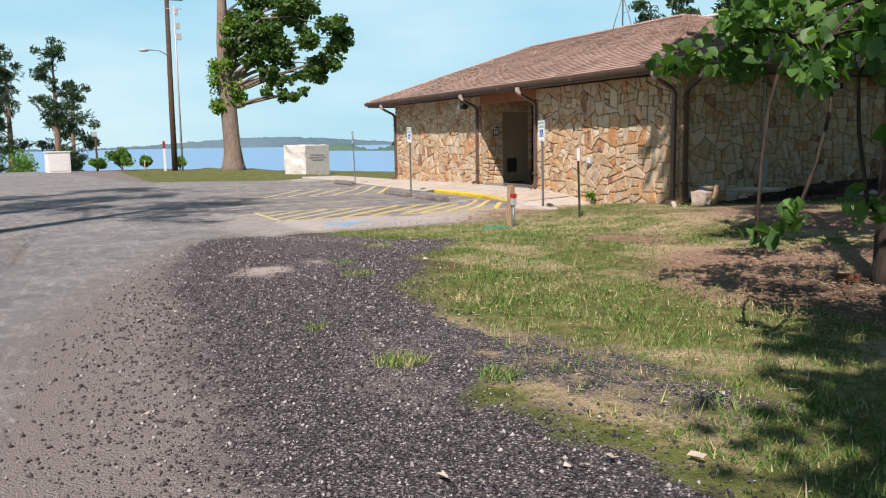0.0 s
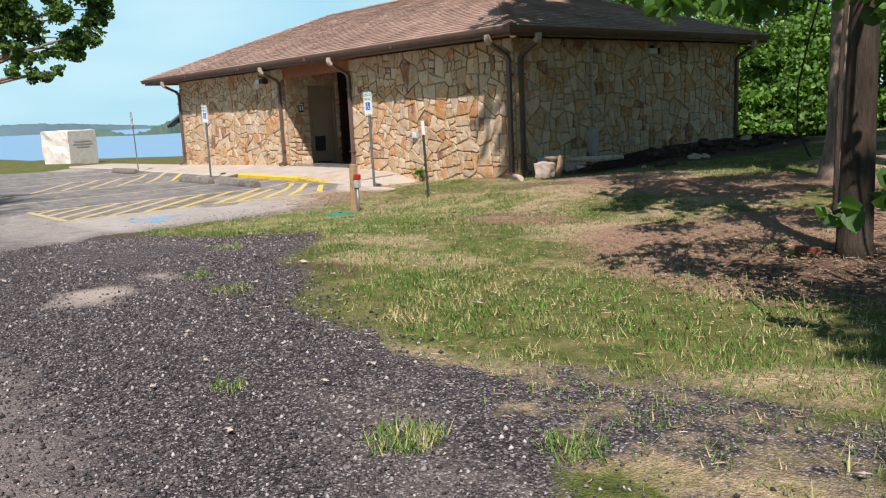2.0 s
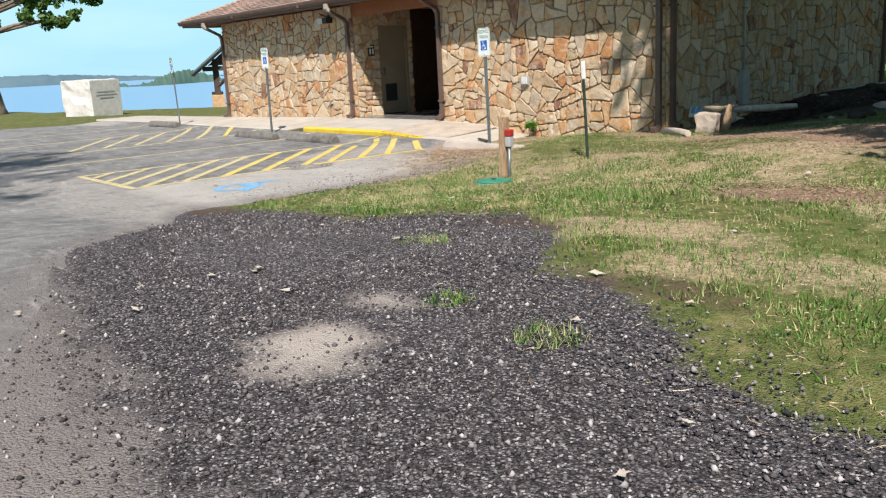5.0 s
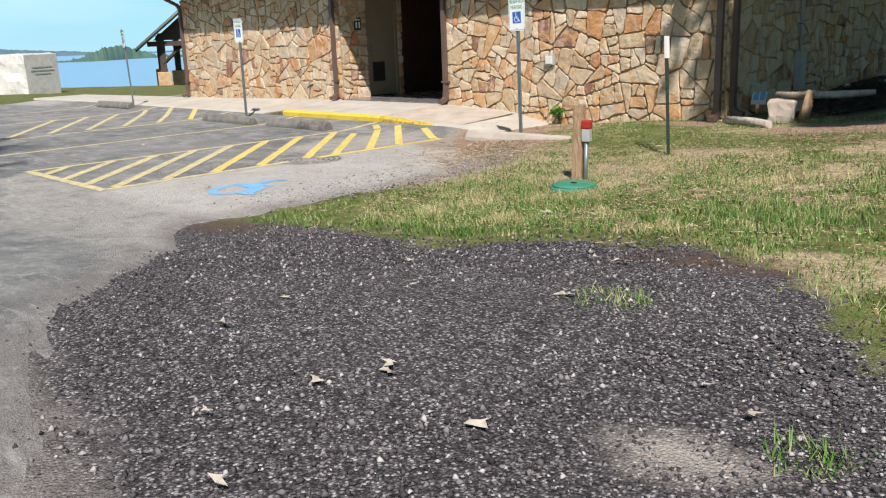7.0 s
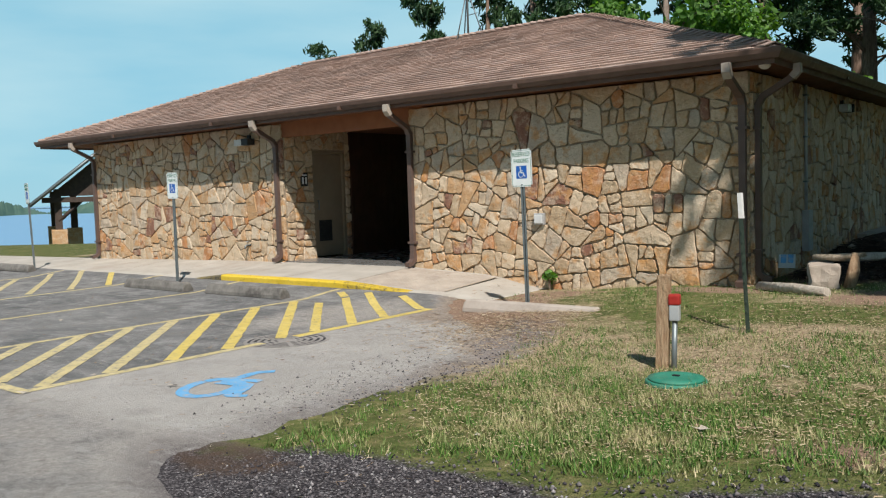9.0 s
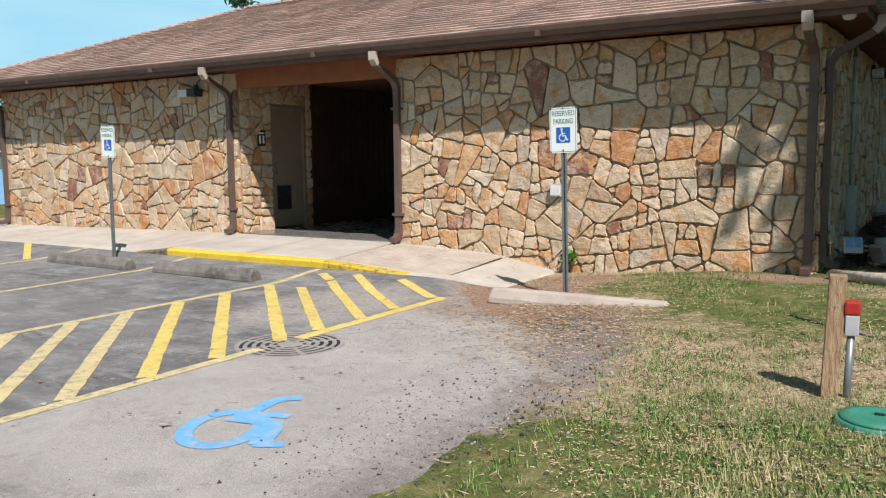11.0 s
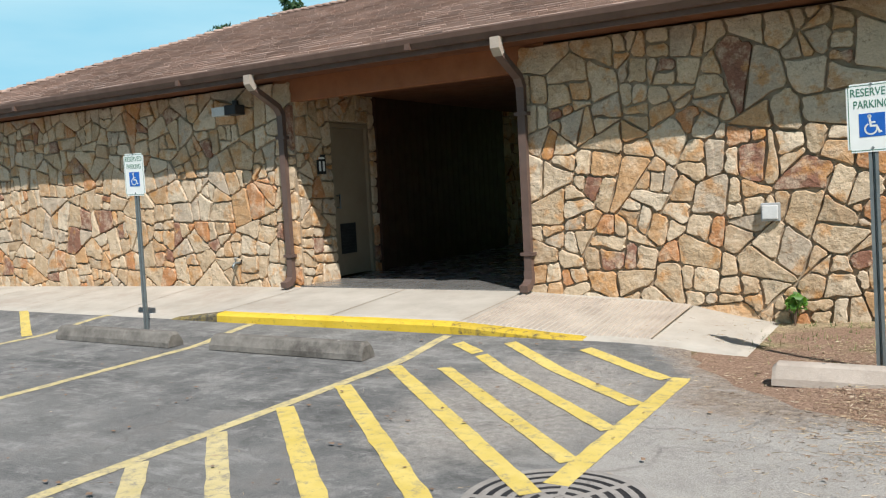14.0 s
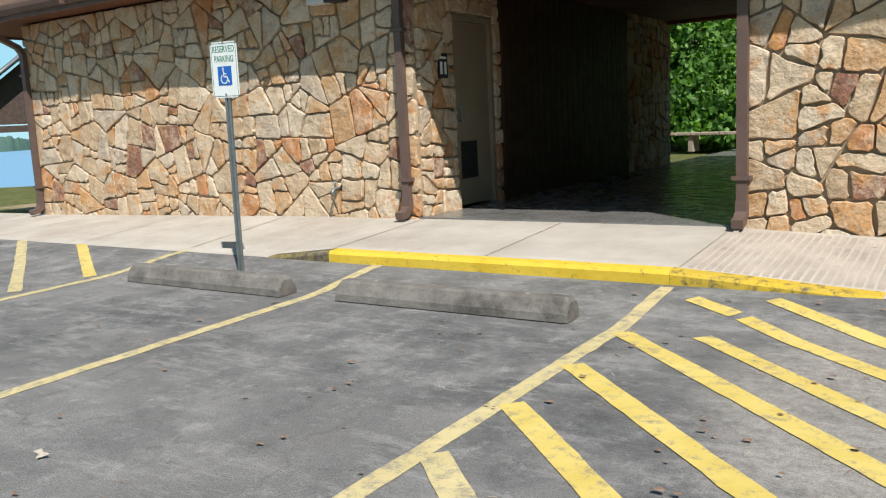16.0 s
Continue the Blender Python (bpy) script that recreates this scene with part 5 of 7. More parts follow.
    for _ in range(46):
        bx, by = rub.uniform(-13.6, -11.2), rub.uniform(12.9, 19.6)
        q = 0.04 + 0.09 * rub.random() ** 2
        ent = thing("rubble_stone", (bx, by, g(bx, by) + 0.26 * float(patch(bx, by, -12.8, 17.2, 1.3, 3.4))), "dark broken stone in the heap by the end wall", "stone", "rubble by the end wall", rub.uniform(0, 360))
        bm = bmesh.new()
        bmesh.ops.create_icosphere(bm, subdivisions=2, radius=1.0)
        for v in bm.verts:
            r = 1 + 0.5 * noise.noise(v.co * 1.3 + Vector((bx * 9, by * 9, 0)))
            v.co = Vector((v.co.x * r * q * 1.5, v.co.y * r * q, v.co.z * r * q * 0.7 + q * 0.35))
        part("stone", bm, M["cinder"] if rub.random() < 0.3 else M["bark_darkened"], ent)
    ent = thing("drain_pipe", (-13.45, 13.15, g(-13.45, 13.15) + 0.06), "short white corrugated drain pipe", "pipe", "", 60)
    bm = tube(bmesh.new(), [(i * 0.02, 0, 0.02 * math.sin(i * 0.2)) for i in range(26)], [0.05 + 0.006 * (i % 2) for i in range(26)], 12)
    part("pipe", bm, M["white"], ent)
    ent = thing("foundation_ledge", (-13.8, 16.4, 0.0), "pale concrete footing showing along the end wall", "footing", "", 0, "structure")
    bm = bmesh.new()
    pts = [(0.02, y0, 0.16 + 0.06 * smooth((y0 + 3.5) / 6) + 0.02 * noise.noise((y0, 0, 0))) for y0 in np.linspace(1.2, 3.8, 14)]
    square_pipe(bm, pts, 0.16, 0.10, (1, 0, 0))
    part("ledge", bm, M["stop_pale"], ent)
    ent = thing("brick", (-5.42, 6.88, height(-5.42, 6.88)), "red-brown brick lying at the tree's foot", "brick", "", 25)
    part("body", boxed((-0.1, -0.045, -0.01), (0.1, 0.045, 0.055), 0.006), M["soffit_dark"], ent)


corner_clutter()


# ---- far things by the lake ----
def monument():
    x, y = -44.6, 12.9
    z = height(x, y)
    e = thing("stone_monument", (x, y, z), "pale granite monument block with engraved lines", "monument", "", 30)
    bm = bmesh.new()
    box(bm, (-0.8, -0.92, -0.2), (0.8, 0.92, 1.52), 0.03)
    bmesh.ops.subdivide_edges(bm, edges=bm.edges[:], cuts=4, use_grid_fill=True)
    for v in bm.verts:
        if v.co.x < 0.78:
            v.co += Vector((noise.noise(v.co * 3), noise.noise(v.co * 3 + Vector((4, 0, 0))), noise.noise(v.co * 3 + Vector((0, 4, 0))))) * 0.09
    part("block", bm, M["granite"], e)
    for i, w in enumerate((1.1, 1.3, 0.9)):
        part("engraved_line", boxed((0.802, -w / 2, 0.98 - i * 0.13), (0.812, w / 2, 1.03 - i * 0.13)), M["grey_box"], e, "grey band of engraving")


def utility_pole():
    x, y = -59.3, 7.9
    z = height(x, y)
    e = thing("utility_pole", (x, y, z), "dark wooden utility pole with a street lamp", "utility pole")
    part("pole", tube(bmesh.new(), [(0, 0, -0.5), (0.05, 0, 4), (0.1, 0.1, 14)], [0.20, 0.18, 0.13], 12), M["pole"], e)
    arm = part("lamp_arm", tube(bmesh.new(), [(0.08, 0.0, 7.6), (-0.3, -0.55, 7.95), (-0.45, -1.3, 8.0)], 0.035, 8), M["galv"], e)
    bm = bmesh.new()
    bmesh.ops.create_uvsphere(bm, u_segments=12, v_segments=8, radius=0.22)
    bm.transform(pose(-0.5, -1.5, 7.97) @ Matrix.Diagonal((0.8, 1.5, 0.5, 1)))
    part("lamp_head", bm, M["grey_box"], arm, "grey lamp head")
    for h in (11.2, 12.6):
        part("cross_arm", boxed((-0.06, -1.1, h), (0.06, 1.1, h + 0.1)), M["pole"], e)
    part("ground_wire", tube(bmesh.new(), [(0.2, 0, 0), (0.2, 0.02, 9)], 0.012, 6), M["cable"], e)
    b = (-58.9, 8.35)
    e = thing("metal_mast", (*b, height(*b)), "thin pale metal mast with small instruments", "mast")
    part("mast", tube(bmesh.new(), [(0, 0, -0.3), (0, 0, 10.8)], [0.07, 0.05], 8), M["grey_box"], e)
    for h, w in ((8.6, 0.35), (9.3, 0.28), (10.2, 0.2)):
        part("instrument", boxed((-0.12, 0.03, h), (0.12, 0.03 + w, h + 0.42), 0.02), M["grey_box"], e)
    part("crossbar", tube(bmesh.new(), [(0, -0.5, 10.6), (0, 0.5, 10.6)], 0.02, 6), M["grey_box"], e)
    b = (-59.6, 7.3)
    e = thing("marker_post", (*b, height(*b)), "short red and white marker post", "post")
    part("post", boxed((-0.07, -0.07, -0.1), (0.07, 0.07, 1.5), 0.01), M["white"], e)
    part("band", boxed((-0.075, -0.075, 1.501), (0.075, 0.075, 2.0), 0.01), M["red"], e, "red upper band")


def white_cabinet():
    b = (-63.4, 0.75)
    z = height(*b)
    e = thing("electrical_cabinet", (*b, z), "white electrical cabinet on the grass by the road", "cabinet", "", 12)
    part("body", boxed((-0.5, -0.72, -0.05), (0.5, 0.72, 1.35), 0.03), M["white"], e)
    part("lid", boxed((-0.55, -0.77, 1.351), (0.55, 0.77, 1.43), 0.02), M["white"], e)
    part("door", boxed((0.501, -0.6, 0.1), (0.52, 0.6, 1.25), 0.008), M["white"], e)
    b = (-64.5, 3.3)
    e = thing("short_pole", (*b, height(*b)), "short dark pole with a small box", "pole")
    part("pole", tube(bmesh.new(), [(0, 0, -0.3), (0, 0, 2.7)], 0.07, 8), M["pole"], e)
    part("box", boxed((-0.15, -0.25, 2.4), (0.15, 0.1, 2.75), 0.02), M["grey_box"], e)
    b = (-51.0, 5.2)
    e = thing("marker_post", (*b, height(*b)), "thin pale marker stake in the grass", "post")
    part("post", tube(bmesh.new(), [(0, 0, -0.1), (0, 0, 0.9)], 0.03, 6), M["log"], e)


def pavilion():
    """An open picnic shelter behind the building: low gable roof on stone and timber posts."""
    P = Vector((-50.4, 20.2, 0))
    z = -2.3
    e = thing("picnic_shelter", (P.x, P.y, z), "open picnic shelter with dark roof and stone piers", "shelter", "", 65)
    half, long = 4.6, 9.0
    ez, rz = 3.35, 7.0
    bm = bmesh.new()
    for sgn in (0, 1):
        a = [(0, 0, ez), (half, 0, rz)] if not sgn else [(half, 0, rz), (2 * half, 0, ez)]
        v = [bm.verts.new((p[0], yy, p[2] + dz)) for yy in (-0.6, long) for p in a for dz in (0, 0.16)]
        for f in ((0, 1, 3, 2), (4, 6, 7, 5), (1, 5, 7, 3), (0, 2, 6, 4), (0, 4, 5, 1), (2, 3, 7, 6)):
            bm.faces.new([v[i] for i in f])
    bmesh.ops.recalc_face_normals(bm, faces=bm.faces)
    part("roof", bm, M["lattice"], e, "dark brown gable roof")
    bm = tube(bmesh.new(), [(0.05, -0.64, ez + 0.12), (half, -0.64, rz + 0.12)], 0.09, 4)
    part("barge_board", bm, M["galv"], e, "pale weathered barge board")
    for x in (1.3, 2.1, 2 * half - 1.3):
        for yy in ((0.3, long - 1.0) if x != 2.1 else (2.8,)):
            part("pier", boxed((x - 0.35, yy - 0.35, -1.0), (x + 0.35, yy + 0.35, 2.3), 0.04), M["stone_joined"], e, "tan stone pier")
            part("timber_post", boxed((x - 0.16, yy - 0.16, 2.3), (x + 0.16, yy + 0.16, ez + 0.9)), M["lattice"], e)
    # dark infill sheet in place of the shaded underside of the roof
    bm = bmesh.new()
    v = [bm.verts.new((x, yy, z2)) for yy in (0.12, 0.2) for x, z2 in ((0.9, ez + 0.55), (2 * half - 0.9, ez + 0.55), (half, rz - 0.1))]
    for f in ((0, 1, 2), (5, 4, 3), (0, 3, 4, 1), (1, 4, 5, 2), (2, 5, 3, 0)):
        bm.faces.new([v[i] for i in f])
    part("gable_shade", bm, M["lattice"], e, "dark sheet added for the shade under the gable")
    part("tie_beam", boxed((0.6, -0.1, ez + 0.25), (2 * half - 0.6, 0.1, ez + 0.5)), M["lattice"], e)
    part("brace", tube(bmesh.new(), [(1.3, 0.2, 2.7), (2.4, 0.2, ez + 0.35)], 0.09, 4), M["lattice"], e)


monument()
utility_pole()
white_cabinet()
pavilion()


# ---- joints in the walk ----
def walk_joint(p0, p1):
    bm = bmesh.new()
    d = (Vector(p1) - Vector(p0)).normalized()
    s2 = Vector((-d.y, d.x, 0)) * 0.006
    v = [bm.verts.new(p) for p in (Vector(p0) + s2, Vector(p0) - s2, Vector(p1) - s2, Vector(p1) + s2)]
    f = bm.faces.new(v)
    if f.normal.z < 0:
        f.normal_flip()
    part("joint", bm, M["mortar"], walkway)


def walk_z(x, y):
    low = -0.2
    e0 = np.interp(x, [-37, -23.4, -22.66, -19.53, -18.24, -16.6], [low, low, -0.108, -0.108, low + 0.01, low + 0.03])
    b0 = np.interp(x, [-37, -30, -24, -19.5, -17.6, -16.6], [-0.2, -0.12, -0.02, -0.012, -0.09, -0.12])
    return float(e0 + (b0 - e0) * (y - 10.52) / (FY - 10.52)) + 0.004


for x in (-30.0, -28.2, -26.4, -24.6, -22.66, -21.1, -19.53, -17.69):
    walk_joint((x, 10.66, walk_z(x, 10.66)), (x, 12.08, walk_z(x, 12.08)))

# ---- trees ----
def unit_dirs(rng, n):
    v = rng.normal(size=(n, 3))
    return v / np.linalg.norm(v, axis=1)[:, None]


def leaf_mesh(name, centres, size, rng, material, droop=0.3, narrow=0.55):
    """Many small folded leaves, each two quads on a bent midrib, at the given places."""
    n = len(centres)
    d = unit_dirs(rng, n)
    d[:, 2] -= droop
    d /= np.linalg.norm(d, axis=1)[:, None]
    s = np.cross(d, unit_dirs(rng, n))
    s /= np.linalg.norm(s, axis=1)[:, None] + 1e-9
    up = np.cross(s, d)
    L = (size * rng.uniform(0.6, 1.25, n))[:, None]
    W = L * narrow * 0.5
    c = np.asarray(centres)
    base, tip = c - d * L * 0.5, c + d * L * 0.5 - up * L * 0.08
    l1, r1 = c - d * L * 0.12 + s * W + up * L * 0.12, c - d * L * 0.12 - s * W + up * L * 0.12
    l2, r2 = c + d * L * 0.25 + s * W * 0.75 + up * L * 0.06, c + d * L * 0.25 - s * W * 0.75 + up * L * 0.06
    v = np.stack([base, l1, l2, tip, r2, r1], 1).reshape(-1, 3)
    k = np.arange(n)[:, None] * 6
    f = np.concatenate([k + np.array([0, 1, 2, 3]), k + np.array([0, 3, 4, 5])], 1).reshape(-1, 4)
    return mesh_np(name, v, f, material)


def clump_points(rng, centre, radius, n, flat=0.7):
    p = unit_dirs(rng, n) * (rng.uniform(0, 1, n) ** 0.45)[:, None] * radius
    p[:, 2] *= flat
    return p + np.asarray(centre)


def limb_path(rng, a, b, sag=0.12, n=5):
    a, b = np.array(a, float), np.array(b, float)
    w = rng.normal(size=3) * np.linalg.norm(b - a) * 0.06
    return [tuple(a + (b - a) * t + w * math.sin(math.pi * t) + np.array((0, 0, sag * np.linalg.norm(b - a) * math.sin(math.pi * t)))) for t in np.linspace(0, 1, n)]


def tree(name, at, label, trunk, radii, clumps, leaves, leaf_size, bark, foliage, seed, group="", spread=1.0, droop=0.3, sub=3, narrow=0.55, turn=0.0):
    """trunk: points; clumps: (x, y, z, radius) about which the leaves gather, each on a limb of its own with twigs."""
    rng = np.random.default_rng(seed)
    e = thing(name, at, label, "tree", group, turn)
    bm = tube(bmesh.new(), trunk, radii, 12)
    zs = [p[2] for p in trunk]
    for v in bm.verts:
        v.co += Vector((noise.noise(v.co * 2.5), noise.noise(v.co * 2.5 + Vector((7, 0, 0))), 0)) * 0.12 * radii[0]
    part("trunk", bm, bark, e)
    bm = bmesh.new()
    pts = []
    weight = np.array([c[3] ** 2 for c in clumps])
    counts = (leaves * weight / weight.sum()).astype(int)
    for (cx, cy, cz, r), n in zip(clumps, counts):
        if cz < 3.0 and zs[-1] < 8:
            z0 = max(1.95, cz - 0.1)
        else:
            z0 = max(min(cz - 0.35 * math.hypot(cx, cy) - 0.3 * r, zs[-1]), zs[0] + 0.35 * (zs[-1] - zs[0]) if cz > zs[0] + 0.5 * (zs[-1] - zs[0]) else 0.8 * cz + 0.1)
        root = [float(np.interp(z0, zs, [p[k] for p in trunk])) for k in (0, 1)] + [z0]
        rr = float(np.interp(z0, zs, radii)) * 0.34
        rr = min(rr, (0.010 if cz < 3 else 0.03) + (0.004 if cz < 3 else 0.04) * math.hypot(cx, cy))
        if cz < 1.6 and zs[-1] < 8:
            root = [cx * 0.88, cy * 0.85, 1.95]          # hangs from the bough above
        if cz < 3.0 and zs[-1] < 8:
            rr *= 0.55
        path = limb_path(rng, root, (cx, cy, cz))
        tube(bm, path, list(np.linspace(rr, 0.012, len(path))), 6, caps=False)
        per = max(n // (sub + 1), 1)
        pts.append(clump_points(rng, (cx, cy, cz), r * 0.8 * spread, n - per * sub))
        for _ in range(sub):
            tip = np.array((cx, cy, cz)) + unit_dirs(rng, 1)[0] * r * rng.uniform(0.6, 1.05) * np.array((1, 1, 0.7))
            tube(bm, limb_path(rng, (cx, cy, cz), tip, 0.05, 3), [0.014, 0.010, 0.005], 4, caps=False)
            pts.append(clump_points(rng, tip, r * 0.5 * spread, per))
    part("branchwork", bm, bark, e)
    ob = leaf_mesh("crown", np.concatenate(pts), leaf_size, rng, foliage, droop, narrow)
    ob.parent = e
    return e


def crown_clumps(rng, n, z0, z1, rx, size, lean=(0, 0)):
    """Clumps spread over an uneven egg-shaped crown."""
    out = []
    for i in range(n):
        t = rng.uniform(0, 1)
        w = rx * (math.sin(math.pi * (0.12 + 0.83 * t)) ** 0.8) * rng.uniform(0.45, 1.05)
        a = rng.uniform(0, 2 * math.pi)
        out.append((w * math.cos(a) + lean[0] * t, w * math.sin(a) + lean[1] * t, z0 + (z1 - z0) * t, size * rng.uniform(0.65, 1.25)))
    return out


R = np.random.default_rng(11)
# the young tree by the camera's start, its lower boughs hanging low
g0 = height(-5.1, 7.0)
low = [(-0.2, -2.2, 1.95, 0.28), (0.1, -2.0, 2.08, 0.4), (0.45, -2.1, 2.0, 0.42), (0.85, -2.2, 2.0, 0.45), (1.25, -2.3, 1.95, 0.45), (1.65, -2.0, 1.9, 0.45), (0.2, -1.4, 2.35, 0.5), (0.9, -1.2, 2.35, 0.5), (-0.3, -1.0, 2.6, 0.5),
       (1.3, -2.6, 0.85, 0.17), (1.05, -2.65, 0.74, 0.14), (1.6, -2.35, 0.95, 0.2), (1.75, -2.1, 1.3, 0.28), (1.9, -1.8, 1.55, 0.35), (2.0, -1.4, 1.9, 0.5), (1.5, -1.4, 1.45, 0.35), (0.8, 0.6, 2.6, 0.6), (-0.7, 0.6, 2.9, 0.5)]
# the crown's shade on this trunk is put into the bark colour
tree("broadleaf_tree", (-5.1, 7.0, g0 - 0.03), "young broadleaf tree with drooping green boughs, trunk darkened for its shade",
     [(0.02, 0, -0.1), (0, 0, 0.15), (0.02, -0.02, 1.5), (0.05, 0.03, 3.5), (0.02, 0.1, 6.2)], [0.17, 0.13, 0.115, 0.10, 0.04],
     low + crown_clumps(R, 22, 3.5, 7.6, 1.9, 0.7), 7500, 0.118, M["bark_darkened"], M["leaf_near"], 3, "", 1.0, 0.55, 3, 0.8)
# the taller tree beyond it
tree("shade_tree", (-7.13, 11.15, height(-7.13, 11.15) - 0.03), "tall tree with grey furrowed trunk flaring at the foot",
     [(0.0, 0, -0.1), (0, 0, 0.12), (0.0, 0.0, 0.6), (0.02, 0.03, 3.0), (0.1, 0.0, 7.0), (0.0, 0.2, 12.5)], [0.31, 0.235, 0.175, 0.16, 0.14, 0.05],
     [(a - 0.3, b + 1.0, c, d) for a, b, c, d in crown_clumps(R, 62, 5.4, 14.0, 4.5, 1.5)], 25000, 0.38, M["bark"], M["leaf_near"], 5, "", 1.0, 0.3, 3, 0.7)
# the big tree by the lake, vines round its trunk
oak = [(0.9, 0.8, 8.2, 1.3), (1.5, 1.7, 8.8, 1.5), (2.0, 2.6, 8.0, 1.3), (1.6, 3.4, 7.0, 1.1), (2.6, 4.4, 7.9, 1.3), (3.2, 5.6, 8.8, 1.2), (3.0, 6.0, 7.6, 0.8), (1.5, 2.3, 6.2, 0.9), (1.9, 3.4, 5.6, 0.7), (0.8, 1.3, 6.8, 0.9),
       (2.2, 3.4, 9.6, 1.5), (1.2, 2.0, 10.6, 1.6), (2.8, 4.4, 10.4, 1.4), (1.0, 1.4, 12.4, 1.8), (2.2, 3.8, 12.2, 1.6), (0.2, 0.8, 14.4, 1.6), (2.4, 4.0, 4.9, 0.5)]
oak_at = (-54.6, 10.9)
oak = [(a, b, c, r * 0.8) for a, b, c, r in oak]
big = tree("lakeside_tree", (*oak_at, height(*oak_at) - 0.05), "large old tree on the lake shore, crown heavy to one side",
           [(0, 0, -0.2), (0, 0, 0.3), (0.0, 0.0, 1.6), (-0.1, -0.15, 5.0), (-0.15, -0.3, 8.0), (0.1, -0.2, 14.0)], [0.98, 0.70, 0.53, 0.46, 0.38, 0.12], oak + [(2.3, 4.6, 6.0, 1.0), (3.1, 5.8, 6.9, 1.0), (1.9, 3.0, 4.7, 0.7), (2.9, 6.6, 8.2, 0.9), (1.4, 2.4, 5.4, 0.8), (1.2, 1.9, 7.6, 1.2), (2.4, 5.2, 6.6, 0.8), (0.4, 1.2, 9.4, 1.2)], 17000, 0.27, M["bark"], M["leaf_oak"], 8, "", 1.1, 0.3, 4, 0.7)
rng = np.random.default_rng(21)
pts = []
for zc, r in ((4.1, 0.8), (4.6, 1.0), (5.2, 1.0), (5.8, 0.9), (6.6, 0.8), (7.6, 0.9), (9.0, 0.9)):
    for a in rng.uniform(0, 6.28, 3):
        pts.append(clump_points(rng, (-0.1 + 0.55 * math.cos(a), -0.15 + 0.6 * math.sin(a), zc), r * 0.75, 110, 0.9))
ob = leaf_mesh("climbing_vine", np.concatenate(pts), 0.24, rng, M["ivy"], 0.4, 0.8)
ob.parent = big
tagged(ob, "bright green vine on the trunk")


def pine(name, at, h, label, seed, group, base=0.45, wide=2.6, n=16, needles=3600, leafsize=0.42, lean=0.0):
    rng = np.random.default_rng(seed)
    cl = []
    for i in range(n):
        t = (i + rng.uniform(0, 0.9)) / n
        w = wide * (1 - t) ** 0.6 * rng.uniform(0.35, 1.1)
        a = rng.uniform(0, 2 * math.pi)
        cl.append((w * math.cos(a), w * math.sin(a), h * (base + (1 - base) * t), wide * 0.34 * rng.uniform(0.7, 1.25)))
    return tree(name, at, label, [(0, 0, -0.3), (0.05, 0.02, h * 0.4), (lean, 0.1, h * 0.97)], [0.024 * h, 0.017 * h, 0.03], cl, needles, leafsize, M["bark_pine"], M["leaf_pine"], seed, group, 1.0, 0.0, 3, 0.22)


for i, (x, y, h) in enumerate(((-75.0, 0.9, 10.5), (-78.0, -2.6, 9.8), (-73.0, -4.5, 13.5), (-82, 2.2, 7.5))):
    pine("pine_tree", (x, y, height(x, y)), h + max(0, -0.6 - height(x, y)), "dark pine on the lake bluff", 30 + i, "pines by the lake", 0.42, 2.9, 15, 3400, 0.40)


def shrub(name, at, r, h, n, size, label, seed, foliage, group=""):
    rng = np.random.default_rng(seed)
    e = thing(name, at, label, "shrub", group)
    pts, bm = [], bmesh.new()
    for _ in range(7):
        a, d = rng.uniform(0, 6.28), rng.uniform(0.1, 0.9) * r
        c = (d * math.cos(a), d * math.sin(a), h * rng.uniform(0.45, 0.9))
        tube(bm, [(0, 0, -0.03), (c[0] * 0.4, c[1] * 0.4, c[2] * 0.6), c], [0.02 * h, 0.014 * h, 0.004], 5, caps=False)
        pts.append(clump_points(rng, c, r * 0.55, n // 7, 0.9))
    part("stem", bm, M["bark_pine"], e)
    ob = leaf_mesh("foliage", np.concatenate(pts), size, rng, foliage, 0.2, 0.7)
    ob.parent = e


for i, (x, y, r, h) in enumerate(((-62.5, 4.8, 0.9, 1.5), (-62.6, 6.3, 0.55, 0.9), (-72, -4.5, 2.4, 2.6), (-70.5, -1.5, 1.6, 1.9), (-63.5, 3.2, 0.5, 0.8), (-62, 8.6, 0.5, 0.8))):
    shrub("bush", (x, y, height(x, y)), r, h - min(0, height(x, y) + 0.5) * 0.8, 700, 0.22, "green bush at the edge of the bluff", 50 + i, M["leaf_wood"], "bushes on the bluff")
shrub("weed", (-16.76, 11.96, height(-16.76, 11.9) + 0.02), 0.11, 0.27, 90, 0.085, "small leafy weed growing at the foot of the wall", 71, M["leaf_wood"])

# ---- the woods behind ----
rng = np.random.default_rng(4)
broad = [tree("woodland_tree", (x, y, height(x, y)), "leafy green woodland tree behind the lawn", [(0, 0, -0.3), (0.1, 0, 4), (0.0, 0.3, h * 0.9)], [0.24, 0.18, 0.04],
              crown_clumps(rng, 30, 1.6, h, 3.3, 1.35), 7000, 0.26, M["bark"], M["leaf_wood"], 80 + i, "woodland trees", 1.05, 0.3, 2, 0.75)
         for i, (x, y, h) in enumerate(((-10.5, 33.0, 12.0), (-4.0, 34.5, 10.0), (-27.5, 36.0, 8.5)))]
pines = [pine("tall_pine", (x, y, height(x, y)), h, "tall pine with a thin crown behind the building", 90 + i, "woodland pines", 0.42, 3.0, 20, 5600, 0.44)
         for i, (x, y, h) in enumerate(((-17.0, 40.0, 19.0), (-24.0, 44.0, 17.0)))]
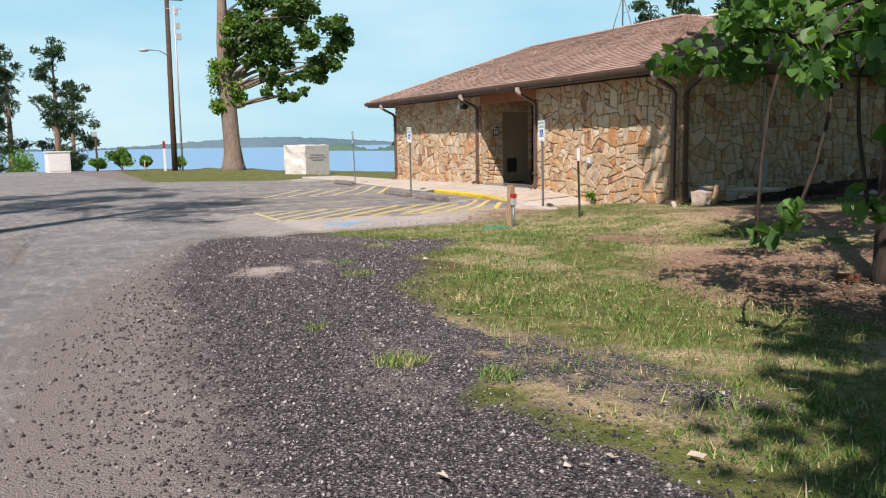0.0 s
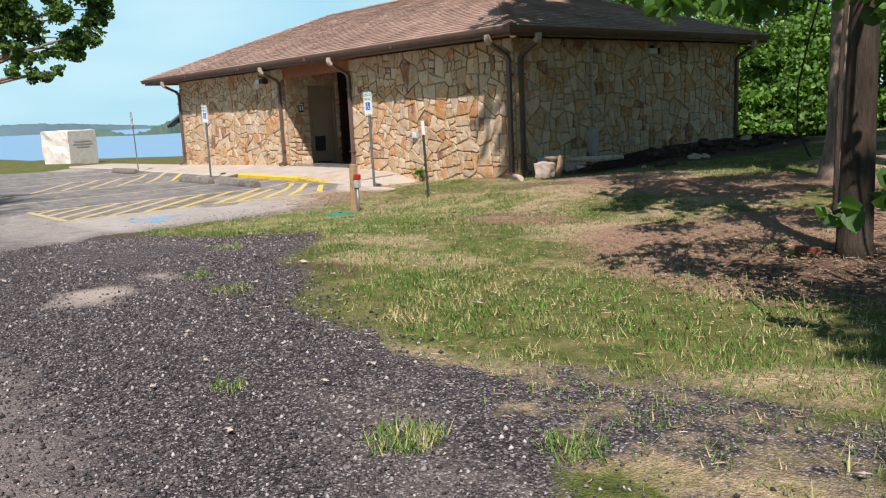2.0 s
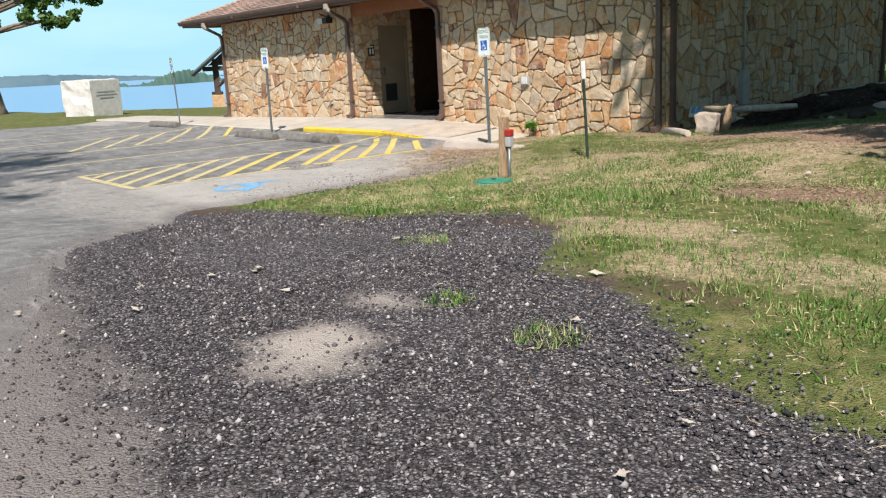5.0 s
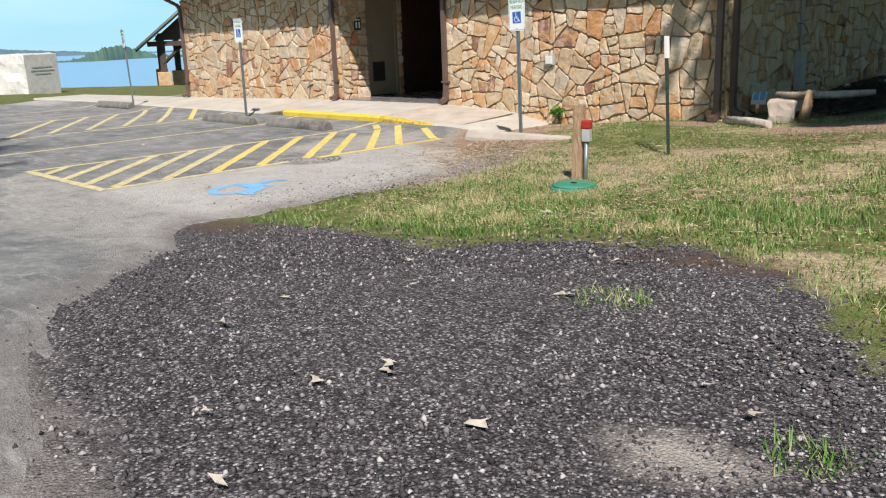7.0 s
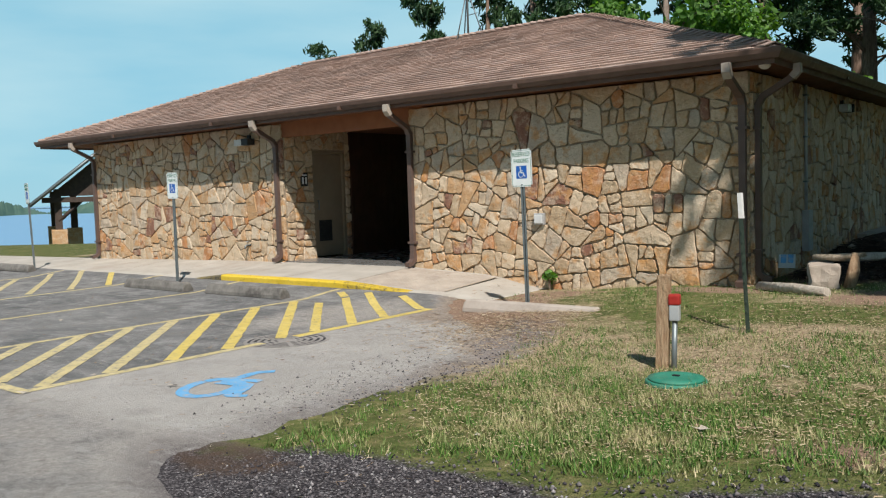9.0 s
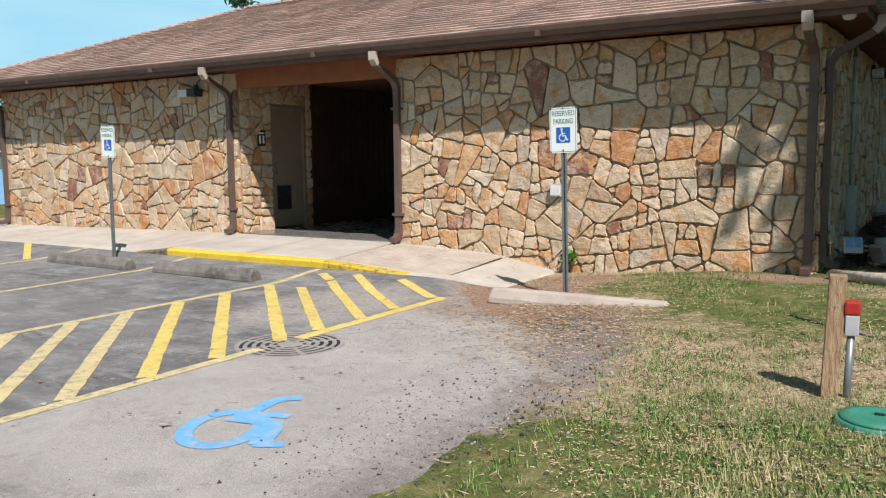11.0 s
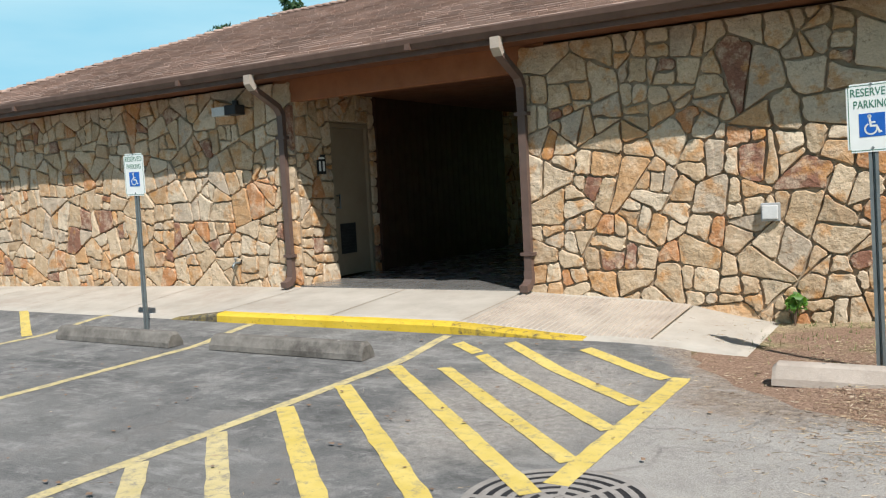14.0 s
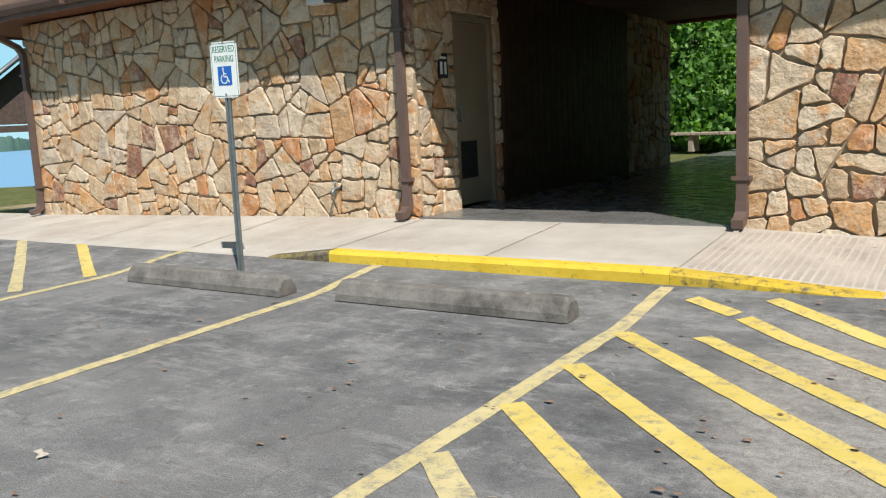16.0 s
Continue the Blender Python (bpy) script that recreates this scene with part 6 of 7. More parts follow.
spots = [(1.5, 33, 0.9), (7, 36, 1.1), (-14.5, 37, 0.62), (0, 43, 1.3), (11, 45, 1.3), (-20, 36, 0.55), (-23.5, 39, 0.75), (-31, 40, 0.6), (-36, 42, 0.65), (-30.5, 33.5, 0.6),
         (-40, 38, 0.55), (14, 35, 1.0), (19, 30, 1.1), (21, 40, 1.2), (-26, 33, 0.7), (-33, 47, 0.6), (-13, 31, 0.55), (-1, 31.5, 0.6), (5, 31.5, 0.7), (-6.5, 31.5, 0.65), (10, 31.5, 0.7), (17, 26, 0.8), (22, 20, 1.0), (25, 12, 1.1), (20, 14, 0.8)]
for i, (x, y, s) in enumerate(spots):
    t = copy_thing(broad[i % 3], pose(x, y, height(x, y), 0, 0, 37.0 * i))
    t.scale = (s * 1.05, s * 1.05, s)
for i, (x, y, s) in enumerate(((-12, 42, 1.0), (-7.5, 38, 1.05), (-28.5, 52, 0.85), (-3, 47, 1.1), (-20.5, 48, 0.95), (3, 41, 1.1), (-33, 58, 0.8), (-15.5, 52, 1.05), (8, 50, 1.1), (-42, 64, 0.75), (-37.5, 60, 0.72), (-10, 49, 1.1), (-0.5, 38, 0.95), (13, 40, 1.1))):
    t = copy_thing(pines[i % 2], pose(x, y, height(x, y), 0, 0, 53.0 * i))
    t.scale = (s, s, s)

for i, (x, y, top) in enumerate(((-52.5, 42.0, 10.9), (-46.7, 40.4, 11.6), (-41.0, 39.5, 15.0), (-38.6, 41.5, 17.0), (-35.0, 40.5, 18.0), (-31.6, 41.0, 17.5), (-28.4, 46.5, 16.5), (-18.6, 41.5, 17.0))):
    t = copy_thing(pines[i % 2], pose(x, y, height(x, y), 0, 0, 71.0 * i))
    k = (top - height(x, y)) / (19.0, 17.0)[i % 2]
    t.scale = (min(k, 1.0), min(k, 1.0), k)
# the last four are unseen, added to the east to dim the end wall
for i, (x, y, k) in enumerate(((-27.4, 40.2, 1.35), (-33.5, 43.0, 1.2), (5.0, 16.0, 1.0), (8.5, 21.0, 1.1), (9.0, 11.5, 1.0), (3.0, 25.0, 1.0))):
    t = copy_thing(broad[i % 3], pose(x, y, height(x, y), 0, 0, 41.0 * i))
    t.scale = (k, k, k)
# unseen wood added across the road to block low sky light
for i in range(17):
    x, y = -46 + i * 4.0 + 1.3 * math.sin(i * 2.1), -27 + 3.0 * math.sin(i * 1.7)
    t = copy_thing(pines[i % 2] if i % 3 == 0 else broad[i % 3], pose(x, y, height(x, y), 0, 0, 59.0 * i))

# undergrowth along the wood's edge, too dense to count
rng = np.random.default_rng(6)
pts = []
for i in range(520):
    x = rng.uniform(-42, 24)
    y = 29.2 + 2.2 * rng.uniform(0, 1) + 0.8 * math.sin(x * 0.35)
    r = rng.uniform(0.5, 1.35)
    zc = rng.uniform(0.2, 1.0) ** 1.2 * 4.2
    pts.append(clump_points(rng, (x, y + 0.25 * zc, height(x, y) + zc + 0.1), r, 150, 0.8))
for i in range(420):
    x = rng.uniform(-42, 24)
    y = 28.8 + 1.2 * rng.uniform(0, 1) + 0.8 * math.sin(x * 0.35)
    pts.append(clump_points(rng, (x, y, height(x, y) + rng.uniform(0.15, 1.5)), rng.uniform(0.45, 0.9), 140, 0.8))
ob = leaf_mesh("undergrowth", np.concatenate(pts), 0.21, rng, M["leaf_wood"], 0.3, 0.75)
tagged(ob, "dense bright green undergrowth along the edge of the woods", "undergrowth", "", "stuff")
bm = bmesh.new()
for i in range(14):
    a = R.uniform(0, 6.28)
    tube(bm, [(0, 0, -0.05), (0.3 * math.cos(a), 0.3 * math.sin(a), 0.5), (0.75 * math.cos(a), 0.75 * math.sin(a), R.uniform(0.3, 1.0))], [0.04, 0.025, 0.008], 5)
e = thing("dead_bush", (-12.3, 28.4, height(-12.3, 28.4)), "rust-brown dead bush at the wood's edge", "shrub")
part("twig", bm, M["soffit"], e)

# tall pines beyond the near side of the road, whose thin crowns dapple the bays
for i, (x, y, h) in enumerate(((-8.6, -8.8, 26.0), (-13.0, -9.5, 25.0), (-18.0, -10.5, 25.0))):
    pine("roadside_pine", (x, y, height(x, y)), h, "very tall thin pine beside the road", 120 + i, "roadside pines", 0.70, 3.8, 13, 1300, 0.42)

# an unseen tree added to shade the first stretch of lawn
tree("lawn_tree", (4.4, 1.4, height(4.4, 1.4)), "unseen leafy tree added to shade the lawn", [(0, 0, -0.3), (0.1, 0.0, 4.0), (0.0, 0.3, 11.5)], [0.3, 0.22, 0.05],
     crown_clumps(np.random.default_rng(19), 34, 5.5, 12.5, 3.7, 1.1), 6000, 0.30, M["bark"], M["leaf_near"], 140, "", 1.0, 0.3, 2, 0.75)

# a further tree out on the lawn, unseen and added to shade the end wall
tree("shade_tree", (-5.3, 11.6, height(-5.3, 11.6)), "unseen tall leafy tree added to shade the end wall", [(0, 0, -0.3), (0.1, 0.0, 6.0), (0.0, 0.3, 14.5)], [0.3, 0.2, 0.05],
     crown_clumps(np.random.default_rng(23), 50, 8.0, 16.0, 3.9, 1.4), 11500, 0.42, M["bark"], M["leaf_near"], 150, "", 1.0, 0.3, 2, 0.75)

# the loose black line by the tall tree
e = thing("hanging_vine", (-8.9, 14.2, 0.0), "thin dark vine hanging from the tall tree to the lawn", "vine")
part("vine", tube(bmesh.new(), [(0.75, -0.6, 5.2), (0.35, -0.4, 3.4), (-0.05, -0.2, 2.3), (-0.35, 0.0, 1.4), (-0.4, 0.1, 0.7), (-0.15, 0.1, 0.2), (0.4, -0.2, 0.12), (0.85, -0.7, 0.2)], 0.016, 6), M["cable"], e)

# ---- field stones ----
def clip_poly(poly, n, d):
    """The part of a polygon where n . p <= d."""
    out = []
    for i, p in enumerate(poly):
        q = poly[(i + 1) % len(poly)]
        a, b = n[0] * p[0] + n[1] * p[1] - d, n[0] * q[0] + n[1] * q[1] - d
        if a <= 0:
            out.append(p)
        if (a < 0 < b) or (b < 0 < a):
            t = a / (a - b)
            out.append((p[0] + (q[0] - p[0]) * t, p[1] + (q[1] - p[1]) * t))
    return out


def area_of(poly):
    return 0.5 * sum(u[0] * v[1] - v[0] * u[1] for u, v in zip(poly, poly[1:] + poly[:1]))


def split_stone(poly, rng, size, out):
    """Breaks a slab across its longer way until the pieces are of stone size."""
    a = area_of(poly)
    if a < 0.0015:
        return
    goal = (size ** 2) * (0.34 + 1.5 * rng.random() ** 1.5)
    if a < goal:
        out.append(poly)
        return
    P = np.array(poly)
    c = P.mean(0)
    w, vec = np.linalg.eigh(np.cov((P - c).T))
    axis = vec[:, 1]
    best = None
    for _ in range(7):
        t = rng.normal() * 0.45
        n = np.array((axis[0] * math.cos(t) - axis[1] * math.sin(t), axis[0] * math.sin(t) + axis[1] * math.cos(t)))
        s = (P - c) @ n
        d = c @ n + ((s.min() + s.max()) / 2 - 0.0 + (s.max() - s.min()) * rng.uniform(-0.17, 0.17))
        halves = [clip_poly(poly, sg * n, sg * d) for sg in (1, -1)]
        cost = sum(sharpness(q) for q in halves) + 0.25 * rng.random() + 0.6 * min(abs(n[0]), abs(n[1]))
        if best is None or cost < best[0]:
            best = (cost, halves)
    for q in best[1]:
        if len(q) > 2:
            split_stone(q, rng, size, out)


def sharpness(poly):
    """How acute the corners of a polygon are."""
    total = 0.0
    for i, p in enumerate(poly):
        a, b = np.array(poly[i - 1]) - np.array(p), np.array(poly[(i + 1) % len(poly)]) - np.array(p)
        la, lb = np.hypot(*a), np.hypot(*b)
        if la > 0.004 and lb > 0.004:
            total += max(0.0, float(a @ b) / (la * lb) - 0.15) ** 2
    return total


def shrink(poly, g):
    """The polygon drawn in by g on every side."""
    out = poly
    for p, q in zip(poly, poly[1:] + poly[:1]):
        e = np.array(q) - np.array(p)
        L = np.hypot(*e)
        if L > 1e-6:
            n = np.array((e[1], -e[0])) / L
            out = clip_poly(out, n, float(n @ np.array(p)) - g)
            if len(out) < 3:
                return []
    return out


def stone_cells(w, h, size, seed, gap=0.015):
    """Angular flagstones of mixed sizes that fill a w x h panel: big uneven slabs first, each broken up further."""
    rng = np.random.default_rng(seed)
    big = []
    for j in range(int(h / 0.62) + 2):
        for i in range(int(w / 0.8) + 2):
            big.append(((i + 0.5 * (j % 2) - 0.25) * 0.8 + rng.normal() * 0.13, (j - 0.1) * 0.62 + rng.normal() * 0.10))
    P = np.array(big)
    cells = []
    for p in P:
        poly = [(0.004, 0.0), (w - 0.004, 0.0), (w - 0.004, h), (0.004, h)]
        d = np.hypot(*(P - p).T)
        for j in np.argsort(d)[1:14]:
            n = (P[j] - p) / d[j]
            poly = clip_poly(poly, n, float(n @ (p + P[j])) / 2)
            if len(poly) < 3:
                break
        if len(poly) < 3:
            continue
        if area_of(poly) < 0:
            poly = poly[::-1]
        broken = []
        split_stone(poly, rng, size, broken)
        for q in broken:
            q = shrink(q, gap * rng.uniform(0.35, 0.65))
            if len(q) > 2 and area_of(q) > 0.0025:
                cells.append(q)
    return cells


def stone_geometry(poly, seed, relief=0.022):
    """Verts (u, v, out) and faces of one split stone: chamfered outline, rounded arris, slightly humped face."""
    rng = np.random.default_rng(seed)
    c = np.mean(poly, axis=0)
    ring = []
    for i, p in enumerate(poly):
        a, b = np.array(poly[i - 1]), np.array(poly[(i + 1) % len(poly)])
        p = np.array(p)
        la, lb = np.hypot(*(a - p)), np.hypot(*(b - p))
        if min(la, lb) < 0.03:
            ring.append(p)
            continue
        k = rng.uniform(0.008, 0.042)
        ring.append(p + (a - p) / la * min(k, la * 0.33))
        ring.append(p + (b - p) / lb * min(k, lb * 0.33))
        if lb > 0.13:
            side = np.array((-(b - p)[1], (b - p)[0])) / lb
            for t in ((0.36, 0.66) if lb > 0.2 else (0.5,)):
                ring.append(p + (b - p) * (t + rng.uniform(-0.08, 0.08)) + side * (rng.normal() * 0.008 + 0.003))
    n = len(ring)
    out = relief * rng.uniform(0.1, 1.0)
    tilt = rng.normal(size=2) * 0.03
    v, f = [], []
    for depth, shrink in ((-0.04, 0.0), (out - 0.008, 0.002), (out, 0.009)):
        for p in ring:
            q = p + (c - p) / max(np.hypot(*(c - p)), 1e-6) * (shrink * rng.uniform(0.6, 1.3))
            v.append((q[0] - c[0], q[1] - c[1], depth + (tilt @ (q - c) if depth > 0 else 0) + rng.normal() * 0.0015))
    v.append((0, 0, out + rng.uniform(0.0, 0.008)))
    for r in (0, 1):
        for i in range(n):
            j = (i + 1) % n
            f.append((r * n + i, r * n + j, (r + 1) * n + j, (r + 1) * n + i))
    tip = len(v) - 1
    f += [(2 * n + i, 2 * n + (i + 1) % n, tip) for i in range(n)]
    return c, v, f


def stone_wall(parent, origin, u, normal, w, h, size, seed, joined=False, skip=None, limit=300):
    """Faces a wall core with stones; the first ones are parts of their own, the others one joined part."""
    u, nrm, o = Vector(u), Vector(normal), Vector(origin)
    up = Vector((0, 0, 1))
    jv, jf = [], []
    count = 0
    for k, poly in enumerate(stone_cells(w, h, size, seed)):
        c, v, f = stone_geometry(poly, seed * 1000 + k)
        if skip and skip(c[0], c[1]):
            continue
        place = [u * p[0] + up * p[1] + nrm * p[2] for p in v]
        at = o + u * float(c[0]) + up * float(c[1])
        if joined or count >= limit:
            b = len(jv)
            jv += [at + p for p in place]
            jf += [tuple(b + i for i in q) for q in f]
        else:
            me = bpy.data.meshes.new("stone")
            me.from_pydata(place, [], f)
            me.materials.append(M["stone"])
            ob = new("stone", me)
            ob.matrix_basis = Matrix.Translation(at)
            ob.parent = parent
            count += 1
    if jv:
        me = bpy.data.meshes.new("stonework")
        me.from_pydata(jv, [], jf)
        me.materials.append(M["stone_joined"])
        ob = new("stonework", me)
        ob.parent = parent
        tagged(ob, "", "", "", "stuff")


H = TOP + 0.32
stone_wall(wall_front_right, (PX1, FY, -0.32), (1, 0, 0), (0, -1, 0), FX1 - PX1, H, 0.31, 3)
stone_wall(wall_front_left, (FX0, FY, -0.32), (1, 0, 0), (0, -1, 0), PX0 - FX0, H, 0.31, 4)
stone_wall(wall_right, (FX1, FY + 0.06, -0.25), (0, 1, 0), (1, 0, 0), RY - FY - 0.06, TOP + 0.25, 0.31, 5)
stone_wall(wall_passage_left, (PX0, FY + 0.06, -0.05), (0, 1, 0), (1, 0, 0), DY0 - FY - 0.06, TOP + 0.05, 0.26, 6)
stone_wall(wall_passage_left, (PX0, DY0, 2.14), (0, 1, 0), (1, 0, 0), DY1 - DY0, TOP - 2.14, 0.26, 12)
stone_wall(wall_passage_left, (PX0, DY1, -0.05), (0, 1, 0), (1, 0, 0), RY - DY1, TOP + 0.05, 0.30, 7, True)
stone_wall(wall_left, (FX0, RY, -0.32), (0, -1, 0), (-1, 0, 0), RY - FY - 0.06, H, 0.40, 8, True)
stone_wall(wall_back_left, (PX0, RY, -0.2), (-1, 0, 0), (0, 1, 0), PX0 - FX0, TOP + 0.2, 0.42, 9, True)
stone_wall(wall_back_right, (FX1, RY, -0.2), (-1, 0, 0), (0, 1, 0), FX1 - PX1, TOP + 0.2, 0.42, 10, True)


# ---- shingles ----
def shingle_slope(a, b, top_a, top_b, seed, single=None):
    """Courses of shingles from the eave a-b up to top_a-top_b; single(course, point) picks those that are parts of their own."""
    rng = np.random.default_rng(seed)
    a, b, ta, tb = (Vector(p) for p in (a, b, top_a, top_b))
    along = (b - a).normalized()
    mid_up = ((ta + tb) / 2 - (a + b) / 2)
    rise = mid_up - along * mid_up.dot(along)
    L = rise.length
    upv = rise / L
    nrm = along.cross(upv).normalized()
    if nrm.z < 0:
        nrm = -nrm
    exp = 0.15
    n = int(L / exp)
    jv, jf = [], []
    quad = ((0, 1, 2, 3), (4, 7, 6, 5), (0, 4, 5, 1), (1, 5, 6, 2), (2, 6, 7, 3), (3, 7, 4, 0))
    for i in range(n + 1):
        s = i * exp
        t = min(s / L, 1)
        p0, p1 = a + (ta - a) * t, b + (tb - b) * t
        width = (p1 - p0).dot(along)
        x = 0.0
        while x < width - 0.02:
            w = min(rng.uniform(0.16, 0.36), width - x)
            lift = rng.uniform(0.026, 0.034)
            q = p0 + along * x + upv * (rng.normal() * 0.0025 - (0.03 if i == 0 else 0))
            hgt = min(exp * 1.25, (1 - t) * L + 0.02)
            w2 = w - 0.007
            corner = [q, q + along * w2, q + along * w2 + upv * hgt, q + upv * hgt]
            low = [c + nrm * 0.001 for c in corner]
            hi = [corner[0] + nrm * lift, corner[1] + nrm * (lift + rng.normal() * 0.002), corner[2] + nrm * 0.004, corner[3] + nrm * 0.004]
            v = low + hi
            if single and single(i, q):
                me = bpy.data.meshes.new("shingle")
                me.from_pydata([p - q for p in v], [], quad)
                me.materials.append(M["shingle"])
                ob = new("shingle", me)
                ob.matrix_basis = Matrix.Translation(q)
                ob.parent = roof
            else:
                k = len(jv)
                jv += v
                jf += [tuple(k + c for c in f) for f in quad]
            x += w
    me = bpy.data.meshes.new("shingle_field")
    me.from_pydata(jv, [], jf)
    me.materials.append(M["shingle_joined"])
    ob = new("shingle_field", me)
    ob.parent = roof
    tagged(ob, "", "", "", "stuff")


c00, c10, c11, c01 = (EX0, EY0, EZ), (EX1, EY0, EZ), (EX1, EY1, EZ), (EX0, EY1, EZ)
r0, r1 = (RDX0, RMY, RZ), (RDX1, RMY, RZ)
shingle_slope(c00, c10, r0, r1, 1, lambda i, q: i < 10 and -22.0 < q.x < -14.4)
shingle_slope(c10, c11, r1, r1, 2)
shingle_slope(c11, c01, r1, r0, 3)
shingle_slope(c01, c00, r0, r0, 4)


def hip_caps(a, b, seed):
    rng = np.random.default_rng(seed)
    a, b = Vector(a), Vector(b)
    d = (b - a)
    n = int(d.length / 0.17)
    d.normalize()
    side = d.cross(Vector((0, 0, 1))).normalized()
    up = side.cross(d)
    for i in range(n):
        p = a + d * (i * 0.17)
        me = bpy.data.meshes.new("hip_cap")
        l0, l1 = 0.066 + rng.uniform(0, 0.008), 0.036
        v = []
        for s, l in ((0.0, l0), (0.22, l1)):
            for off, dz in ((-0.13, -0.045), (0, 0.0), (0.13, -0.045)):
                v.append(d * s + side * off + up * (l + dz))
            for off, dz in ((-0.13, -0.06), (0, -0.015), (0.13, -0.06)):
                v.append(d * s + side * off + up * (l + dz))
        f = [(0, 1, 7, 6), (1, 2, 8, 7), (3, 9, 10, 4), (4, 10, 11, 5), (0, 3, 4, 1), (1, 4, 5, 2), (0, 6, 9, 3), (2, 5, 11, 8)]
        me.from_pydata(v, [], f)
        me.materials.append(M["shingle"])
        ob = new("hip_cap", me)
        ob.matrix_basis = Matrix.Translation(p)
        ob.parent = roof


hip_caps(c10, r1, 1)
hip_caps(c00, r0, 2)
hip_caps(c11, r1, 3)
hip_caps(r0, r1, 4)


# ---- loose gravel, grass, leaf litter ----
def scatter(rng, n, x0, x1, y0, y1, keep):
    """Points over a stretch of ground, thinned by keep(x, y) in 0..1."""
    x, y = rng.uniform(x0, x1, n), rng.uniform(y0, y1, n)
    k = rng.random(n) < keep(x, y)
    return x[k], y[k]


def patchy(x, y, scale, seed):
    return np.array([noise.noise((a * scale, b * scale, seed)) for a, b in zip(x, y)])


def gravel_stones():
    rng = np.random.default_rng(31)

    def keep(x, y):
        edge = np.interp(x, *zip(*GRAVEL_EDGE))
        road = np.interp(x, [b for _, b in PAVE_RIGHT][:1:-1], [a for a, _ in PAVE_RIGHT][:1:-1])
        inside = S((edge - y) / 1.0 + 0.42) * S((y - road) / 1.7 + 0.36)
        return np.clip(inside, 0, 1) * (1 - 0.8 * patch(x, y, -8.8, 2.3, 0.42, 0.3, -0.6))

    x, y = scatter(rng, 125000, -14.2, 1.5, -0.2, 6.0, keep)
    x2, y2 = scatter(rng, 9000, -16.2, -13.9, 4.2, 8.5, lambda a, b: 0.9 * patch(a, b, -15.0, 6.5, 0.55, 1.5) + 0.03)
    x, y = np.concatenate([x, x2]), np.concatenate([y, y2])
    n = len(x)
    z = land(x, y) + 0.004
    oct_v = np.array([(1, 0, 0), (0, 1, 0), (-1, 0, 0), (0, -1, 0), (0, 0, 0.8), (0, 0, -0.5)], float)
    oct_f = np.array([(0, 1, 4), (1, 2, 4), (2, 3, 4), (3, 0, 4), (1, 0, 5), (2, 1, 5), (3, 2, 5), (0, 3, 5)])
    size = rng.gamma(4.0, 0.0022, n).clip(0.004, 0.02)
    ang = rng.uniform(0, 6.28, n)
    v = oct_v[None] * rng.uniform(0.6, 1.2, (n, 6, 1)) * size[:, None, None]
    c, s = np.cos(ang)[:, None], np.sin(ang)[:, None]
    vx, vy = v[..., 0] * c - v[..., 1] * s * 0.75, v[..., 0] * s + v[..., 1] * c * 0.75
    tilt = rng.normal(0, 0.35, (n, 1))
    vz = v[..., 2] + vx * tilt
    verts = np.stack([vx + x[:, None], vy + y[:, None], vz + z[:, None]], -1).reshape(-1, 3)
    f = (np.arange(n)[:, None, None] * 6 + oct_f[None]).reshape(-1, 3)
    m, nt, b = mat_new("gravel_stone", 0.9, 0, 0.2)
    col = ramp(nt, island_random(nt), [(0.0, (0.03, 0.028, 0.031)), (0.5, (0.085, 0.077, 0.082)), (0.85, (0.19, 0.175, 0.177)), (1.0, (0.45, 0.43, 0.42))])
    nt.links.new(col, b.inputs["Base Color"])
    ob = mesh_np("gravel", verts, f, m)
    tagged(ob, "loose dark grey crushed gravel", "gravel", "", "stuff")


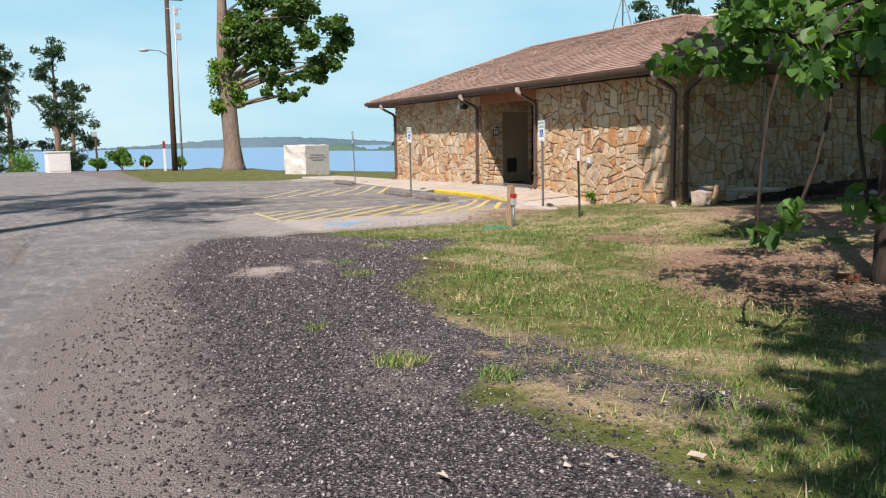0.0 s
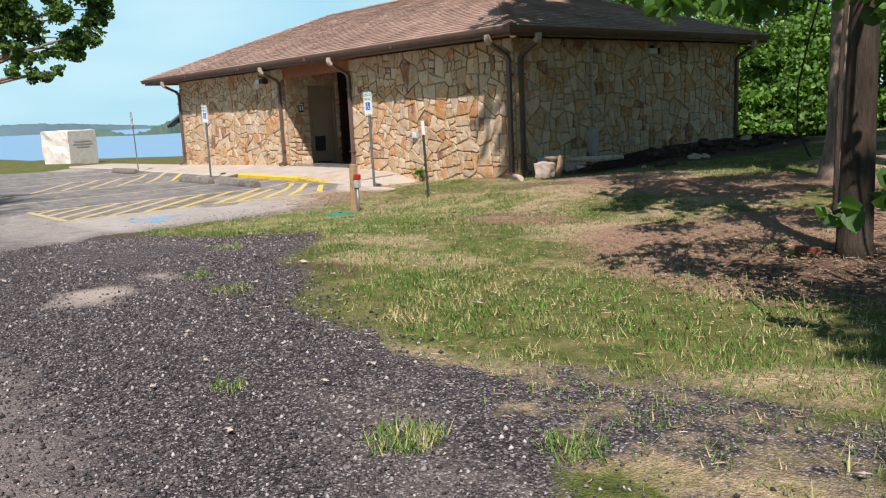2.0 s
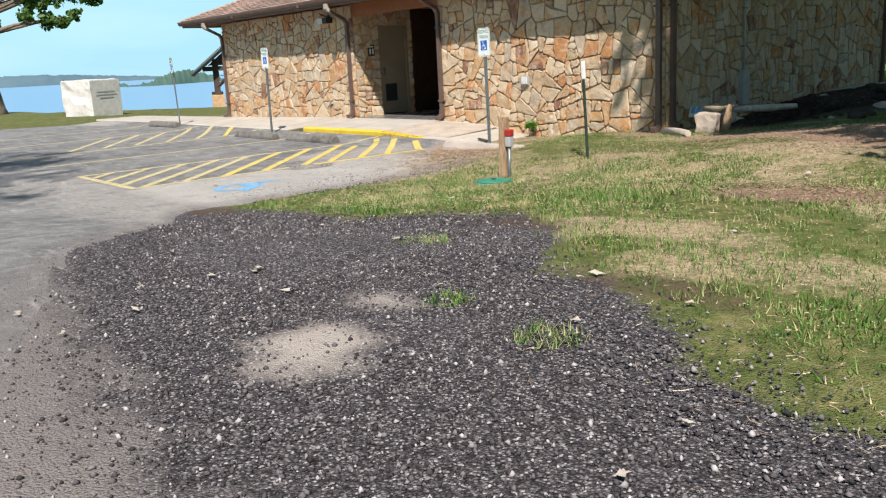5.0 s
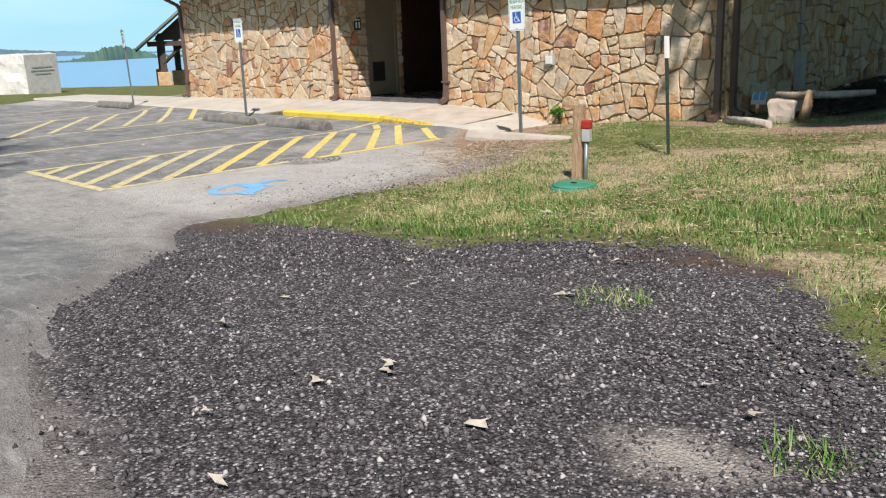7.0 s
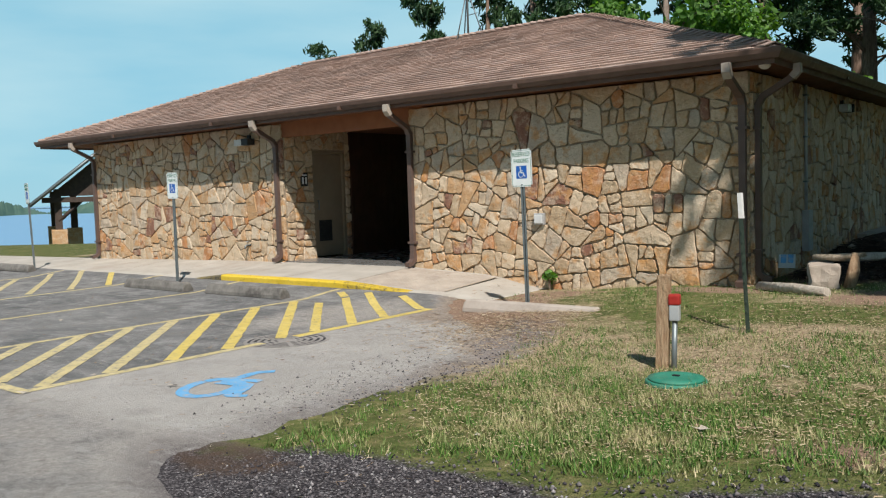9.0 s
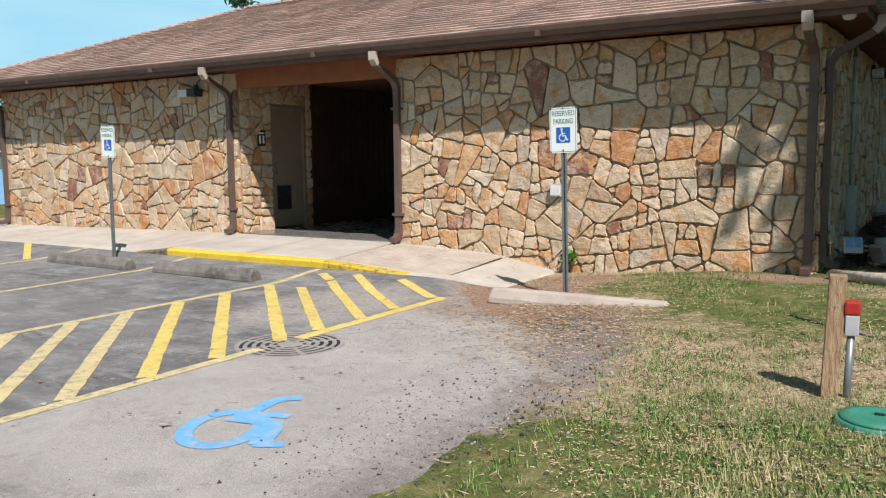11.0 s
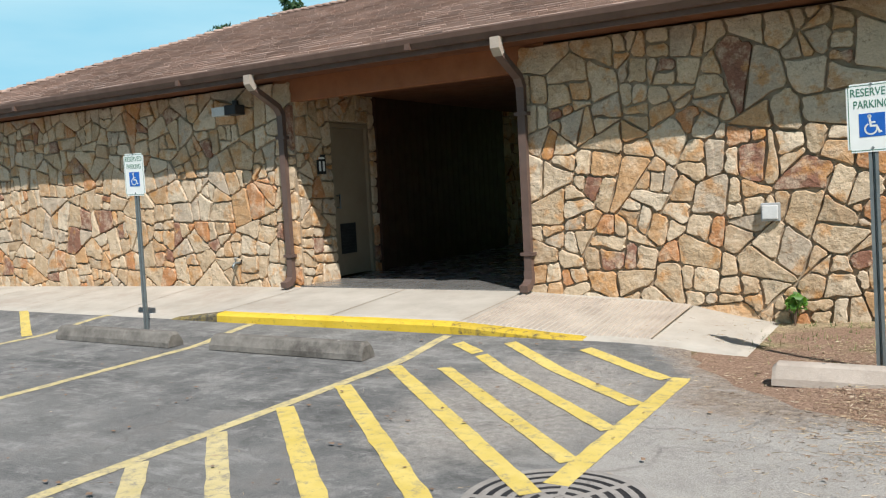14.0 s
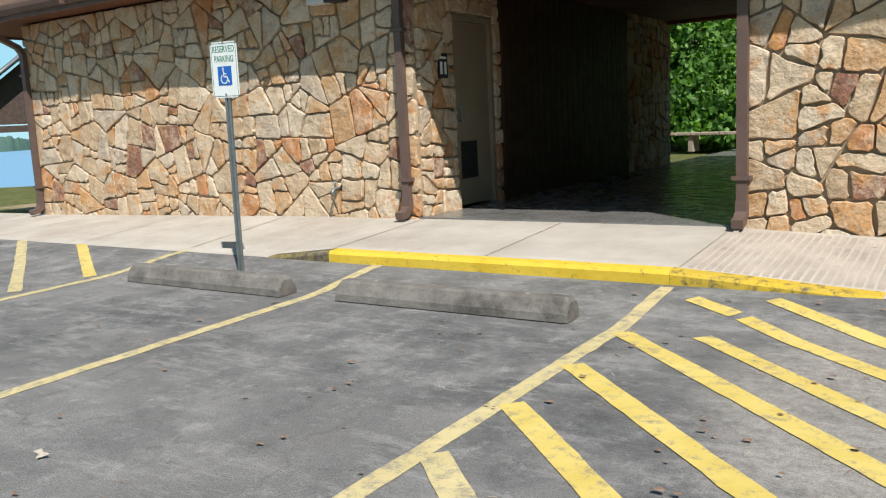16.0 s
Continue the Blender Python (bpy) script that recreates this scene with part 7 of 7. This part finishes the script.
def grass_blades():
    rng = np.random.default_rng(33)

    def keep(x, y):
        edge = np.interp(x, *zip(*GRAVEL_EDGE))
        k = S((y - edge) / 0.5 + 0.12) * (x > np.interp(y, *zip(*PAVE_RIGHT)) + 0.05)
        k = k * np.clip(0.5 + 0.9 * patchy(x, y, 0.9, 2.0) + 0.75 * patchy(x, y, 3.2, 4.0) + 0.5 * patchy(x, y, 9.0, 7.0), 0.03, 1)
        for p in ((-8.9, 10.0, 2.3, 0.7, -0.25), (-7.1, 11.1, 1.5, 1.1), (-11.2, 11.2, 1.7, 0.8, 0.3), (-9.0, 7.2, 0.8, 0.4, 0.3), (-15.5, 8.7, 1.0, 1.5), (-12.4, 16.8, 1.8, 3.6), (-5.2, 7.1, 2.2, 2.1), (-7.0, 7.0, 0.7, 0.8), (-12.9, 13.4, 1.1, 1.4), (-16.6, 10.0, 1.0, 1.1)):
            k = k * (1 - 0.92 * patch(x, y, *p))
        for p in ((-10.6, 8.0, 2.0, 0.8), (-12.6, 8.9, 1.2, 1.0), (-9.2, 5.4, 1.3, 0.5), (-13.9, 7.2, 0.6, 0.9), (-16.4, 10.5, 0.9, 0.8)):
            k = k * (1 - 0.35 * patch(x, y, *p))
        k = k * (1 - 0.45 * patch(x, y, -4.2, 3.0, 1.9, 0.6, 0.2))
        k = k * (1 - 0.8 * patch(x, y, -15.7, 9.6, 1.0, 1.0)) * (1 - 0.7 * patch(x, y, -14.8, 7.2, 0.8, 2.2))
        return np.clip(k, 0, 1) * ~((x > -29.6) & (x < -13.85) & (y > 12.05))

    xs, ys = [], []
    for n, box4 in ((60000, (-15.5, -10.0, 4.3, 9.0)), (92000, (-14.5, -2.0, 2.3, 8.0)), (62000, (-17.0, 4.0, 6.5, 14.0)), (9000, (-2.0, 4.0, 1.8, 8.0)), (7000, (-14, 6, 13, 28))):
        x, y = scatter(rng, n, *box4, keep)
        xs.append(x)
        ys.append(y)
    for cx, cy, r, n in ((-4.75, 2.2, 0.16, 260), (-4.2, 2.6, 0.14, 140), (-8.1, 3.1, 0.16, 120), (-8.9, 3.2, 0.12, 80), (-10.2, 4.1, 0.2, 140), (-5.9, 2.0, 0.1, 60)):
        a, d = rng.uniform(0, 6.28, n), r * np.sqrt(rng.random(n))
        xs.append(cx + d * np.cos(a))
        ys.append(cy + d * np.sin(a))
    x, y = np.concatenate(xs), np.concatenate(ys)
    x, y = (np.repeat(a, 3) + rng.normal(0, 0.018, len(a) * 3) for a in (x, y))
    n = len(x)
    z = land(x, y) - 0.004
    h = rng.gamma(4, 0.0085, n).clip(0.012, 0.085)
    a = rng.uniform(0, 6.28, n)
    lean = rng.uniform(0.2, 1.2, n) * h
    w = rng.uniform(0.0022, 0.0045, n)
    dx, dy = np.cos(a), np.sin(a)
    p0 = np.stack([x - dy * w, y + dx * w, z], 1)
    p1 = np.stack([x + dy * w, y - dx * w, z], 1)
    p2 = np.stack([x + dx * lean, y + dy * lean, z + h], 1)
    verts = np.stack([p0, p1, p2], 1).reshape(-1, 3)
    m, nt, b = mat_new("grass_blade", 0.6, 0, 0.25)
    green = ramp(nt, island_random(nt), [(0.0, (0.035, 0.10, 0.014)), (0.5, (0.075, 0.175, 0.026)), (0.8, (0.14, 0.235, 0.045)), (0.9, (0.29, 0.265, 0.12)), (1.0, (0.43, 0.36, 0.21))])
    straw = ramp(nt, island_random(nt), [(0.0, (0.20, 0.22, 0.065)), (0.35, (0.40, 0.34, 0.175)), (1.0, (0.57, 0.48, 0.29))])
    col = blend(nt, ramp(nt, noise_tex(nt, 1.3, 8, 0.78, coords(nt)), [(0.50, 0.0), (0.62, 0.92)]), green, straw)
    nt.links.new(col, b.inputs["Base Color"])
    ob = mesh_np("grass", verts, np.arange(n * 3).reshape(-1, 3), m)
    tagged(ob, "short patchy lawn grass, green and straw-coloured", "grass", "", "stuff")


def litter(name, label, material, n, size, spots, seed, lobed=False):
    rng = np.random.default_rng(seed)
    xs, ys = [], []
    for (cx, cy, rx, ry), k in spots:
        a, d = rng.uniform(0, 6.28, int(n * k)), np.sqrt(rng.random(int(n * k)))
        xs.append(cx + rx * d * np.cos(a))
        ys.append(cy + ry * d * np.sin(a))
    x, y = np.concatenate(xs), np.concatenate(ys)
    ok = (y > np.interp(x, *zip(*GRAVEL_EDGE)) + 0.25) | lobed | (name == "twig_litter")
    ok = ok & ((x > np.interp(y, *zip(*PAVE_RIGHT)) + 0.15) | (name == "twig_litter") | lobed)
    ok = ok & ~((x < -13.85) & (y > 12.05))
    x, y = x[ok], y[ok]
    bump_z = 0.26 * patch(x, y, -12.8, 17.2, 1.3, 3.4) * (x > -13.8)
    c = np.stack([x, y, land(x, y) + 0.016 + bump_z + rng.uniform(0, 0.012, len(x))], 1)
    m = len(x)
    a = rng.uniform(0, 6.28, m)
    L = size * rng.uniform(0.5, 1.3, m)
    k = 7
    ang = a[:, None] + np.linspace(0, 2 * np.pi, k, endpoint=False)[None]
    rad = L[:, None] * (rng.uniform(0.35, 1.0, (m, k)) if not lobed else np.where(np.arange(k) % 2, 0.28, 1.0)[None] * rng.uniform(0.7, 1.1, (m, k)))
    v = np.stack([c[:, :1] + rad * np.cos(ang), c[:, 1:2] + 0.7 * rad * np.sin(ang), c[:, 2:] + rng.uniform(-0.08, 0.2 if not lobed else 0.3, (m, k)) * L[:, None]], -1)
    verts = np.concatenate([v, c[:, None] + np.array((0, 0, 0.003))], 1).reshape(-1, 3)
    i = np.arange(k)
    tri = np.stack([i, (i + 1) % k, np.full(k, k)], 1)
    f = (np.arange(m)[:, None, None] * (k + 1) + tri[None]).reshape(-1, 3)
    tagged(mesh_np(name, verts, f, material), label, "leaf litter", "", "stuff")


gravel_stones()
grass_blades()
litter("leaf_litter", "brown dead leaves and bark chips on the ground", M["litter"], 12000, 0.024,
       (((-12.7, 17.0, 1.1, 3.4), 0.25), ((-9.2, 10.2, 3.0, 1.1), 0.30), ((-7.1, 11.1, 1.6, 1.2), 0.12), ((-15.5, 8.7, 1.0, 1.2), 0.03), ((-5.2, 7.1, 2.2, 2.1), 0.45), ((-9.0, 7.2, 0.9, 0.5), 0.06), ((-12.6, 8.0, 2.2, 2.2), 0.08), ((-13.2, 13.3, 0.8, 1.2), 0.07)), 41)
M["straw"] = simple("straw", (0.33, 0.26, 0.15), (0.56, 0.47, 0.30), 40, 0.9)
litter("straw_litter", "pale dry grass clippings and leaf bits on the lawn", M["straw"], 15000, 0.012,
       (((-12.8, 7.4, 1.9, 2.2), 0.36), ((-10.6, 8.2, 2.4, 1.4), 0.22), ((-11.0, 10.8, 3.0, 1.2), 0.14), ((-8.0, 5.0, 4.5, 1.2), 0.12), ((-15.4, 10.2, 1.2, 1.2), 0.08)), 45)
litter("bark_debris", "dark bark chunks and dead leaves heaped along the end wall", M["bark_darkened"], 5200, 0.06,
       (((-12.6, 17.0, 1.3, 3.3), 0.7), ((-12.9, 13.8, 0.9, 1.2), 0.3)), 46)
litter("dry_leaves", "pale dry lobed leaves scattered on gravel and asphalt", M["dead_leaf"], 60, 0.055,
       (((-7.0, 2.2, 5.5, 1.9), 0.7), ((-10, 6.0, 3.5, 2.5), 0.25), ((-19, 6, 3, 2.5), 0.12)), 43, True)
litter("twig_litter", "dark twigs and bits on the asphalt", M["litter"], 300, 0.022, (((-19, 7.5, 4.5, 3.0), 0.8), ((-24, 7.0, 4, 3), 0.2)), 44)


def pine_straw(n, spots, seed):
    """Dry pine needles and thin stems lying about, each a narrow bent blade."""
    rng = np.random.default_rng(seed)
    xs, ys = [], []
    for (cx, cy, rx, ry), k in spots:
        m = int(n * k)
        xs.append(cx + rx * 0.55 * rng.normal(size=m))
        ys.append(cy + ry * 0.55 * rng.normal(size=m))
    x, y = np.concatenate(xs), np.concatenate(ys)
    ok = (np.abs(patchy(x, y, 2.2, 3.0)) + rng.random(len(x)) * 0.5 > 0.25) & ~((x < -13.85) & (y > 12.05))
    x, y = x[ok], y[ok]
    m = len(x)
    walk_h = np.array([walk_z(a, b) if a < -16.9 and b > 10.5 else -9.0 for a, b in zip(x, y)])
    z = np.maximum(land(x, y), walk_h) + 0.011 + rng.uniform(0, 0.004, m)
    a, L, w = rng.uniform(0, 6.28, m), rng.uniform(0.012, 0.042, m), rng.uniform(0.0007, 0.0017, m)
    dx, dy = np.cos(a), np.sin(a)
    bend = rng.normal(0, 0.012, m)
    rows = []
    for t in (-1, 0, 1):
        px, py = x + dx * L * t - dy * bend * (1 - t * t), y + dy * L * t + dx * bend * (1 - t * t)
        for k in (-1, 1):
            rows.append(np.stack([px - dy * w * k, py + dx * w * k, z + rng.uniform(-0.002, 0.003, m)], 1))
    verts = np.stack(rows, 1).reshape(-1, 3)
    f = (np.arange(m)[:, None, None] * 6 + np.array([(0, 1, 3, 2), (2, 3, 5, 4)])[None]).reshape(-1, 4)
    mat, nt, b = mat_new("pine_straw", 0.8, 0, 0.2)
    nt.links.new(ramp(nt, island_random(nt), [(0.0, (0.18, 0.12, 0.075)), (0.5, (0.36, 0.26, 0.165)), (0.85, (0.52, 0.42, 0.28)), (1.0, (0.60, 0.52, 0.40))]), b.inputs["Base Color"])
    tagged(mesh_np("pine_straw", verts, f, mat), "dry brown pine needles strewn over dirt and lawn", "pine straw", "", "stuff")


pine_straw(24000, (((-15.35, 8.8, 0.95, 1.0), 0.24), ((-16.3, 10.3, 1.2, 1.3), 0.06), ((-12.6, 8.2, 2.0, 1.8), 0.14), ((-10.6, 8.2, 2.4, 1.6), 0.10), ((-11.4, 5.9, 2.0, 0.6), 0.06), ((-8.9, 10.0, 3.0, 1.1), 0.10), ((-5.4, 7.2, 2.4, 2.1), 0.12), ((-9.0, 7.2, 1.1, 0.6), 0.04), ((-5.6, 3.6, 2.8, 1.0), 0.03), ((-17.6, 6.5, 2.6, 2.6), 0.008), ((-13.8, 6.2, 1.2, 1.6), 0.04)), 61)
